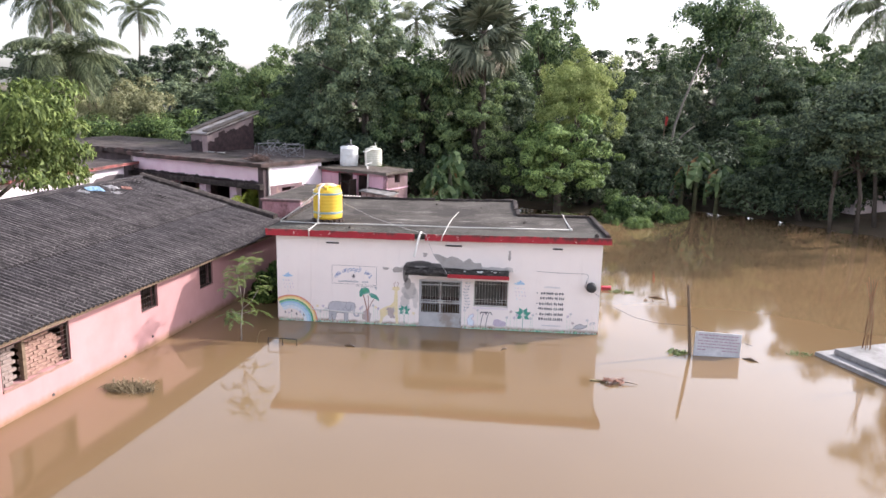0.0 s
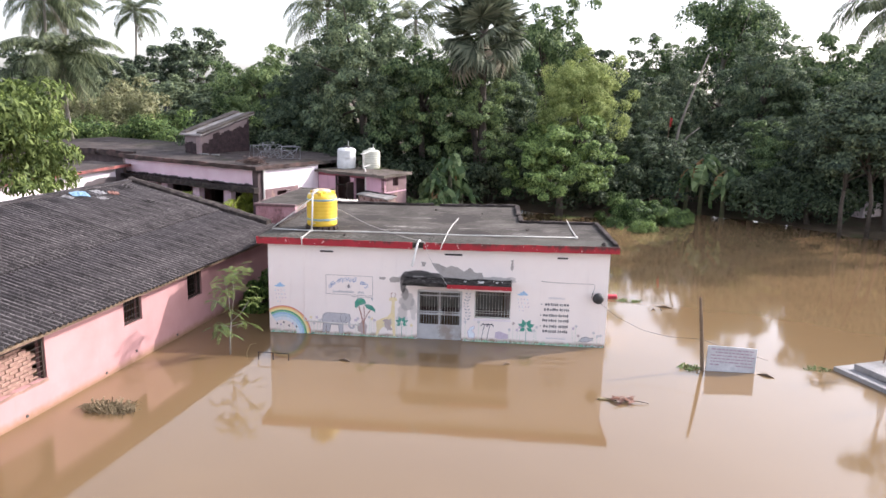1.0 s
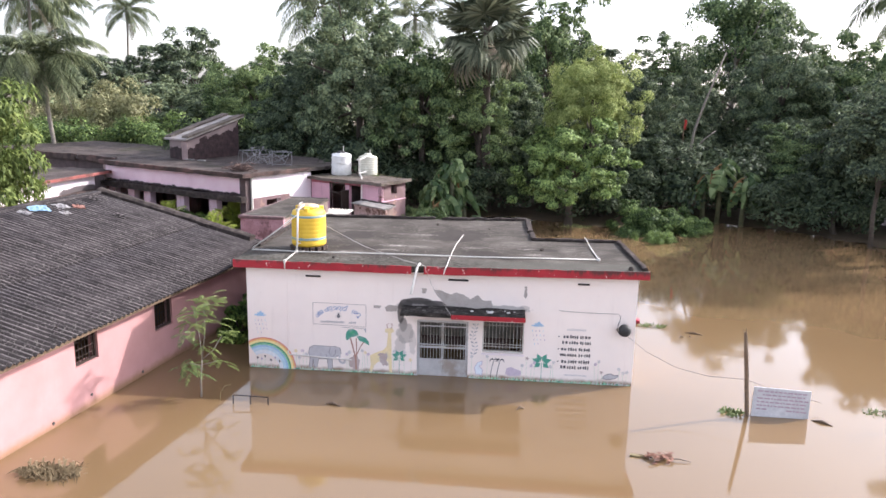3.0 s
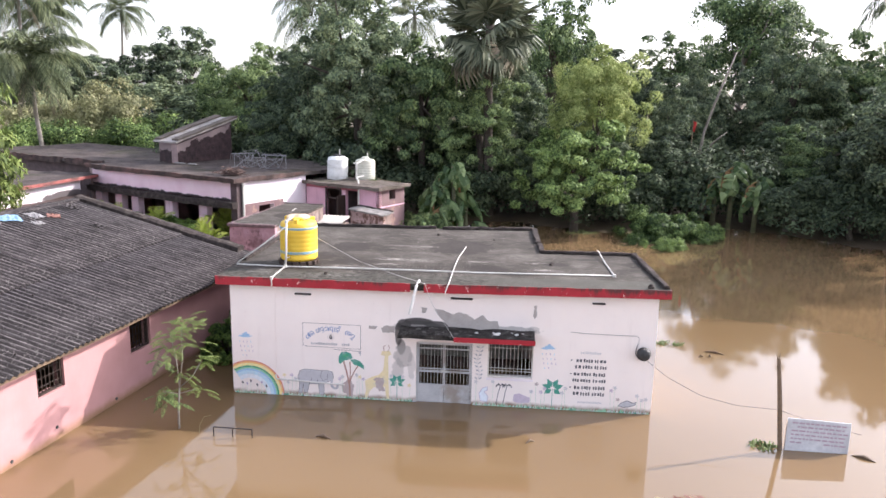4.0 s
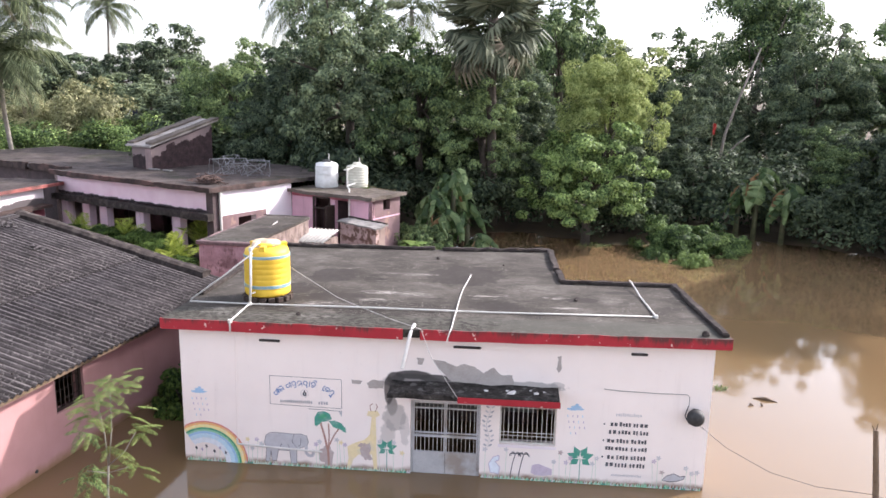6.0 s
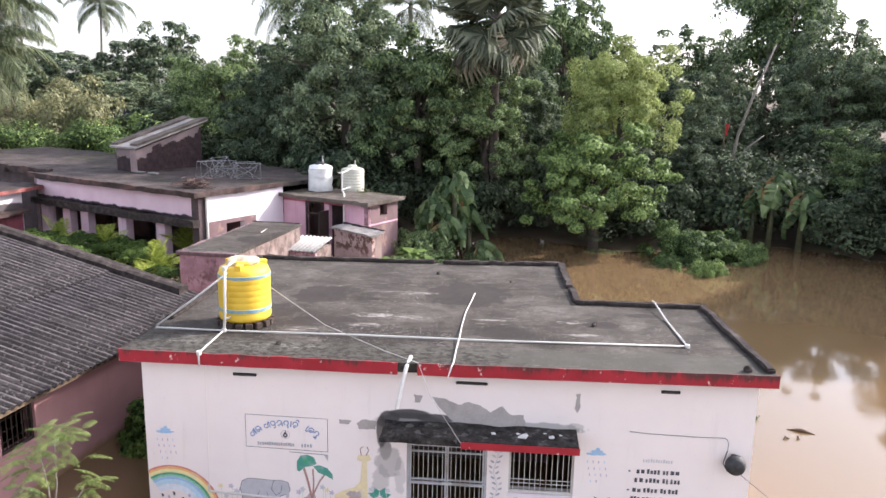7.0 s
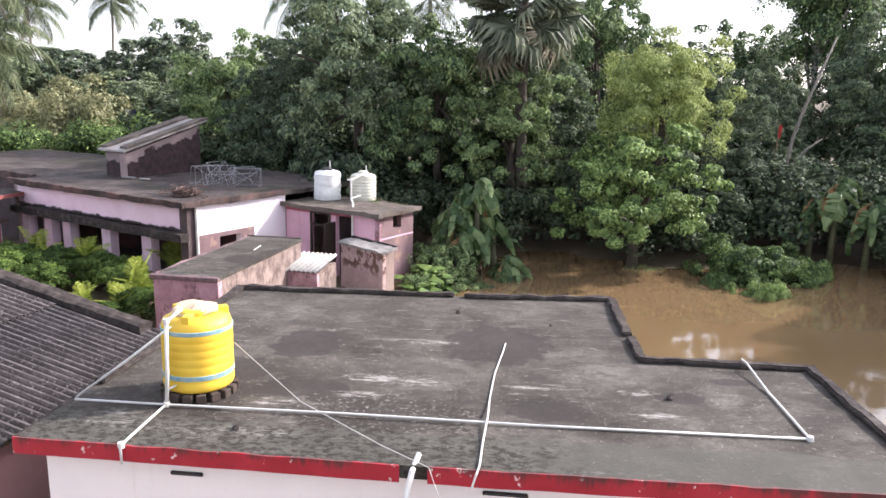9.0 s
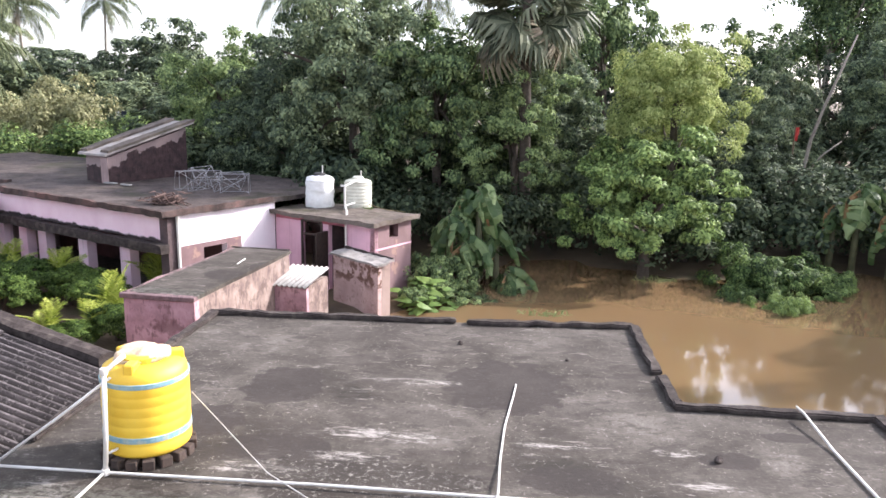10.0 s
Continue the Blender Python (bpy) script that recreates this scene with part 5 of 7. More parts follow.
def fan_palm(x, y, top, seed):
    g = random.Random(seed)
    z0 = ground_height(x, y)
    h = top - z0
    t = thing("fan_palm", "palmyra palm with stiff fan leaves and dry skirt", "palm tree", pose(x, y, z0))
    bm = bmesh.new()
    tube(bm, [(0.2, 0, -0.4), (0.1, 0, h * 0.3), (0, 0, h * 0.7), (0, 0, h)], [0.28, 0.22, 0.2, 0.24], 10)
    part("trunk", bm, M_BARK, t, smooth=True)
    green, limp, dry = fan_mesh("fan_leaf", M_FAN, 1, 0.12), fan_mesh("fan_leaf", M_FAN, 2, 0.5), fan_mesh("dry_fan_leaf", M_DRYPALM, 3, 0.5)
    for i in range(40):
        u = i / 40
        pitch = -72 + 125 * u + g.uniform(-8, 8)
        ob = new("fan_leaf" if u < 0.94 else "dry_fan_leaf", green if u < 0.55 else limp if u < 0.94 else dry)
        ob.parent = t
        ob.matrix_basis = pose(0, 0, h - 0.5 * u, 0, 0, i * 137.5) @ pose(0, 0, 0, g.uniform(-35, 35), pitch, 0) @ Matrix.Scale(g.uniform(1.25, 1.6), 4)
    return t


fan_palm(4.55, 24.2, 9.7, 2)


def banana_leaf(name, length, width, a0, a1, seed, material=M_BANANA, fold=(0.35, 1.35), bend=0.34, torn=0.45):
    """A torn banana leaf: the midrib rises along +x, tips over and hangs; its two halves fold away behind it."""
    g = np.random.default_rng(seed)
    steps = 18
    pts, angles = [Vector((0, 0, 0))], []
    for i in range(steps):
        a = radians(a0 + (a1 - a0) * (i / (steps - 1)) ** bend)
        angles.append(a)
        pts.append(pts[-1] + Vector((math.cos(a), 0, math.sin(a))) * (length / steps))
    bm = bmesh.new()
    tube(bm, pts, [0.028 * (1 - 0.8 * i / steps) for i in range(steps + 1)], 5)

    def across(i, side, h, u):
        w = width * 0.5 * max(0.03, math.sin(math.pi * (u * 0.84 + 0.1))) ** 0.55
        a = angles[min(i, steps - 1)]
        under = Vector((math.sin(a), 0, -math.cos(a)))
        return [Vector((0, side * w * f * math.cos(h * (0.5 + 0.5 * f)), 0)) + under * (w * f * math.sin(h * (0.5 + 0.5 * f))) for f in (0, 0.5, 1)]

    for side in (-1, 1):
        h, row = g.uniform(*fold), None
        for i in range(3, steps):
            if row is None or g.random() < torn:
                h, row = g.uniform(*fold), None
            row = row or [bm.verts.new(pts[i] + q) for q in across(i, side, h, i / steps)]
            d = (pts[i + 1] - pts[i]) * 0.96
            nxt = [bm.verts.new(pts[i] + d + q) for q in across(i, side, h + g.uniform(-0.06, 0.06), (i + 1) / steps)]
            for k in (0, 1):
                bm.faces.new((row[k], row[k + 1], nxt[k + 1], nxt[k]))
            row = nxt
    for v in bm.verts:
        v.co += noise.noise_vector(v.co * 3.5 + Vector((seed * 5.3, 0, 0))) * 0.07
    me = bpy.data.meshes.new(name)
    bm.to_mesh(me), bm.free()
    me.materials.append(material)
    return me


BL = [banana_leaf("leaf", 2.0, 0.66, 88, -96, 1, bend=0.3), banana_leaf("leaf", 1.7, 0.7, 75, -97, 2, bend=0.26), banana_leaf("leaf", 1.9, 0.6, 95, -88, 3, fold=(0.7, 1.45), bend=0.42), banana_leaf("leaf", 1.5, 0.5, 40, -50, 4, fold=(0.1, 0.6), bend=0.8, torn=0.6)]
M_DRYLEAF = leaf_material("dry_banana_leaf", (0.12, 0.06, 0.03), (0.25, 0.14, 0.06), (0.4, 0.27, 0.14), 0.7, 0.2)
BD = banana_leaf("dry_leaf", 1.3, 0.34, 40, -93, 6, M_DRYLEAF, fold=(0.9, 1.4), bend=0.3)


def banana(x, y, seed, scale=1.0, stem=1.6, count=11, dry=1):
    g = random.Random(seed)
    t = thing("banana_plant", "banana plant with broad torn leaves hanging down", "banana plant", pose(x, y, ground_height(x, y)), "banana plants")
    bm = bmesh.new()
    tube(bm, [(0, 0, -0.3), (0.03, 0, stem * 0.5), (0, 0.02, stem)], [0.13, 0.11, 0.07], 9)
    part("stem", bm, M_BANANASTEM, t, smooth=True)
    for i in range(count):
        me = BL[3] if i % 5 == 3 else BL[i % 3]
        ob = new("leaf", me)
        ob.parent = t
        ob.matrix_basis = pose(0, 0, stem - 0.18 * (i % 5), g.uniform(-40, 40), g.uniform(-12, 12), i * 137.5 + g.uniform(-30, 30)) @ Matrix.Scale(scale * g.uniform(0.55, 1.15), 4)
    for i in range(dry):
        ob = new("dry_leaf", BD)
        ob.parent = t
        ob.matrix_basis = pose(0, 0, stem - 0.15, 0, 0, g.uniform(180, 320)) @ Matrix.Scale(scale, 4)
    return t


M_BANANASTEM = plain("banana_stem", (0.06, 0.07, 0.035), (0.14, 0.13, 0.065), 5, 0.6)
for x, y, s, k, h in ((2.3, 19.1, 1, 1.05, 2.1), (3.2, 19.3, 2, 1.1, 3.2), (4.2, 18.4, 3, 0.95, 1.3), (2.8, 18.6, 4, 1.0, 1.5), (2.6, 20.2, 9, 1.1, 2.6), (3.8, 19.4, 10, 1.05, 2.2), (16.6, 23.0, 5, 1.2, 3.1), (17.6, 22.3, 6, 1.15, 2.6), (15.9, 23.3, 7, 1.1, 2.5)):
    banana(x, y, s, k, h)

# leaning pale trunk among the trees
lt = thing("dead_tree", "bare pale leaning tree trunk", "tree", pose(15.8, 26.6, 0.1))
bm = bmesh.new()
tube(bm, [(-0.1, 0, -0.5), (-0.05, 0, 2.9), (0.15, 0, 4.5), (0.55, 0, 5.9), (1.45, 0, 8.6)], [0.1, 0.085, 0.07, 0.06, 0.035], 8)
tube(bm, [(0.1, 0, 3.2), (0.7, -0.1, 4.0), (1.3, -0.1, 4.5)], [0.06, 0.045, 0.02], 6)
part("trunk", bm, M_PALEBARK, lt, smooth=True)
flag = thing("red_flag", "small faded red flag on a bamboo pole", "flag", pose(15.4, 26.9, 0.0))
bm = bmesh.new()
tube(bm, [(0, 0, -0.2), (0.02, 0, 5.2)], 0.025, 6)
part("pole", bm, M_WOOD, flag)
bm = bmesh.new()
fv = [[bm.verts.new((0.03 + 0.035 * i + 0.03 * math.sin(k * 0.9), 0.03 * math.sin(i * 1.3 + k), 5.1 - 0.09 * k)) for i in range(5)] for k in range(7)]
for k in range(6):
    for i in range(4):
        bm.faces.new((fv[k][i], fv[k][i + 1], fv[k + 1][i + 1], fv[k + 1][i]))
part("cloth", bm, plain("red_cloth", (0.36, 0.03, 0.025), (0.46, 0.05, 0.04), 8, 0.9), flag)


# garden plants between the hall and the school
def areca(x, y, seed, scale):
    g = random.Random(seed)
    t = thing("areca_palm", "young bright green areca palm in the garden", "palm plant", pose(x, y, ground_height(x, y)), "garden palms")
    for i in range(9):
        ob = new("frond", ARECA[i % 2])
        ob.parent = t
        ob.matrix_basis = pose(g.uniform(-0.1, 0.1), g.uniform(-0.1, 0.1), 0.1, g.uniform(-10, 10), -8 + g.uniform(-12, 12), i * 137.5) @ Matrix.Scale(scale * g.uniform(0.8, 1.1), 4)


ARECA = [frond_mesh("frond", 1.4, 88, 48, 17, 0.5, M_LEAF_ARECA, -0.35, 7, 0.028, 0.016), frond_mesh("frond", 1.3, 76, 12, 17, 0.46, M_LEAF_ARECA, -0.2, 8, 0.028, 0.016)]
for x, y, s, k in ((-5.55, 12.2, 1, 1.05), (-5.9, 15.2, 2, 1.1), (-8.7, 14.8, 3, 1.0), (-11.2, 16.0, 4, 0.95), (-6.4, 10.7, 5, 0.75), (-5.4, 10.9, 6, 0.8), (-10.4, 15.2, 7, 0.8)):
    areca(x, y, s, k)
gb = broad_tree("garden_bush", "dark green garden bush with a rounded crown", 127, 1.3, 0.85, M_LEAF_HEDGE, 75, 170, 0.085, low=0.0, clump_r=(0.15, 0.28), lumpy=0.22, hollow=0.72)
stand(gb, [(-8.8, 12.7, 0.85, 0.85, 0), (-9.5, 14.3, 1.05, 0.95, 50), (-7.85, 14.0, 0.85, 0.9, 90), (-6.9, 13.65, 0.85, 0.85, 140), (-10.6, 13.3, 1.0, 1.0, 200), (-11.2, 14.9, 1.0, 0.9, 250), (-4.95, 11.1, 0.7, 0.75, 300), (-6.1, 12.6, 0.7, 0.8, 20), (-5.6, 10.3, 0.7, 0.6, 70), (-9.9, 11.6, 0.9, 0.8, 170)])
wd = broad_tree("weed_clump", "tangle of fresh green weeds beside the hut", 131, 0.8, 1.0, M_LEAF_MID, 60, 80, 0.12, low=0.0, clump_r=(0.14, 0.3), lumpy=0.5, slim=(0.3, 0.5))
stand(wd, [(2.3, 17.0, 1.0, 0.8, 0), (3.3, 17.6, 0.9, 0.9, 70), (1.8, 17.8, 0.9, 1.3, 140), (4.3, 18.0, 0.6, 1.3, 260), (1.6, 15.8, 0.5, 0.7, 20), (2.5, 18.2, 0.9, 1.2, 200), (3.5, 16.7, 0.55, 0.6, 30), (4.0, 17.2, 0.5, 0.6, 110)])


# broad heart-shaped leaves on stalks
def taro_leaf():
    bm = bmesh.new()
    tube(bm, [(0, 0, 0), (0.1, 0, 0.3), (0.22, 0, 0.46)], [0.014, 0.01, 0.008], 5)
    heart = [(-0.12, 0.0), (-0.2, 0.1), (-0.15, 0.19), (0.0, 0.2), (0.15, 0.13), (0.34, 0.0)]
    for side in (-1, 1):
        rib = [bm.verts.new((0.22 + x, 0, 0.46 - 0.5 * max(x, 0) ** 1.5)) for x in (-0.12, 0.0, 0.15, 0.34)]
        edge = [bm.verts.new((0.22 + x, side * w, 0.44 - 0.55 * max(x, 0) ** 1.5 - 0.25 * w)) for x, w in heart[1:5]]
        for f in ((rib[0], edge[0], edge[1]), (rib[0], edge[1], edge[2], rib[1]), (rib[1], edge[2], edge[3], rib[2]), (rib[2], edge[3], rib[3])):
            bm.faces.new(f if side > 0 else f[::-1])
    me = bpy.data.meshes.new("leaf")
    bm.to_mesh(me), bm.free()
    me.materials.append(M_LEAF_TARO)
    return me


M_LEAF_TARO = leaf_material("taro_leaf_green", (0.07, 0.12, 0.035), (0.16, 0.25, 0.07), (0.34, 0.44, 0.14), 0.5, 0.35, 0.2)
TARO = taro_leaf()
trng = random.Random(31)
for x, y, k in ((1.85, 15.5, 1.0), (2.35, 15.9, 1.1), (2.85, 15.7, 0.95), (2.75, 16.5, 1.1), (1.75, 16.4, 1.1), (3.2, 16.2, 0.9), (2.15, 15.0, 0.9)):
    t = thing("taro_plant", "taro plant with broad light green leaves beside the hut", "plant", pose(x, y, ground_height(x, y)), "taro plants")
    for i in range(16):
        ob = new("leaf", TARO)
        ob.parent = t
        ob.matrix_basis = pose(trng.gauss(0, 0.22), trng.gauss(0, 0.22), trng.uniform(-0.1, 0.2), trng.uniform(-15, 15), trng.uniform(-15, 20), i * 137.5) @ Matrix.Scale(k * trng.uniform(0.6, 1.1), 4)
sg = broad_tree("shaded_bush", "dark bush in the gap between two buildings", 137, 1.9, 0.8, M_LEAF_HEDGE, 40, 90, 0.18, low=0.0, clump_r=(0.2, 0.35))
stand(sg, [(-0.85, 2.2, 0.75, 1.0, 0), (-0.75, 3.7, 0.75, 1.05, 90)])


# ---- things on the roof of the white building ----
n = Nodes("yellow_tank_plastic", 0.55)
c = n.ramp(n.noise(2.5, 5), [(0.3, (0.62, 0.38, 0.02)), (0.65, (0.72, 0.48, 0.045))])
c = n.mix(n.math("MULTIPLY", n.step(n.noise(6, 5, (1, 1, 0.35)), 0.6, 0.72), 0.5), c, (0.62, 0.42, 0.06))
n.color(c)
n.bump(n.noise(20, 2), 0.08, 0.004)
M_YELLOW = n.done()
M_BLUE = plain("pale_blue_band", (0.13, 0.27, 0.33), (0.24, 0.36, 0.38), 12, 0.55, dirt=(0.42, 0.38, 0.22))
TX, TY = 1.12, 1.33
tank = thing("yellow_water_tank", "yellow ribbed plastic water tank with two blue bands on bricks", "water tank", pose(TX, TY, 2.7))
R = 0.41
prof = [(R - 0.04, 0.0), (R - 0.015, 0.02)]
z = 0.04
while z < 0.7:
    prof += [(R - 0.004, z), (R, z + 0.02), (R, z + 0.07), (R - 0.004, z + 0.088)]
    z += 0.096
prof += [(R - 0.008, 0.76), (R - 0.03, 0.83), (R - 0.1, 0.87), (0.2, 0.885), (0.18, 0.885)]
part("body", lathe(bmesh.new(), prof, 48), M_YELLOW, tank, smooth=True)
for z0, z1 in ((0.16, 0.22), (0.7, 0.75)):
    part("blue_band", lathe(bmesh.new(), [(R - 0.002, z0), (R + 0.006, z0 + 0.005), (R + 0.006, z1 - 0.005), (R - 0.002, z1)], 48), M_BLUE, tank)
part("neck", lathe(bmesh.new(), [(0.22, 0.88), (0.22, 0.93), (0.18, 0.95)], 32), M_YELLOW, tank)
for a in (35, 155, 275):
    m = Matrix.Rotation(radians(a), 4, "Z")
    part("lug", box(0.2, 0.37, -0.05, 0.05, 0.82, 0.93, 0.012, m), M_YELLOW, tank)
bm = lathe(bmesh.new(), [(0.25, 0.9), (0.25, 0.93), (0.23, 0.95), (0.18, 0.965), (0.13, 0.975), (0.08, 0.99), (0.03, 1.0)], 48)
ragged(bm, 0.05, 5, 0, 3.0)
ragged(bm, 0.018, 13, 0, 5.0)
part("cloth_cover", bm, plain("dirty_cream_cloth", (0.42, 0.31, 0.2), (0.6, 0.47, 0.33), 6, 0.95, bump=0.3), tank, "crumpled cream cloth tied over the lid", smooth=True)
me = bpy.data.meshes.new("brick")
bm = box(-0.115, 0.115, -0.055, 0.055, 0, 0.098, 0.008)
bm.to_mesh(me), bm.free()
me.materials.append(plain("dark_mossy_brick", (0.028, 0.021, 0.017), (0.07, 0.045, 0.034), 9, 0.95, bump=0.6))
base = part("base", lathe(bmesh.new(), [(0.28, -0.098), (0.28, -0.003)], 24), M_KERB, tank, "ring of dark mossy bricks")
for i in range(17):
    ob = new("brick", me)
    ob.parent = base
    a = 360 / 17 * i
    ob.matrix_basis = pose(0.335 * math.cos(radians(a)), 0.335 * math.sin(radians(a)), -0.1, 0, 0, a + rng.uniform(-5, 5))


def pipe(name, label, pts, r=0.018, material=None, category="pipe"):
    bm = bmesh.new()
    tube(bm, pts, r, 8)
    ob = part(name, bm, material or M_PVC)
    return tagged(ob, label, category)


rp = thing("roof_pipe", "white plastic water pipe run across the roof", "pipe")
Z = 2.628
for nm, pts in (("long_run", [(-0.1, 0.72, Z + 0.03), (0.95, 0.8, Z), (3.0, 0.85, Z + 0.012), (5.2, 0.87, Z + 0.012), (8.02, 0.9, Z + 0.05)]), ("side_run", [(8.02, 0.9, Z + 0.05), (7.97, 2.2, Z + 0.05), (7.92, 2.95, Z + 0.13), (7.9, 3.12, Z + 0.13)]), ("front_run", [(0.95, 0.8, Z), (0.97, 0.0, Z), (0.97, -0.2, Z - 0.01), (0.97, -0.22, Z - 0.05), (0.97, -0.215, 2.42)]), ("riser", [(0.96, 0.8, Z), (0.98, 0.82, 3.0), (0.99, 0.84, 3.62)]), ("inlet", [(0.99, 0.84, 3.6), (1.04, 0.98, 3.66), (1.08, 1.05, 3.7)]), ("outlet", [(0.965, 0.82, 2.8), (1.02, 0.93, 2.81)]), ("slanting_run", [(1.0, 0.92, 3.52), (0.5, 0.8, 3.12), (-0.08, 0.72, Z + 0.06)])):
    bm = bmesh.new()
    tube(bm, pts, 0.024 if nm in ("riser", "inlet") else 0.014, 8)
    part(nm, bm, M_PVC, rp, smooth=True)
for p in ((0.96, 0.8, Z - 0.025), (8.02, 0.9, Z + 0.02), (0.99, 0.84, 3.58), (0.97, -0.2, Z - 0.04)):
    part("elbow", lathe(bmesh.new(), [(0.034, 0), (0.036, 0.01), (0.036, 0.05), (0.034, 0.06)], 12, p), M_PVC, rp)
wp = thing("wall_pipe", "thin white pipe down the painted wall", "pipe")
for nm, pts, r in (("drop", [(0.97, -0.006, 2.45), (0.95, -0.006, 0.36)], 0.008), ("low_run", [(0.95, -0.022, 0.36), (2.43, -0.022, 0.3)], 0.017), ("tap_end", [(0.95, -0.02, 0.37), (0.945, -0.03, 0.46)], 0.018)):
    bm = bmesh.new()
    tube(bm, pts, r, 8)
    part(nm, bm, M_WHITE if nm == "drop" else M_PVC, wp)
pipe("rain_spout", "white plastic rain spout leaning out of the roof edge", [(3.98, 0.05, 2.62), (3.95, -0.2, 2.56), (3.86, -0.5, 2.06)], 0.03)
hose = pipe("white_hose", "limp white hose lying over the roof edge", [(4.73, 3.62, 2.625), (4.7, 3.2, 2.622), (4.63, 2.4, 2.622), (4.61, 1.6, 2.622), (4.62, 0.95, 2.672), (4.6, 0.4, 2.625), (4.6, -0.12, 2.628), (4.58, -0.22, 2.6), (4.54, -0.25, 2.46)], 0.0115)
M_WIRE = plain("pale_wire", (0.42, 0.4, 0.37), (0.52, 0.5, 0.47), 10, 0.6)
wire = pipe("stay_wire", "thin pale wire from the tank to the roof edge", [(1.45, 1.62, 3.13), (2.6, 0.6, 2.86), (3.6, 0.05, 2.69), (4.12, -0.24, 2.64), (4.3, -0.4, 2.25), (4.75, -0.53, 1.62)], 0.0045, M_WIRE, "wire")
for i, (x, y, s) in enumerate(((6.75, 1.85, 0.045), (1.95, 0.35, 0.035), (3.9, 5.1, 0.04), (8.62, -0.02, 0.06), (5.4, 4.6, 0.025))):
    bm = bmesh.new()
    bmesh.ops.create_icosphere(bm, subdivisions=2, radius=s)
    ragged(bm, s * 0.5, 12, 0, i)
    ob = part("roof_rubble", bm, M_KERB)
    ob.location = (x, y, 2.6 + rise(x) + s * 0.6)
    tagged(ob, "small dark lump of rubble on the roof", "rubble", "roof rubble")

# small vents under the eaves, a dark lamp and cables on the front wall
for i, (x, z, w) in enumerate(((1.56, 2.25, 0.35), (4.86, 2.29, 0.45), (7.62, 2.305, 0.26))):
    vt = part("wall_vent", box(x - w / 2, x + w / 2, -0.03, -0.002, z - 0.02, z + 0.022, 0.008), M_KERB, front, "narrow dark vent slot")
    part("slot", box(x - w / 2 + 0.02, x + w / 2 - 0.02, -0.034, -0.0305, z - 0.011, z + 0.008), M_BLACK, vt)
lamp = thing("wall_lamp", "round black lamp housing hung on the wall", "lamp", pose(8.55, -0.12, 1.33))
m = Matrix.Rotation(radians(90), 4, "X")
bm = lathe(bmesh.new(), [(0.03, -0.075), (0.1, -0.06), (0.135, -0.02), (0.14, 0.03), (0.125, 0.08), (0.09, 0.115)], 24)
bmesh.ops.transform(bm, matrix=m, verts=bm.verts[:])
part("housing", bm, M_BLACK, lamp, smooth=True)
part("bracket", box(-0.03, 0.03, 0.06, 0.117, -0.03, 0.1, 0.004), M_DARKIRON, lamp)
bm = bmesh.new()
tube(bm, [(-0.13, -0.02, 0.2), (-0.17, -0.02, 0.02), (-0.1, -0.03, -0.1)], 0.008, 6)
part("cord", bm, M_BLACK, lamp)
pipe("wall_cable", "thin dark cable pinned to the wall", [(7.1, -0.012, 1.69), (7.35, -0.012, 1.67), (8.0, -0.012, 1.66), (8.42, -0.012, 1.665), (8.46, -0.03, 1.62), (8.44, -0.1, 1.5)], 0.004, M_BLACK, "cable")
pipe("water_cable", "thin cable sagging from the wall to the pole", [(8.62, -0.14, 1.2), (9.0, -0.35, 0.95), (9.6, -0.65, 0.72), (10.2, -0.9, 0.66), (10.9, -1.15, 0.72)], 0.004, M_DARKIRON, "cable")
pipe("water_cable", "thin cable sagging from the pole", [(10.9, -1.15, 0.72), (11.6, -1.0, 0.45), (12.6, -0.8, 0.15)], 0.004, M_DARKIRON, "cable")


# ---- murals: flat paint a few millimetres proud of the wall ----
PAINT = {k: plain("mural_" + k, c, tuple(min(1, v * 1.15 + 0.02) for v in c), 14, 0.85, bump=0.0, dirt=tuple(v * 0.6 + 0.25 for v in c)) for k, c in {"red": (0.62, 0.2, 0.17), "orange": (0.74, 0.42, 0.16), "yellow": (0.78, 0.66, 0.32), "green": (0.05, 0.3, 0.16), "pale_blue": (0.45, 0.62, 0.72), "sky_blue": (0.3, 0.48, 0.66), "grey": (0.36, 0.36, 0.38), "dark": (0.06, 0.06, 0.07), "leaf": (0.06, 0.27, 0.2), "brown": (0.36, 0.2, 0.16), "sand": (0.73, 0.61, 0.36), "grass": (0.25, 0.5, 0.33), "violet": (0.45, 0.38, 0.5), "ink_blue": (0.13, 0.22, 0.42), "pale_grey": (0.52, 0.5, 0.51), "light_grey": (0.44, 0.43, 0.45), "faint_blue": (0.66, 0.7, 0.75), "faint_green": (0.5, 0.6, 0.48), "faded_violet": (0.5, 0.42, 0.5), "faded_brown": (0.42, 0.34, 0.32)}.items()}


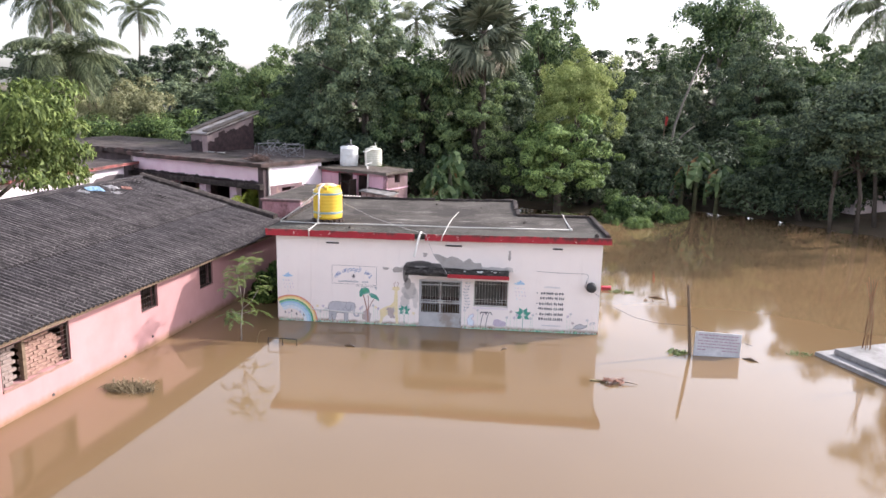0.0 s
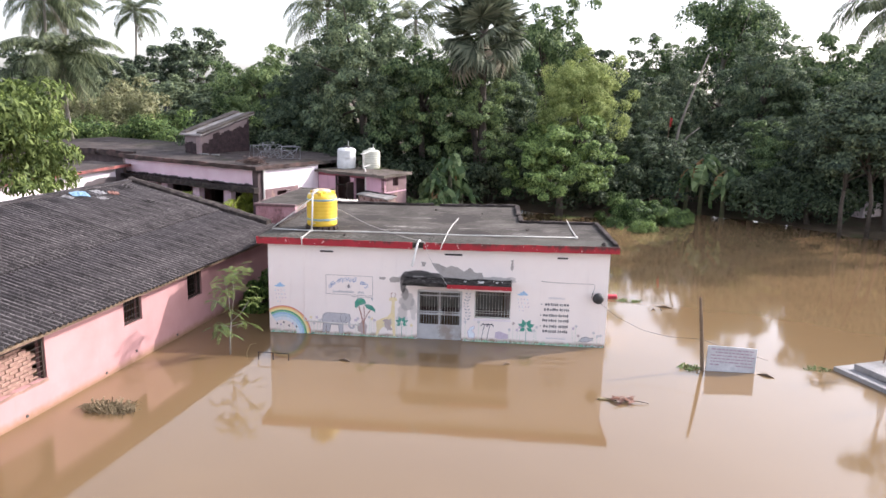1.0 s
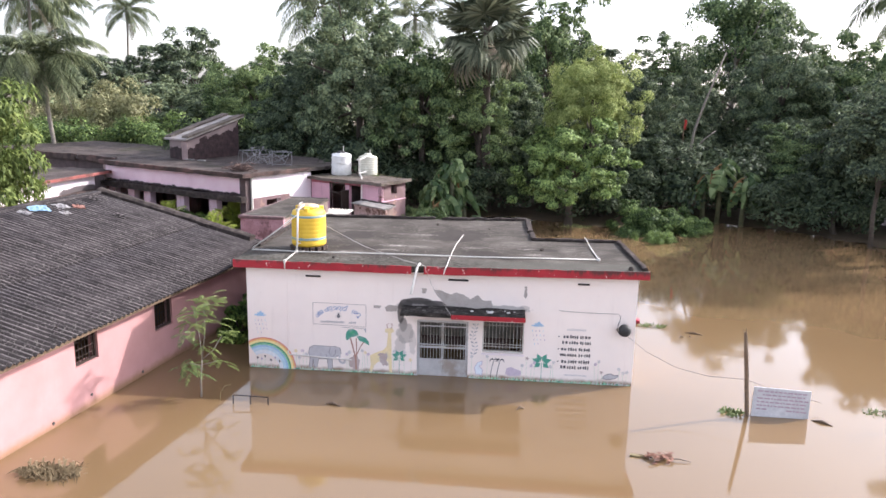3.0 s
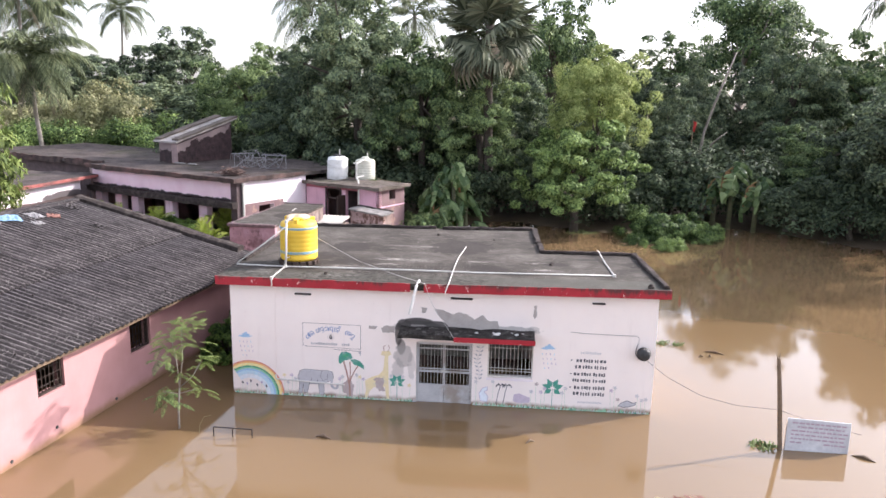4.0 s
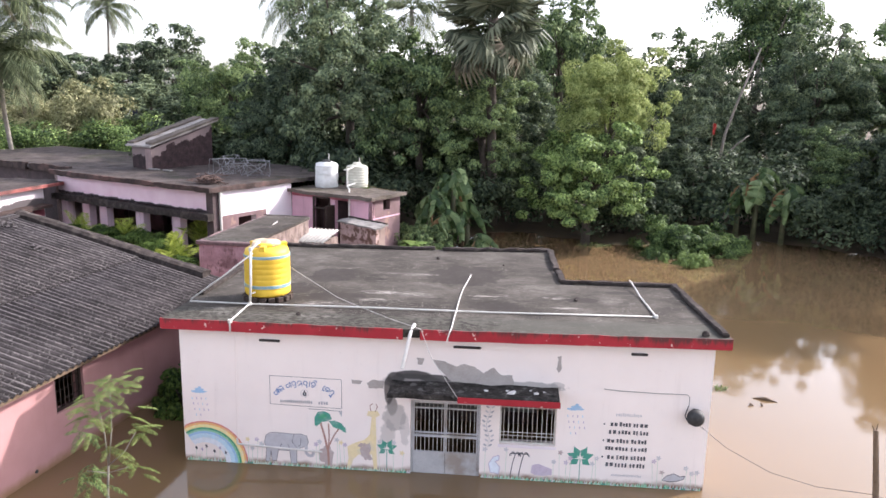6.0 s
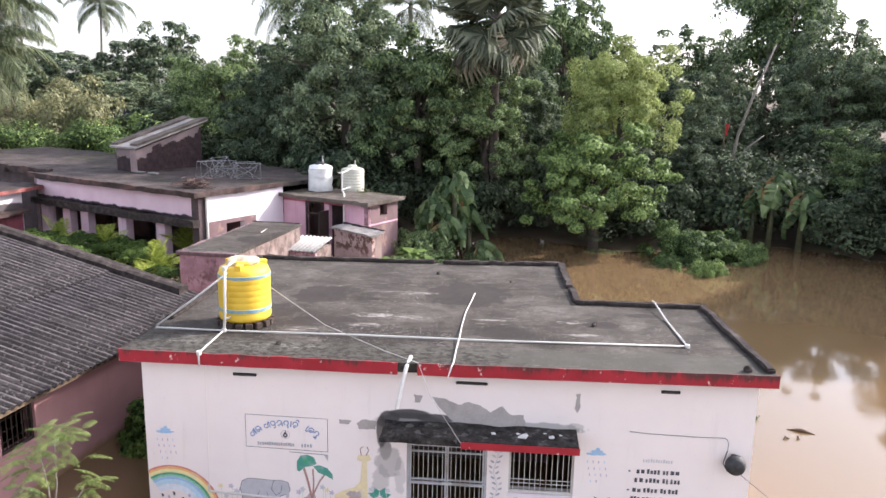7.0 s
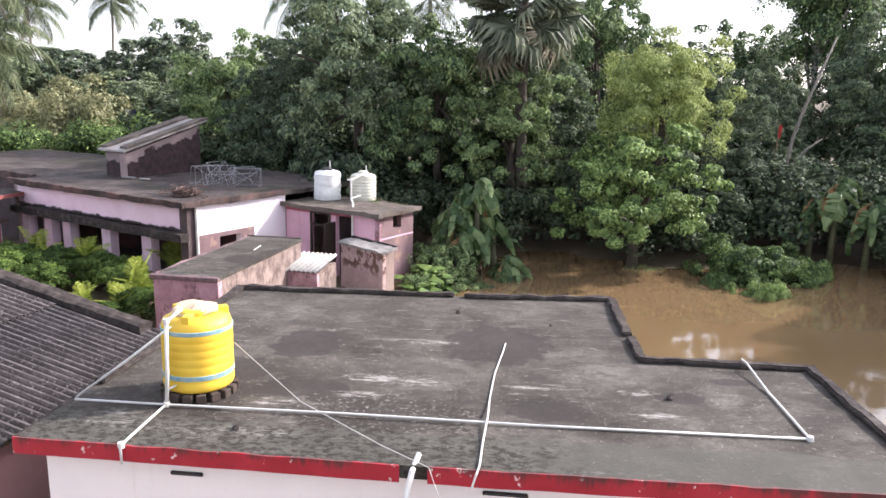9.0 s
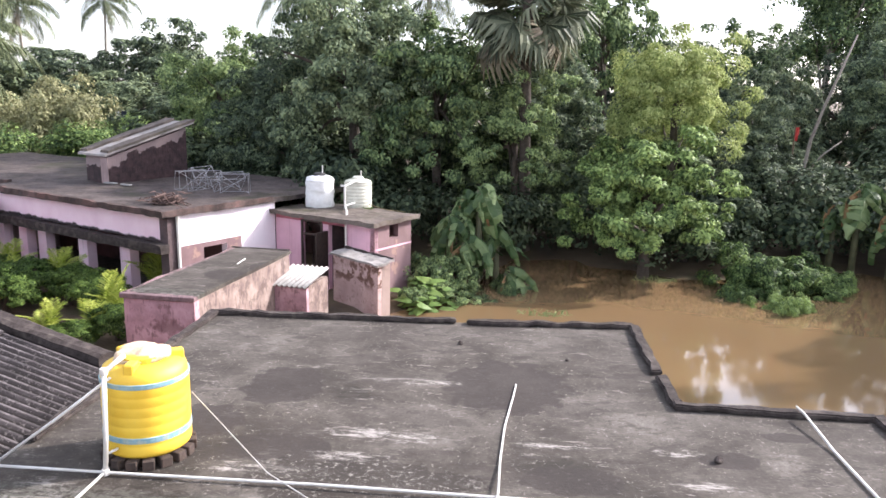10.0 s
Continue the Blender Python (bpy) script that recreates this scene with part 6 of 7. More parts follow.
class Mural:
    """Collects flat shapes on the front wall; later ones lie a little in front."""

    def __init__(self):
        self.bm, self.used, self.y = bmesh.new(), [], -0.003

    def poly(self, key, pts):
        if key not in self.used:
            self.used.append(key)
        f = self.bm.faces.new([self.bm.verts.new((x, self.y, z)) for x, z in pts])
        f.material_index = self.used.index(key)
        self.y -= 0.00008

    def oval(self, key, x, z, rx, rz, turn=0.0, n=14, wob=0.0):
        c, s = math.cos(radians(turn)), math.sin(radians(turn))
        pts = []
        for i in range(n):
            a = 2 * math.pi * i / n
            k = 1 + wob * noise.noise((x * 9 + math.cos(a) * 2, z * 9 + math.sin(a) * 2, 1))
            u, v = rx * k * math.cos(a), rz * k * math.sin(a)
            pts.append((x + u * c - v * s, z + u * s + v * c))
        self.poly(key, pts)

    def outlined(self, key, x, z, rx, rz, turn=0.0):
        self.oval("dark", x, z, rx + 0.008, rz + 0.008, turn, 18)
        self.oval(key, x, z, rx, rz, turn, 18)

    def stroke(self, key, pts, w):
        for (x0, z0), (x1, z1) in zip(pts, pts[1:]):
            d = math.hypot(x1 - x0, z1 - z0) or 1
            nx, nz = -(z1 - z0) / d * w / 2, (x1 - x0) / d * w / 2
            self.poly(key, [(x0 + nx, z0 + nz), (x0 - nx, z0 - nz), (x1 - nx, z1 - nz), (x1 + nx, z1 + nz)])

    def arc(self, key, x, z, r0, r1, a0, a1, n=22):
        for i in range(n):
            b0, b1 = radians(a0 + (a1 - a0) * i / n), radians(a0 + (a1 - a0) * (i + 1) / n)
            self.poly(key, [(max(0.004, x + r * math.cos(b)), z + r * math.sin(b)) for r, b in ((r0, b0), (r1, b0), (r1, b1), (r0, b1))])

    def done(self, name, label):
        return part(name, self.bm, [PAINT[k] for k in self.used], front, label)


mu = Mural()
r = 0.74
for k, w in (("red", 0.025), ("orange", 0.035), ("yellow", 0.055), ("green", 0.035), ("grass", 0.03), ("sky_blue", 0.045), ("pale_blue", 0.075), ("faint_blue", 0.09)):
    mu.arc(k, 0.38, 0.0, r - w, r, 0, 124)
    r -= w
for x, h, k in ((0.2, 0.24, "dark"), (0.3, 0.22, "violet"), (0.38, 0.28, "dark"), (0.52, 0.2, "dark"), (0.62, 0.26, "violet"), (0.72, 0.18, "dark")):
    mu.stroke("faint_green", [(x, 0.05), (x + 0.01, h)], 0.006)
    mu.oval(k, x + 0.01, h, 0.02, 0.03, 10, 10, 0.5)
tagged(mu.done("rainbow_mural", "painted rainbow with flowers"), kind="stuff")
for cx, cz in ((0.29, 1.26), (6.66, 1.3)):
    mu = Mural()
    mu.oval("sky_blue", cx, cz + 0.015, 0.15, 0.025, 0, 14, 0.4)
    mu.oval("sky_blue", cx + 0.01, cz + 0.045, 0.085, 0.04, 0, 14, 0.6)
    mu.oval("sky_blue", cx + 0.02, cz + 0.08, 0.03, 0.03)
    for i in range(14):
        x, z = cx - 0.12 + 0.08 * (i % 4) + 0.02 * (i // 4), cz - 0.09 - 0.1 * (i // 4)
        mu.stroke("violet" if i % 3 else "pale_blue", [(x, z), (x + 0.004, z - 0.04)], 0.014)
    tagged(mu.done("cloud_mural", "painted blue cloud with rain drops"), kind="stuff")
mu = Mural()
BODY = [(1.42, 0.42), (1.45, 0.55), (1.54, 0.6), (1.75, 0.6), (1.92, 0.59), (2.05, 0.6), (2.16, 0.57), (2.19, 0.45), (2.15, 0.38), (2.05, 0.34), (1.98, 0.3), (1.98, 0.05), (1.88, 0.05), (1.86, 0.28), (1.66, 0.28), (1.62, 0.08), (1.54, 0.08), (1.53, 0.26), (1.5, 0.06), (1.43, 0.06), (1.45, 0.3)]
mu.poly("light_grey", BODY)
mu.stroke("dark", BODY + BODY[:1], 0.008)
mu.stroke("dark", [(1.94, 0.59), (1.9, 0.45), (1.97, 0.35), (2.05, 0.4), (2.06, 0.52)], 0.008)
mu.stroke("dark", [(1.66, 0.29), (1.72, 0.4)], 0.007)
mu.stroke("dark", [(1.86, 0.29), (1.83, 0.4)], 0.007)
mu.stroke("light_grey", [(2.15, 0.4), (2.14, 0.26), (2.2, 0.2), (2.27, 0.22), (2.27, 0.32)], 0.05)
mu.stroke("grey", [(1.42, 0.45), (1.39, 0.32)], 0.012)
mu.done("grey_animal_mural", "painted plain grey animal shape")
mu = Mural()
mu.oval("faded_brown", 2.5, 0.22, 0.12, 0.2, 0, 18, 0.5)
mu.stroke("brown", [(2.54, 0.0), (2.53, 0.3), (2.46, 0.62), (2.4, 0.84)], 0.035)
mu.stroke("brown", [(2.53, 0.3), (2.55, 0.6), (2.54, 0.82)], 0.024)
mu.stroke("brown", [(2.53, 0.38), (2.64, 0.62), (2.72, 0.74)], 0.026)
mu.poly("leaf", [(2.3, 0.78), (2.3, 0.92), (2.36, 1.02), (2.46, 1.04), (2.56, 1.0), (2.6, 0.9), (2.52, 0.86), (2.42, 0.84), (2.34, 0.76)])
mu.poly("leaf", [(2.54, 0.86), (2.64, 0.88), (2.76, 0.84), (2.84, 0.74), (2.84, 0.66), (2.74, 0.72), (2.62, 0.76), (2.58, 0.82)])
mu.poly("green", [(2.36, 0.92), (2.42, 0.99), (2.5, 0.98), (2.52, 0.93), (2.44, 0.9)])
mu.done("tree_mural", "painted flat-topped green tree")
mu = Mural()
mu.poly("sand", [(2.86, 0.42), (3.0, 0.5), (3.16, 0.56), (3.25, 0.66), (3.28, 0.98), (3.2, 1.0), (3.22, 1.08), (3.38, 1.1), (3.42, 1.02), (3.35, 0.98), (3.36, 0.6), (3.36, 0.4), (3.38, 0.02), (3.32, 0.02), (3.28, 0.3), (3.05, 0.28), (2.96, 0.18), (2.9, -0.02), (2.84, -0.02), (2.88, 0.2)])
mu.stroke("brown", [(3.27, 1.08), (3.25, 1.18), (3.3, 1.22)], 0.014)
mu.stroke("brown", [(3.34, 1.08), (3.38, 1.17), (3.35, 1.22)], 0.014)
mu.oval("faded_brown", 3.18, 0.34, 0.09, 0.14, 10, 16, 0.9)
mu.oval("faded_brown", 3.1, 0.46, 0.06, 0.03, 20, 12, 0.9)
mu.done("tall_animal_mural", "painted plain sand-coloured long-necked shape")
for px, pz, s in ((3.54, 0.42, 1.0), (6.78, 0.45, 1.25)):
    mu = Mural()
    for a, ln in ((-35, 0.15), (20, 0.17), (62, 0.17), (118, 0.17), (160, 0.17), (215, 0.15)):
        c, q = math.cos(radians(a)) * s, math.sin(radians(a)) * s
        mu.poly("leaf", [(px + u * ln * c - v * q, pz + u * ln * q + v * c) for u, v in ((0.15, 0), (0.55, 0.05), (1.1, 0), (0.55, -0.05))])
    mu.stroke("leaf", [(px, pz), (px, 0.06)], 0.012)
    mu.done("leaf_mural", "painted dark green leafy plant")
mu = Mural()
for x in (5.68, 5.82):
    mu.stroke("dark", [(x - 0.05, 0.04), (x - 0.01, 0.3), (x + 0.03, 0.46)], 0.014)
    for a in (-20, 10, 50, 130, 170, 200):
        mu.stroke("dark", [(x + 0.03, 0.46), (x + 0.03 + 0.06 * math.cos(radians(a)), 0.48 + 0.03 * math.sin(radians(a))), (x + 0.03 + 0.1 * math.cos(radians(a)), 0.43 + 0.04 * math.sin(radians(a)))], 0.012)
mu.done("palm_mural", "two painted thin black palms")
for key, pts, line in (("faint_blue", [(5.3, 0.1), (5.27, 0.26), (5.34, 0.38), (5.44, 0.42), (5.44, 0.34), (5.38, 0.3), (5.46, 0.2), (5.44, 0.08)], "violet"), ("faded_violet", [(5.98, 0.14), (6.0, 0.27), (6.1, 0.3), (6.2, 0.26), (6.32, 0.22), (6.32, 0.12), (6.2, 0.1), (6.06, 0.1)], "faded_violet"), ("light_grey", [(8.14, 0.14), (8.2, 0.22), (8.32, 0.27), (8.42, 0.22), (8.5, 0.24), (8.48, 0.18), (8.38, 0.14), (8.26, 0.12)], "dark")):
    mu = Mural()
    mu.poly(key, pts)
    mu.stroke(line, pts + pts[:1], 0.012)
    mu.done("small_motif_mural", "small plain painted shape")
mu = Mural()
fr = random.Random(5)
for x in [1.12, 1.2, 1.28, 1.36, 2.32, 2.38, 2.68, 2.75, 2.82, 3.42, 3.66, 3.8, 5.2, 5.55, 6.35, 6.45, 6.55, 6.62, 6.98, 7.05, 7.98, 8.05, 8.12, 8.5, 8.6, 8.68]:
    h = fr.uniform(0.28, 0.55)
    mu.stroke("faint_green", [(x, 0.03), (x + fr.uniform(-0.03, 0.03), h)], 0.007)
    k = fr.choice(("faded_violet", "pale_grey", "faded_brown", "pale_grey", "sand"))
    for a in range(0, 360, 72):
        mu.oval(k, x + 0.024 * math.cos(radians(a)), h + 0.024 * math.sin(radians(a)), 0.022, 0.013, a, 7, 0.5)
for i in range(9):
    z = 0.56 + 0.085 * i
    mu.stroke("pale_grey", [(5.24 + 0.03 * math.sin(i), z), (5.24 + 0.03 * math.sin(i + 1), z + 0.085)], 0.008)
    for q in (-1, 1):
        mu.oval("grey" if (i + q) % 3 else "pale_grey", 5.24 + q * 0.045 + 0.03 * math.sin(i), z + 0.04, 0.036, 0.015, q * 35, 8, 0.3)
tagged(mu.done("flower_mural", "painted row of thin-stemmed flowers"), kind="stuff")
mu = Mural()
x = 0.01
while x < 8.75:
    if not 3.9 < x < 5.12:
        h = 0.05 + 0.05 * abs(noise.noise((x * 3, 0, 0))) + 0.02 * fr.random()
        mu.poly(fr.choice(("grass", "faint_green", "faint_green", "pale_grey")), [(x, -0.02), (x + 0.05, -0.02), (x + 0.035 + fr.uniform(-0.02, 0.02), h)])
        if fr.random() < 0.22:
            mu.poly("leaf", [(x, -0.02), (x + 0.06, -0.02), (x + 0.03, h * 0.6)])
    x += 0.036
tagged(mu.done("grass_mural", "painted green grass along the foot of the wall"), kind="stuff")


def word(mu, key, x, z, width, height, turn=0.0):
    """A word that cannot be read: a row of short plain bars."""
    n = max(2, int(width / (height * 0.7)))
    c, s = math.cos(radians(turn)), math.sin(radians(turn))
    for i in range(n):
        k = noise.noise((x * 31 + i * 2.3, z * 17, 0.5))
        u0 = width * i / n
        u1 = u0 + width / n * (0.66 + 0.25 * k)
        lo, hi = height * 0.18 * k, height * (0.95 + 0.3 * noise.noise((x * 13 + i * 3.1, z * 29, 4.5)))
        pts = [(u0, lo), (u1, lo), (u1, hi), (u0, hi)]
        mu.poly(key, [(x + u * c - v * s, z + u * s + v * c) for u, v in pts])


def bow(cx, cz, r, a0, a1, n=8):
    return [(cx + r * math.cos(radians(a0 + (a1 - a0) * i / n)), cz + r * math.sin(radians(a0 + (a1 - a0) * i / n))) for i in range(n + 1)]


# brush strokes of the round script on the sign: width and lines of each letter
SCRIPT = {
    "a": (1.05, [bow(0.36, 0.42, 0.33, 70, 400), [(0.6, 0.65), (0.88, 0.92)], [(0.9, 1.0), (0.9, 0.0)]]),
    "aa": (0.35, [[(0.12, 1.0), (0.12, 0.0)]]),
    "ma": (1.0, [bow(0.42, 0.56, 0.38, 205, -10), [(0.8, 0.5), (0.82, 0.0)], bow(0.3, 0.22, 0.18, 90, 400), [(0.3, 0.4), (0.78, 0.3)]]),
    "nga": (0.95, [bow(0.42, 0.62, 0.36, 235, -60), bow(0.48, 0.08, 0.24, 150, -130)]),
    "na": (0.95, [bow(0.42, 0.6, 0.37, 190, -15), [(0.79, 0.5), (0.5, 0.34), (0.28, 0.12), (0.1, 0.24)], [(0.79, 0.5), (0.84, 0.0)]]),
    "wa": (0.95, [bow(0.42, 0.58, 0.37, 250, -70), bow(0.5, -0.05, 0.2, 110, -70)]),
    "da": (0.95, [bow(0.42, 0.56, 0.38, 195, -85), bow(0.36, 0.16, 0.18, 10, 300)]),
    "i": (0.0, [bow(-0.4, 1.08, 0.24, -10, 165)]),
    "e": (0.5, [[(0.38, 1.0), (0.18, 0.7), (0.14, 0.3)], bow(0.26, 0.16, 0.14, 130, 420)]),
    "ka": (0.98, [bow(0.44, 0.56, 0.4, 225, -40), bow(0.44, 0.36, 0.18, 0, 360)]),
    "ndra": (1.0, [bow(0.42, 0.62, 0.36, 200, -80), bow(0.44, 0.0, 0.2, 80, -180), [(0.24, 0.0), (0.7, -0.3)]]),
}


def letter(mu, key, name, x, z, turn, size):
    c, s = math.cos(radians(turn)), math.sin(radians(turn))
    for line in SCRIPT[name][1]:
        mu.stroke(key, [(x + (u * c - v * s) * size, z + (u * s + v * c) * size) for u, v in line], size * 0.15)


mu = Mural()
mu.stroke("dark", [(1.54, 1.63), (2.77, 1.62), (2.77, 1.1), (1.54, 1.12), (1.54, 1.63)], 0.007)
run = 0.0
for name in ("a", "aa", "ma", "", "a", "nga", "na", "wa", "aa", "da", "i", "", "", "e", "ka", "ndra"):
    ang = 153 - run * 0.094 / 0.5 * 57.3 * 0.96
    if name:
        letter(mu, "ink_blue", name, 2.14 + 0.56 * math.cos(radians(ang)), 1.1 + 0.37 * math.sin(radians(ang)), (ang - 90) * 0.62, 0.096)
        run += SCRIPT[name][0]
    else:
        run += 0.5
mu.arc("grey", 2.14, 1.345, 0.062, 0.068, 0, 360, 18)
mu.oval("dark", 2.14, 1.335, 0.035, 0.038)
mu.poly("dark", [(2.12, 1.36), (2.16, 1.36), (2.14, 1.41)])
mu.oval("pale_grey", 2.14, 1.335, 0.014, 0.016)
word(mu, "grey", 1.72, 1.165, 0.56, 0.05)
word(mu, "grey", 2.38, 1.165, 0.17, 0.055)
mu.stroke("dark", [(2.2, 1.075), (2.77, 1.06)], 0.008)
mu.poly("grey", [(2.72, 1.055), (2.78, 1.055), (2.77, 0.96)])
mu.done("painted_sign", "framed painted sign in blue script")
mu = Mural()
word(mu, "pale_grey", 7.32, 1.23, 0.42, 0.05)
for i, (x0, w) in enumerate(((7.24, 0.66), (7.22, 0.7), (7.2, 0.7), (7.18, 0.74), (7.22, 0.68), (7.2, 0.7))):
    z = 1.06 - 0.145 * i + 0.012 * (i % 2)
    u = 0.0
    for f in (0.22, 0.34, 0.16, 0.24):
        word(mu, "dark", x0 + u, z - 0.008, w * f * 0.88, 0.068)
        u += w * f
    if i % 2 == 0:
        mu.oval("dark", 7.14, z + 0.025, 0.016, 0.016, 0, 8)
word(mu, "pale_grey", 7.3, 0.17, 0.5, 0.035)
tagged(mu.done("painted_list", "painted list of black script lines"), kind="stuff")


# ---- in and around the flood water ----
def sapling():
    t = thing("sapling", "thin young tree with layered feathery light green leaves", "sapling", pose(-0.4, -1.85, 0) @ Matrix.Diagonal((1.15, 1.15, 1.17, 1)))
    bm = bmesh.new()
    fork = Vector((0.05, 0, 0.71))
    tube(bm, [(0, 0, -0.7), (0.01, 0, 0.3), fork], [0.02, 0.018, 0.014], 7)
    for e in ((-0.08, 0.05, 1.6), (0.1, 0.08, 1.72), (0.44, 0.0, 1.18)):
        tube(bm, [fork, fork.lerp(Vector(e), 0.5) + Vector((0.03, 0, -0.04)), e], [0.011, 0.009, 0.005], 6)
    for e in ((-0.2, -0.08, 0.66), (0.3, 0.05, 0.68)):
        tube(bm, [(0.03, 0, 0.6), e], [0.007, 0.004], 5)
    part("stem", bm, M_PALEBARK, t, smooth=True)
    fine = [frond_mesh("leaf_spray", 0.46, 12, -26, 24, 0.1, m, 0.15, 21 + k, 0.0055, 0.004) for k, m in enumerate((M_LEAF_SAP, M_LEAF_BRIGHT))]
    g = random.Random(12)
    # layers of leaf sprays: middle, spread across and up, number, droop, kind
    for c, r, h, count, droop, kind in (((0.08, 0.06, 1.8), 0.26, 0.03, 20, 0, 0), ((0.04, 0.05, 1.6), 0.34, 0.035, 24, 4, 0), ((0.04, 0.0, 1.43), 0.46, 0.03, 24, 10, 0), ((-0.26, 0.0, 1.14), 0.12, 0.02, 7, 10, 1), ((0.5, 0.0, 1.16), 0.14, 0.03, 10, 6, 0), ((0.12, -0.05, 0.96), 0.08, 0.05, 7, 20, 0), ((-0.2, -0.08, 0.6), 0.22, 0.06, 20, 24, 1), ((0.3, 0.05, 0.66), 0.16, 0.02, 10, 8, 0)):
        for i in range(count):
            ob = new("leaf_spray", fine[kind])
            ob.parent = t
            ob.matrix_basis = pose(c[0] + g.gauss(0, r * 0.5), c[1] + g.gauss(0, r * 0.5), c[2] + g.gauss(0, h), g.uniform(-18, 18), droop + g.uniform(-12, 12), i * 137.5) @ Matrix.Scale(g.uniform(0.45, 0.8), 4)
    return t


sapling()
M_STRAW = plain("wet_straw", (0.14, 0.11, 0.055), (0.27, 0.22, 0.11), 20, 0.9)
M_WETSTRAW = plain("dark_wet_straw", (0.1, 0.074, 0.04), (0.22, 0.165, 0.09), 20, 0.9)
M_GRASS = plain("wet_grass_blades", (0.075, 0.11, 0.03), (0.16, 0.2, 0.065), 20, 0.8)


def tuft(name, label, x, y, r, count, height, material, seed, flat=0.6, width=0.012):
    g = random.Random(seed)
    bm = bmesh.new()
    for i in range(count):
        a, q = g.uniform(0, 2 * math.pi), r * math.sqrt(g.random())
        p = Vector((q * math.cos(a), q * math.sin(a) * flat, -0.03))
        d = Vector((g.gauss(0, 0.6), g.gauss(0, 0.6), g.uniform(0.25, 1.0))).normalized()
        ln = height * g.uniform(0.5, 1.4)
        s = d.orthogonal().normalized() * width * g.uniform(0.6, 1.3)
        tip = p + d * ln + Vector((0, 0, -0.45 * ln))
        mid = p + d * ln * 0.55
        bm.faces.new([bm.verts.new(v) for v in (p - s, p + s, mid + s, mid - s)])
        bm.faces.new([bm.verts.new(v) for v in (mid - s, mid + s, tip)])
    ob = part(name, bm, material)
    ob.location = (x, y, 0.0)
    return tagged(ob, label, "floating debris")


tuft("floating_straw", "matted clump of straw floating on the flood", -1.57, -5.3, 0.5, 380, 0.32, M_WETSTRAW, 1, 0.45)
tuft("floating_weed", "green weeds floating beside the cement platform", 13.75, -0.85, 0.3, 120, 0.16, M_GRASS, 2)
tuft("floating_weed", "drifting clump of pale green weeds", 10.1, 4.6, 0.35, 160, 0.18, M_GRASS, 3, 0.5)
tuft("floating_weed", "leafy weed caught on the wooden post", 10.62, -1.2, 0.22, 70, 0.2, M_GRASS, 4, 0.6, 0.025)
tuft("floating_weed", "thin grass tips standing out of the flood", 9.3, 20.5, 0.8, 90, 0.35, M_GRASS, 5, 0.4)
tuft("floating_weed", "thin grass tips behind the low roof", 5.4, 15.8, 0.7, 90, 0.3, M_GRASS, 6, 0.4)
tuft("floating_straw", "drift line of straw and twigs near the bush", 11.5, 18.3, 0.9, 150, 0.16, M_STRAW, 7, 0.3)


def leafpile(x, y):
    """Brown leaves and twigs drifting together."""
    t = thing("floating_leaves", "drifting heap of brown leaves and a bare twig", "floating debris", pose(x, y, 0))
    g = random.Random(9)
    bm = bmesh.new()
    for i in range(40):
        p = Vector((g.gauss(0, 0.14), g.gauss(0, 0.07), 0.01 + abs(g.gauss(0, 0.05))))
        a = g.uniform(0, 6.28)
        u = Vector((math.cos(a), math.sin(a), g.uniform(-0.3, 0.5))) * 0.07
        v = Vector((-math.sin(a), math.cos(a), g.uniform(-0.3, 0.3))) * 0.035
        bm.faces.new([bm.verts.new(q) for q in (p - u, p + v, p + u, p - v)])
    tagged(part("dead_leaf_heap", bm, plain("dead_leaf_brown", (0.12, 0.045, 0.03), (0.22, 0.1, 0.06), 10, 0.8), t), kind="stuff")
    bm = bmesh.new()
    tube(bm, [(0.1, 0, 0.03), (0.35, -0.02, 0.05), (0.55, -0.05, 0.02)], [0.012, 0.01, 0.006], 5)
    tube(bm, [(-0.1, 0, 0.03), (-0.32, 0.1, 0.03), (-0.5, 0.06, 0.01)], [0.014, 0.012, 0.006], 5)
    part("twig", bm, M_WOOD, t)
    part("straw", ragged(box(-0.5, -0.15, 0.05, 0.12, -0.01, 0.03), 0.02, 6, 5), M_STRAW, t)


leafpile(8.75, -3.5)
for i, (x, y, ln, turn) in enumerate(((2.43, -1.9, 0.32, -14), (6.3, -1.6, 0.2, 40), (11.1, 4.05, 0.5, -20), (10.7, 3.7, 0.14, 30), (10.95, 3.75, 0.1, 80), (12.35, -1.5, 0.4, -35))):
    bm = bmesh.new()
    tube(bm, [(-ln / 2, 0, 0.0), (0, 0.02, 0.035), (ln / 2, -0.01, 0.0)], [0.012, 0.022 + ln * 0.03, 0.01], 6)
    ob = part("driftwood", bm, M_WOOD)
    ob.matrix_basis = pose(x, y, 0.0, 0, 0, turn)
    tagged(ob, "dark stick drifting on the flood", "driftwood", "driftwood")
crate = thing("floating_plastic", "small red plastic piece afloat in weeds", "debris", pose(9.65, 4.9, 0))
part("red_side", ragged(box(-0.2, 0.12, -0.1, 0.1, 0.0, 0.1), 0.015, 5, 2), M_RED, crate)

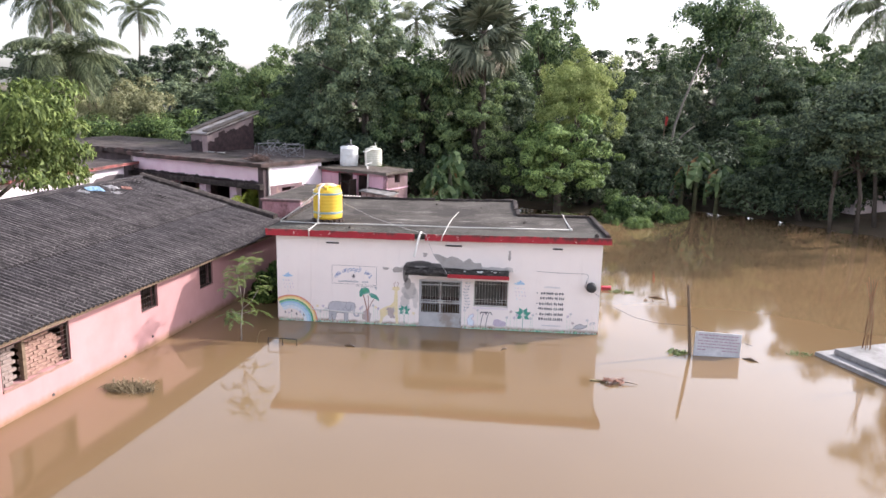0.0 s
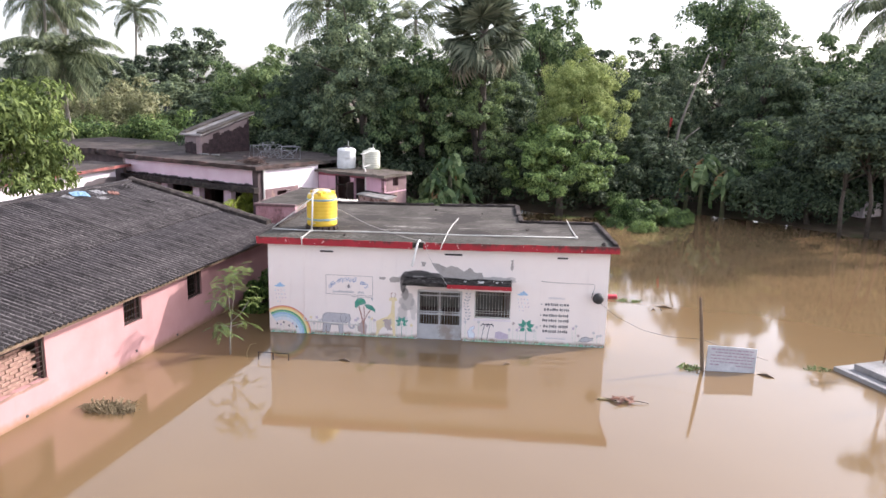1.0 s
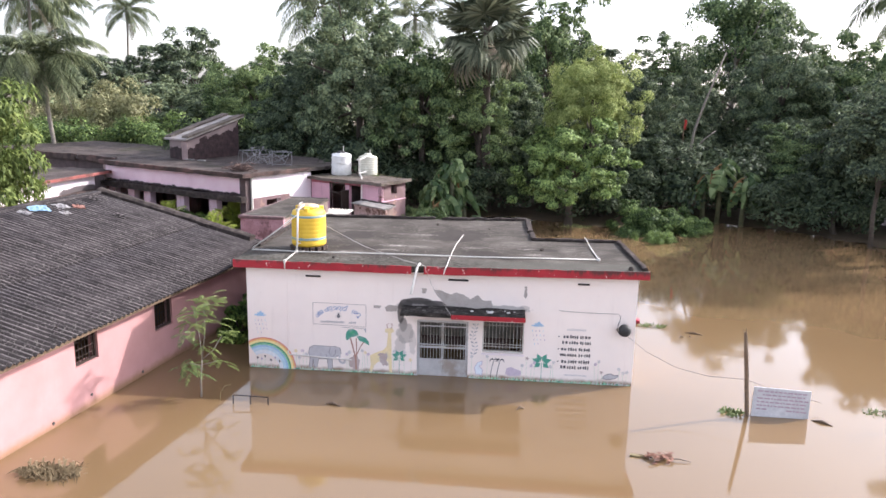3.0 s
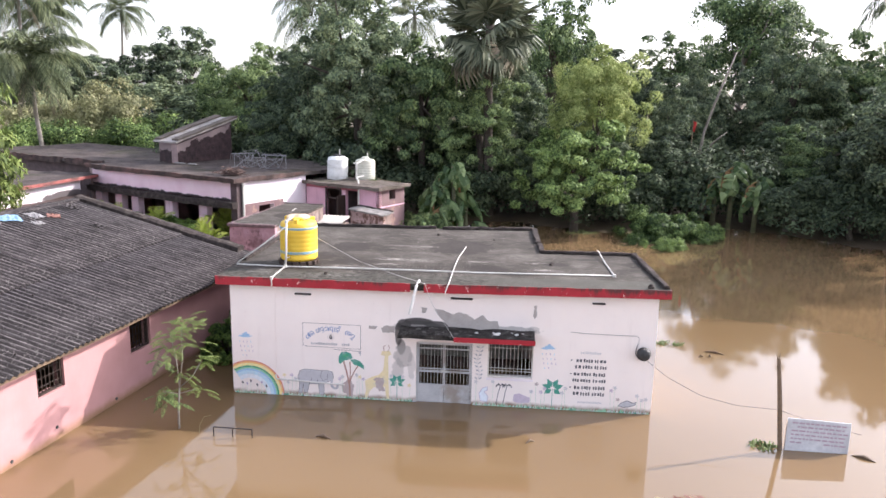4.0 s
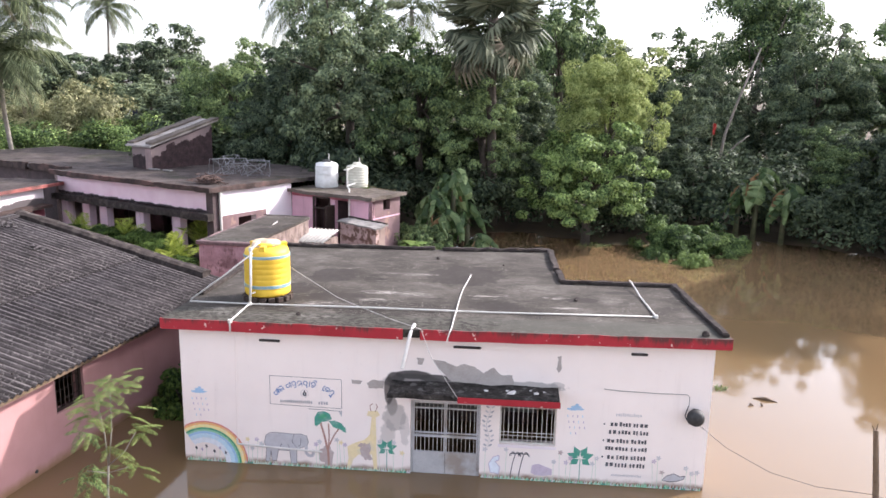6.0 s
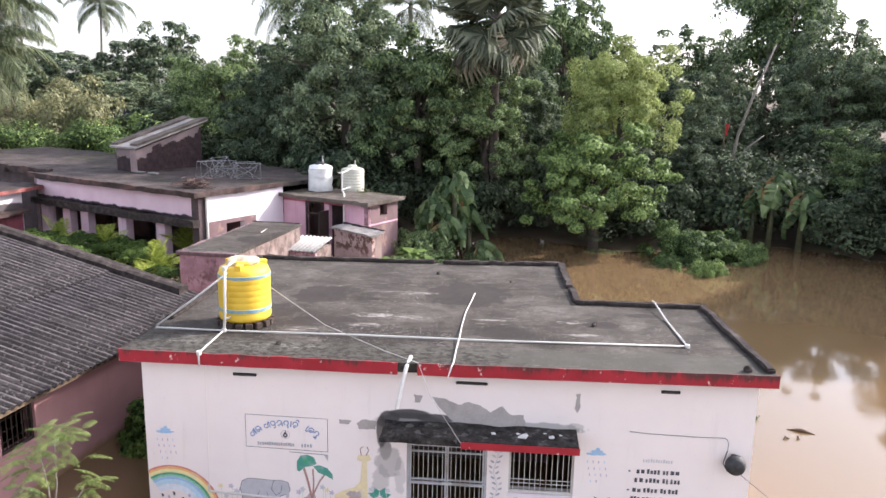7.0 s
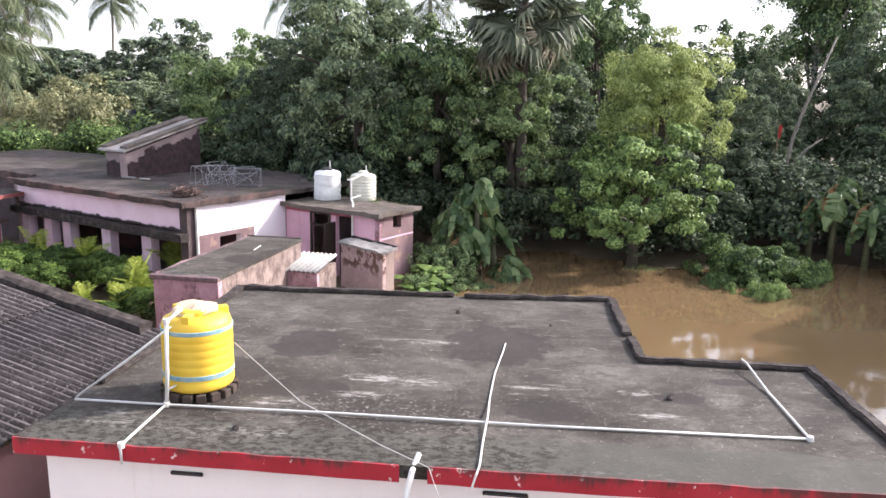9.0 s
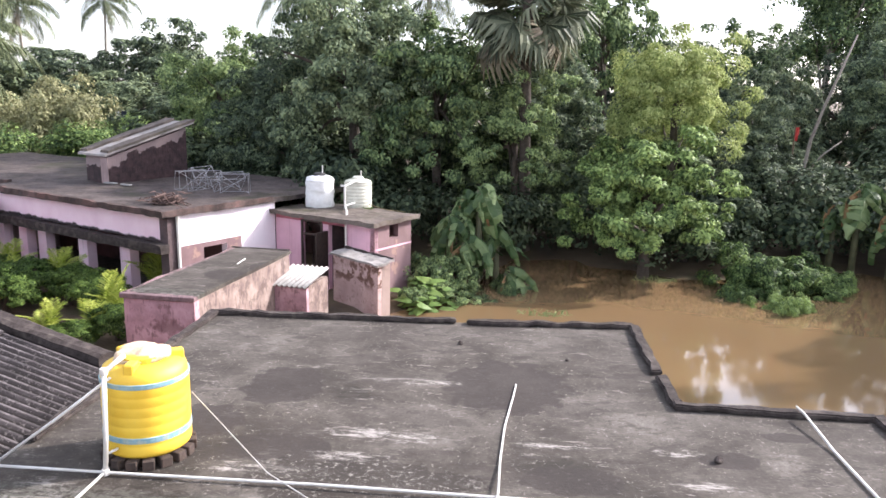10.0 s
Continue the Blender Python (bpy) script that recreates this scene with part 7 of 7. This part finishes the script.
# iron frame and post in the courtyard
fr2 = thing("iron_frame", "low dark iron frame sticking out of the flood", "frame", pose(0.39, -2.1, 0, 0, 0, 1.5))
for nm, pts in (("top_bar", [(0, 0, 0.19), (0.73, 0, 0.17)]), ("leg", [(0, 0, -0.6), (0, 0, 0.19)]), ("leg", [(0.36, 0, -0.6), (0.36, 0, 0.18)]), ("leg", [(0.73, 0, -0.6), (0.73, 0, 0.17)])):
    bm = bmesh.new()
    tube(bm, pts, 0.012, 6)
    part(nm, bm, M_DARKIRON, fr2)
pipe("bent_reed", "bent yellow reed standing in the flood", [(0.05, -2.0, -0.3), (0.08, -2.0, 0.15), (0.16, -1.98, 0.32), (0.3, -1.97, 0.36)], 0.006, M_STRAW, "reed")

post = thing("wooden_post", "rough leaning wooden post in the flood", "post", pose(10.94, -1.3, 0))
bm = bmesh.new()
tube(bm, [(0.03, -0.02, -0.8), (0, 0, 0), (-0.07, 0.06, 0.9), (-0.16, 0.1, 1.75)], [0.05, 0.045, 0.045, 0.035], 8)
ragged(bm, 0.015, 5)
part("shaft", bm, M_WOOD, post)
bm = bmesh.new()
tube(bm, [(-0.16, 0.1, 1.74), (-0.15, 0.09, 1.86)], [0.012, 0.003], 5)
tube(bm, [(-0.17, 0.11, 1.72), (-0.22, 0.11, 1.82)], [0.012, 0.003], 5)
part("splinter", bm, M_WOOD, post)

board = thing("notice_board", "weathered white notice board leaning in the flood", "notice board", pose(11.02, -1.3, 0, -4, 2, -1.5))
bm = box(0, 1.12, -0.012, 0.012, -0.45, 0.62, 0.004)
part("panel", bm, plain("weathered_white_board", (0.42, 0.42, 0.44), (0.6, 0.59, 0.6), 3, 0.7, dirt=(0.36, 0.36, 0.38)), board)
mt = plain("faded_red_ink", (0.3, 0.21, 0.26), (0.42, 0.32, 0.36), 9, 0.8)
bm = bmesh.new()
for k in range(6):
    z = 0.53 - 0.075 * k
    x = 0.08 + (0.1 if k == 1 else 0)
    g = random.Random(k)
    while x < (1.02 if k < 4 else 0.98):
        w = g.uniform(0.03, 0.12)
        if not (k == 5 and 0.3 < x < 0.62):
            bm.faces.new([bm.verts.new(q) for q in ((x, -0.0145, z), (x + w, -0.0145, z), (x + w, -0.0145, z + 0.03), (x, -0.0145, z + 0.03))])
        x += w + 0.02
tagged(part("faded_script", bm, mt, board, "faded red lines of script"), kind="stuff")
bm = bmesh.new()
tube(bm, [(0.02, 0.03, -0.8), (0.02, 0.03, 0.5)], 0.02, 6)
tube(bm, [(1.08, 0.03, -0.8), (1.08, 0.03, 0.5)], 0.02, 6)
part("stakes", bm, M_WOOD, board)

# stepped cement platform with bare reinforcing rods
plat = thing("cement_platform", "stepped pale cement platform half under water", "platform", pose(14.12, -0.85, 0, 0, 0, -67))
M_ROD = plain("rusty_rod", (0.1, 0.05, 0.025), (0.2, 0.1, 0.05), 12, 0.7, 0.2)
M_SLAB = plain("pale_wet_cement", (0.19, 0.18, 0.172), (0.28, 0.268, 0.26), 2, 0.7, dirt=(0.11, 0.1, 0.09))
part("lower_step", box(0, 5.5, 0, 4.2, -0.8, 0.1, 0.012), M_SLAB, plat)
part("upper_step", box(0.28, 5.5, 0.32, 4.2, 0.103, 0.24, 0.012), M_SLAB, plat)
for cx, cy in ((0.5, 1.1), (2.1, 0.75)):
    for i in range(6):
        bm = bmesh.new()
        a = i * 1.05
        px, py = cx + 0.1 * math.cos(a), cy + 0.1 * math.sin(a)
        tube(bm, [(px, py, 0.2), (px * 0.6 + cx * 0.4, py * 0.6 + cy * 0.4, 1.1), (cx - 0.25 + 0.06 * i, cy + 0.1 * math.sin(a * 2), 1.9 + 0.08 * (i % 3))], 0.009, 5)
        part("steel_rod", bm, M_ROD, plat, "rusty reinforcing rod")

# ---- on the roofs behind ----
M_TANKW = plain("white_tank_plastic", (0.62, 0.62, 0.6), (0.76, 0.76, 0.74), 4, 0.5, dirt=(0.48, 0.47, 0.45))
M_TANKC = plain("cream_tank_plastic", (0.5, 0.49, 0.4), (0.64, 0.63, 0.54), 4, 0.5, dirt=(0.36, 0.35, 0.28))


def white_tank(x, y, mat, r, h, wrinkled, label):
    t = thing("white_water_tank", label, "water tank", pose(x, y, 2.465), "tanks on the toilet block")
    prof = [(r * 0.94, 0), (r, 0.03)]
    k = 0.06
    while k < h - 0.14:
        prof += [(r * 1.0, k), (r * 0.985, k + 0.03), (r * 1.01, k + 0.06), (r * 0.99, k + 0.09)] if wrinkled else [(r * 0.975, k), (r, k + 0.025), (r, k + 0.08), (r * 0.975, k + 0.1)]
        k += 0.11
    prof += [(r * 0.98, h - 0.08), (r * 0.9, h - 0.02), (r * 0.6, h + 0.02), (r * 0.42, h + 0.03)]
    bm = lathe(bmesh.new(), prof, 36)
    if wrinkled:
        ragged(bm, 0.045, 4.5)
        ragged(bm, 0.02, 13)
    part("body", bm, mat, t, smooth=True)
    part("lid", lathe(bmesh.new(), [(r * 0.4, h + 0.02), (r * 0.4, h + 0.08), (r * 0.3, h + 0.12)], 24), M_BLACK if wrinkled else mat, t)
    bm = bmesh.new()
    tube(bm, [(0.1, 0, h), (0.1, 0, h + 0.3 if not wrinkled else h + 0.36)], 0.02, 7)
    part("vent_pipe", bm, M_PVC, t)
    return t


white_tank(-1.93, 18.5, M_TANKW, 0.46, 1.0, True, "white plastic water tank wrapped in wrinkled sheet")
white_tank(-0.72, 18.75, M_TANKC, 0.45, 0.9, False, "cream ribbed plastic water tank")
tp = thing("tank_pipe", "white plastic pipe beside the roof tanks", "pipe")
for nm, pts in (("riser", [(-0.55, 16.36, 0.9), (-0.55, 16.36, 2.3), (-0.72, 17.2, 2.55), (-0.95, 17.9, 2.6), (-0.95, 17.9, 3.25)]), ("top_arm", [(-1.08, 17.9, 3.25), (-0.95, 17.9, 3.25), (-0.6, 18.4, 3.42)]), ("stub", [(-0.95, 17.9, 2.62), (-0.7, 18.2, 2.68)])):
    bm = bmesh.new()
    tube(bm, pts, 0.035, 8)
    part(nm, bm, M_PVC, tp)
bm = bmesh.new()
tube(bm, [(-0.3, 18.5, 2.6), (0.3, 18.2, 2.5), (1.0, 17.9, 2.49)], 0.012, 6)
part("yellow_hose", bm, M_STRAW, tp)
tuft("roof_weed", "small green weed growing on the slab", -0.25, 18.35, 0.15, 40, 0.2, M_GRASS, 15).location.z = 2.47


M_DESK = plain("dull_grey_steel", (0.17, 0.17, 0.18), (0.3, 0.3, 0.31), 5, 0.5, 0.3, 0.05, dirt=(0.13, 0.09, 0.07))


def bench_frame(m):
    """A bare bench frame of welded rods."""
    t = thing("metal_desk_frame", "bare grey metal desk frame thrown on the roof", "desk frame", m, "desk frames on the roof")
    for nm, pts in (("side_frame", [(0, 0, 0), (0, 0.5, 0), (0, 0.3, 0.62), (0, 0, 0.62), (0, 0, 0)]), ("side_frame", [(0.9, 0, 0), (0.9, 0.5, 0), (0.9, 0.3, 0.62), (0.9, 0, 0.62), (0.9, 0, 0)]), ("rail", [(0, 0.3, 0.62), (0.9, 0.3, 0.62)]), ("rail", [(0, 0, 0.62), (0.9, 0, 0.62)]), ("rail", [(0, 0.5, 0), (0.9, 0.5, 0)]), ("brace", [(0, 0, 0), (0.9, 0, 0.62)]), ("brace", [(0.9, 0, 0), (0, 0, 0.62)])):
        bm = bmesh.new()
        tube(bm, pts, 0.011, 5)
        part(nm, bm, M_DESK, t)
    return t


bf = bench_frame(SCH @ pose(-3.3, 3.0, 2.86, 0, 0, 75))
for x, y, rx, rz in ((-2.9, 3.2, 38, 60), (-2.5, 3.1, -28, 95), (-2.2, 3.5, 45, 70), (-1.8, 3.4, 0, 40)):
    copy_thing(bf, SCH @ pose(x, y, 2.86 if rx >= 0 else 3.1, rx, 0, rz))
bm = bmesh.new()
g = random.Random(2)
for i in range(110):
    p = Vector((g.gauss(0, 0.32), g.gauss(0, 0.24), 0.03 + abs(g.gauss(0, 0.11))))
    d = Vector((g.gauss(0, 1), g.gauss(0, 1), g.gauss(0, 0.3))).normalized() * g.uniform(0.1, 0.3)
    tube(bm, [p - d, p + d], [0.012, 0.02], 5)
ob = part("brushwood_heap", bm, plain("dark_brushwood", (0.05, 0.03, 0.028), (0.12, 0.075, 0.06), 12, 0.9))
ob.matrix_basis = SCH @ pose(-1.2, 0.9, 2.86, 0, 0, 10)
tagged(ob, "heap of brown brushwood on the roof corner", "brushwood", kind="stuff")
for x, y, w, tn in ((-6.5, 2.6, 0.55, 8), (-5.7, 2.65, 0.5, 0)):
    ob = part("loose_slab", box(-w / 2, w / 2, -0.07, 0.07, 0, 0.05, 0.008), M_SLAB)
    ob.matrix_basis = SCH @ pose(x, y, 2.87, 0, 0, tn)
    tagged(ob, "pale loose stone slab on the dark roof", "slab", "loose slabs")
ob = part("roof_stick", box(-0.3, 0.3, -0.011, 0.011, 0, 0.02), M_PVC)
ob.matrix_basis = pose(-2.05, 11.9, 2.075, 0, 0, 93)
tagged(ob, "pale stick lying on the outhouse roof", "stick")

# rags and tile pieces near the hall's ridge
M_TARP = plain("faded_blue_sheet", (0.1, 0.2, 0.3), (0.2, 0.32, 0.42), 6, 0.6, bump=0.4)
M_RAG = plain("grey_rag", (0.13, 0.125, 0.125), (0.26, 0.25, 0.25), 8, 0.9, bump=0.4)
M_TILE = plain("broken_clay_tile", (0.16, 0.07, 0.055), (0.26, 0.13, 0.1), 8, 0.9)
for i, (s, ac, w, d, mt, label) in enumerate(((2.2, 5.1, 0.55, 0.3, M_TARP, "crumpled faded blue plastic sheet on the roof"), (2.9, 4.95, 0.35, 0.25, M_RAG, "crumpled grey rag on the roof"), (1.6, 5.0, 0.25, 0.2, M_RAG, "crumpled pale rag on the roof"), (3.3, 4.7, 0.28, 0.2, M_TILE, "broken clay tile on the roof"), (2.5, 4.5, 0.22, 0.16, M_RAG, "scrap of pale sheet on the roof"), (3.6, 3.6, 0.4, 0.18, M_SHEET, "broken piece of cement sheet"), (4.4, 5.0, 0.4, 0.25, M_SHEET, "broken piece of cement sheet"))):
    bm = bmesh.new()
    bmesh.ops.create_grid(bm, x_segments=9, y_segments=7, size=0.5)
    for v in bm.verts:
        v.co = Vector((v.co.x * w, v.co.y * d * 1.6, 0.05 + 0.05 * noise.noise(v.co * 6 + Vector((i, 0, 0)))))
    bmesh.ops.solidify(bm, geom=bm.faces[:], thickness=0.012)
    ob = part("roof_scrap", bm, mt)
    ob.matrix_basis = HALL @ Matrix.Translation((-ac, s, roof_z(ac) + 0.03)) @ Matrix.Rotation(tilt, 4, "Y") @ pose(0, 0, 0, 0, 0, 60 + i * 25)
    tagged(ob, label, "roof scrap")

# pale house glimpsed behind the trees by the water
house = thing("distant_house", "pale small house half hidden behind trees", "house", pose(27.5, 24.5, 0.1, 0, 0, 35))
part("wall", pierced(-3, 3, 0, 2.6, 0, 0.2, [(-2.2, -1.4, 0.9, 1.9), (0.6, 1.5, 0, 2.0)]), M_PALE, house)
part("wall", box(-3.0, -2.8, 0.203, 4, 0, 2.6), M_PALE, house)
part("wall", box(2.8, 3.0, 0.203, 4, 0, 2.6), M_PALE, house)
part("rear_wall", box(-2.797, 2.797, 3.8, 4, 0, 2.6), M_DARKWALL, house)
part("roof", worn_slab(-3.4, 3.4, -0.5, 4.3, 2.603, 2.74, 12.0), M_OLDROOF, house)

line = thing("clothesline", "washing line with pale and dark cloths between posts", "clothesline", pose(-25.2, 47.0, 0))
for x in (-1.6, 1.6):
    bm = bmesh.new()
    tube(bm, [(x, 0, 0.3), (x, 0, 4.7)], 0.04, 6)
    part("post", bm, M_WOOD, line)
bm = bmesh.new()
tube(bm, [(-1.6, 0, 4.62), (0, 0, 4.55), (1.6, 0, 4.62)], 0.012, 5)
part("cord", bm, M_BLACK, line)
for x, w, h, c in ((-1.1, 0.45, 0.8, (0.3, 0.28, 0.2)), (0.35, 0.4, 0.75, (0.7, 0.7, 0.7)), (0.85, 0.45, 0.9, (0.05, 0.06, 0.1))):
    bm = bmesh.new()
    bmesh.ops.create_grid(bm, x_segments=6, y_segments=6, size=0.5)
    for v in bm.verts:
        v.co = Vector((x + v.co.x * w, 0.04 * math.sin(v.co.x * 11), 4.56 - (v.co.y + 0.5) * h))
    part("cloth", bm, plain("hung_cloth", c, tuple(k * 1.1 for k in c), 5, 0.9), line)
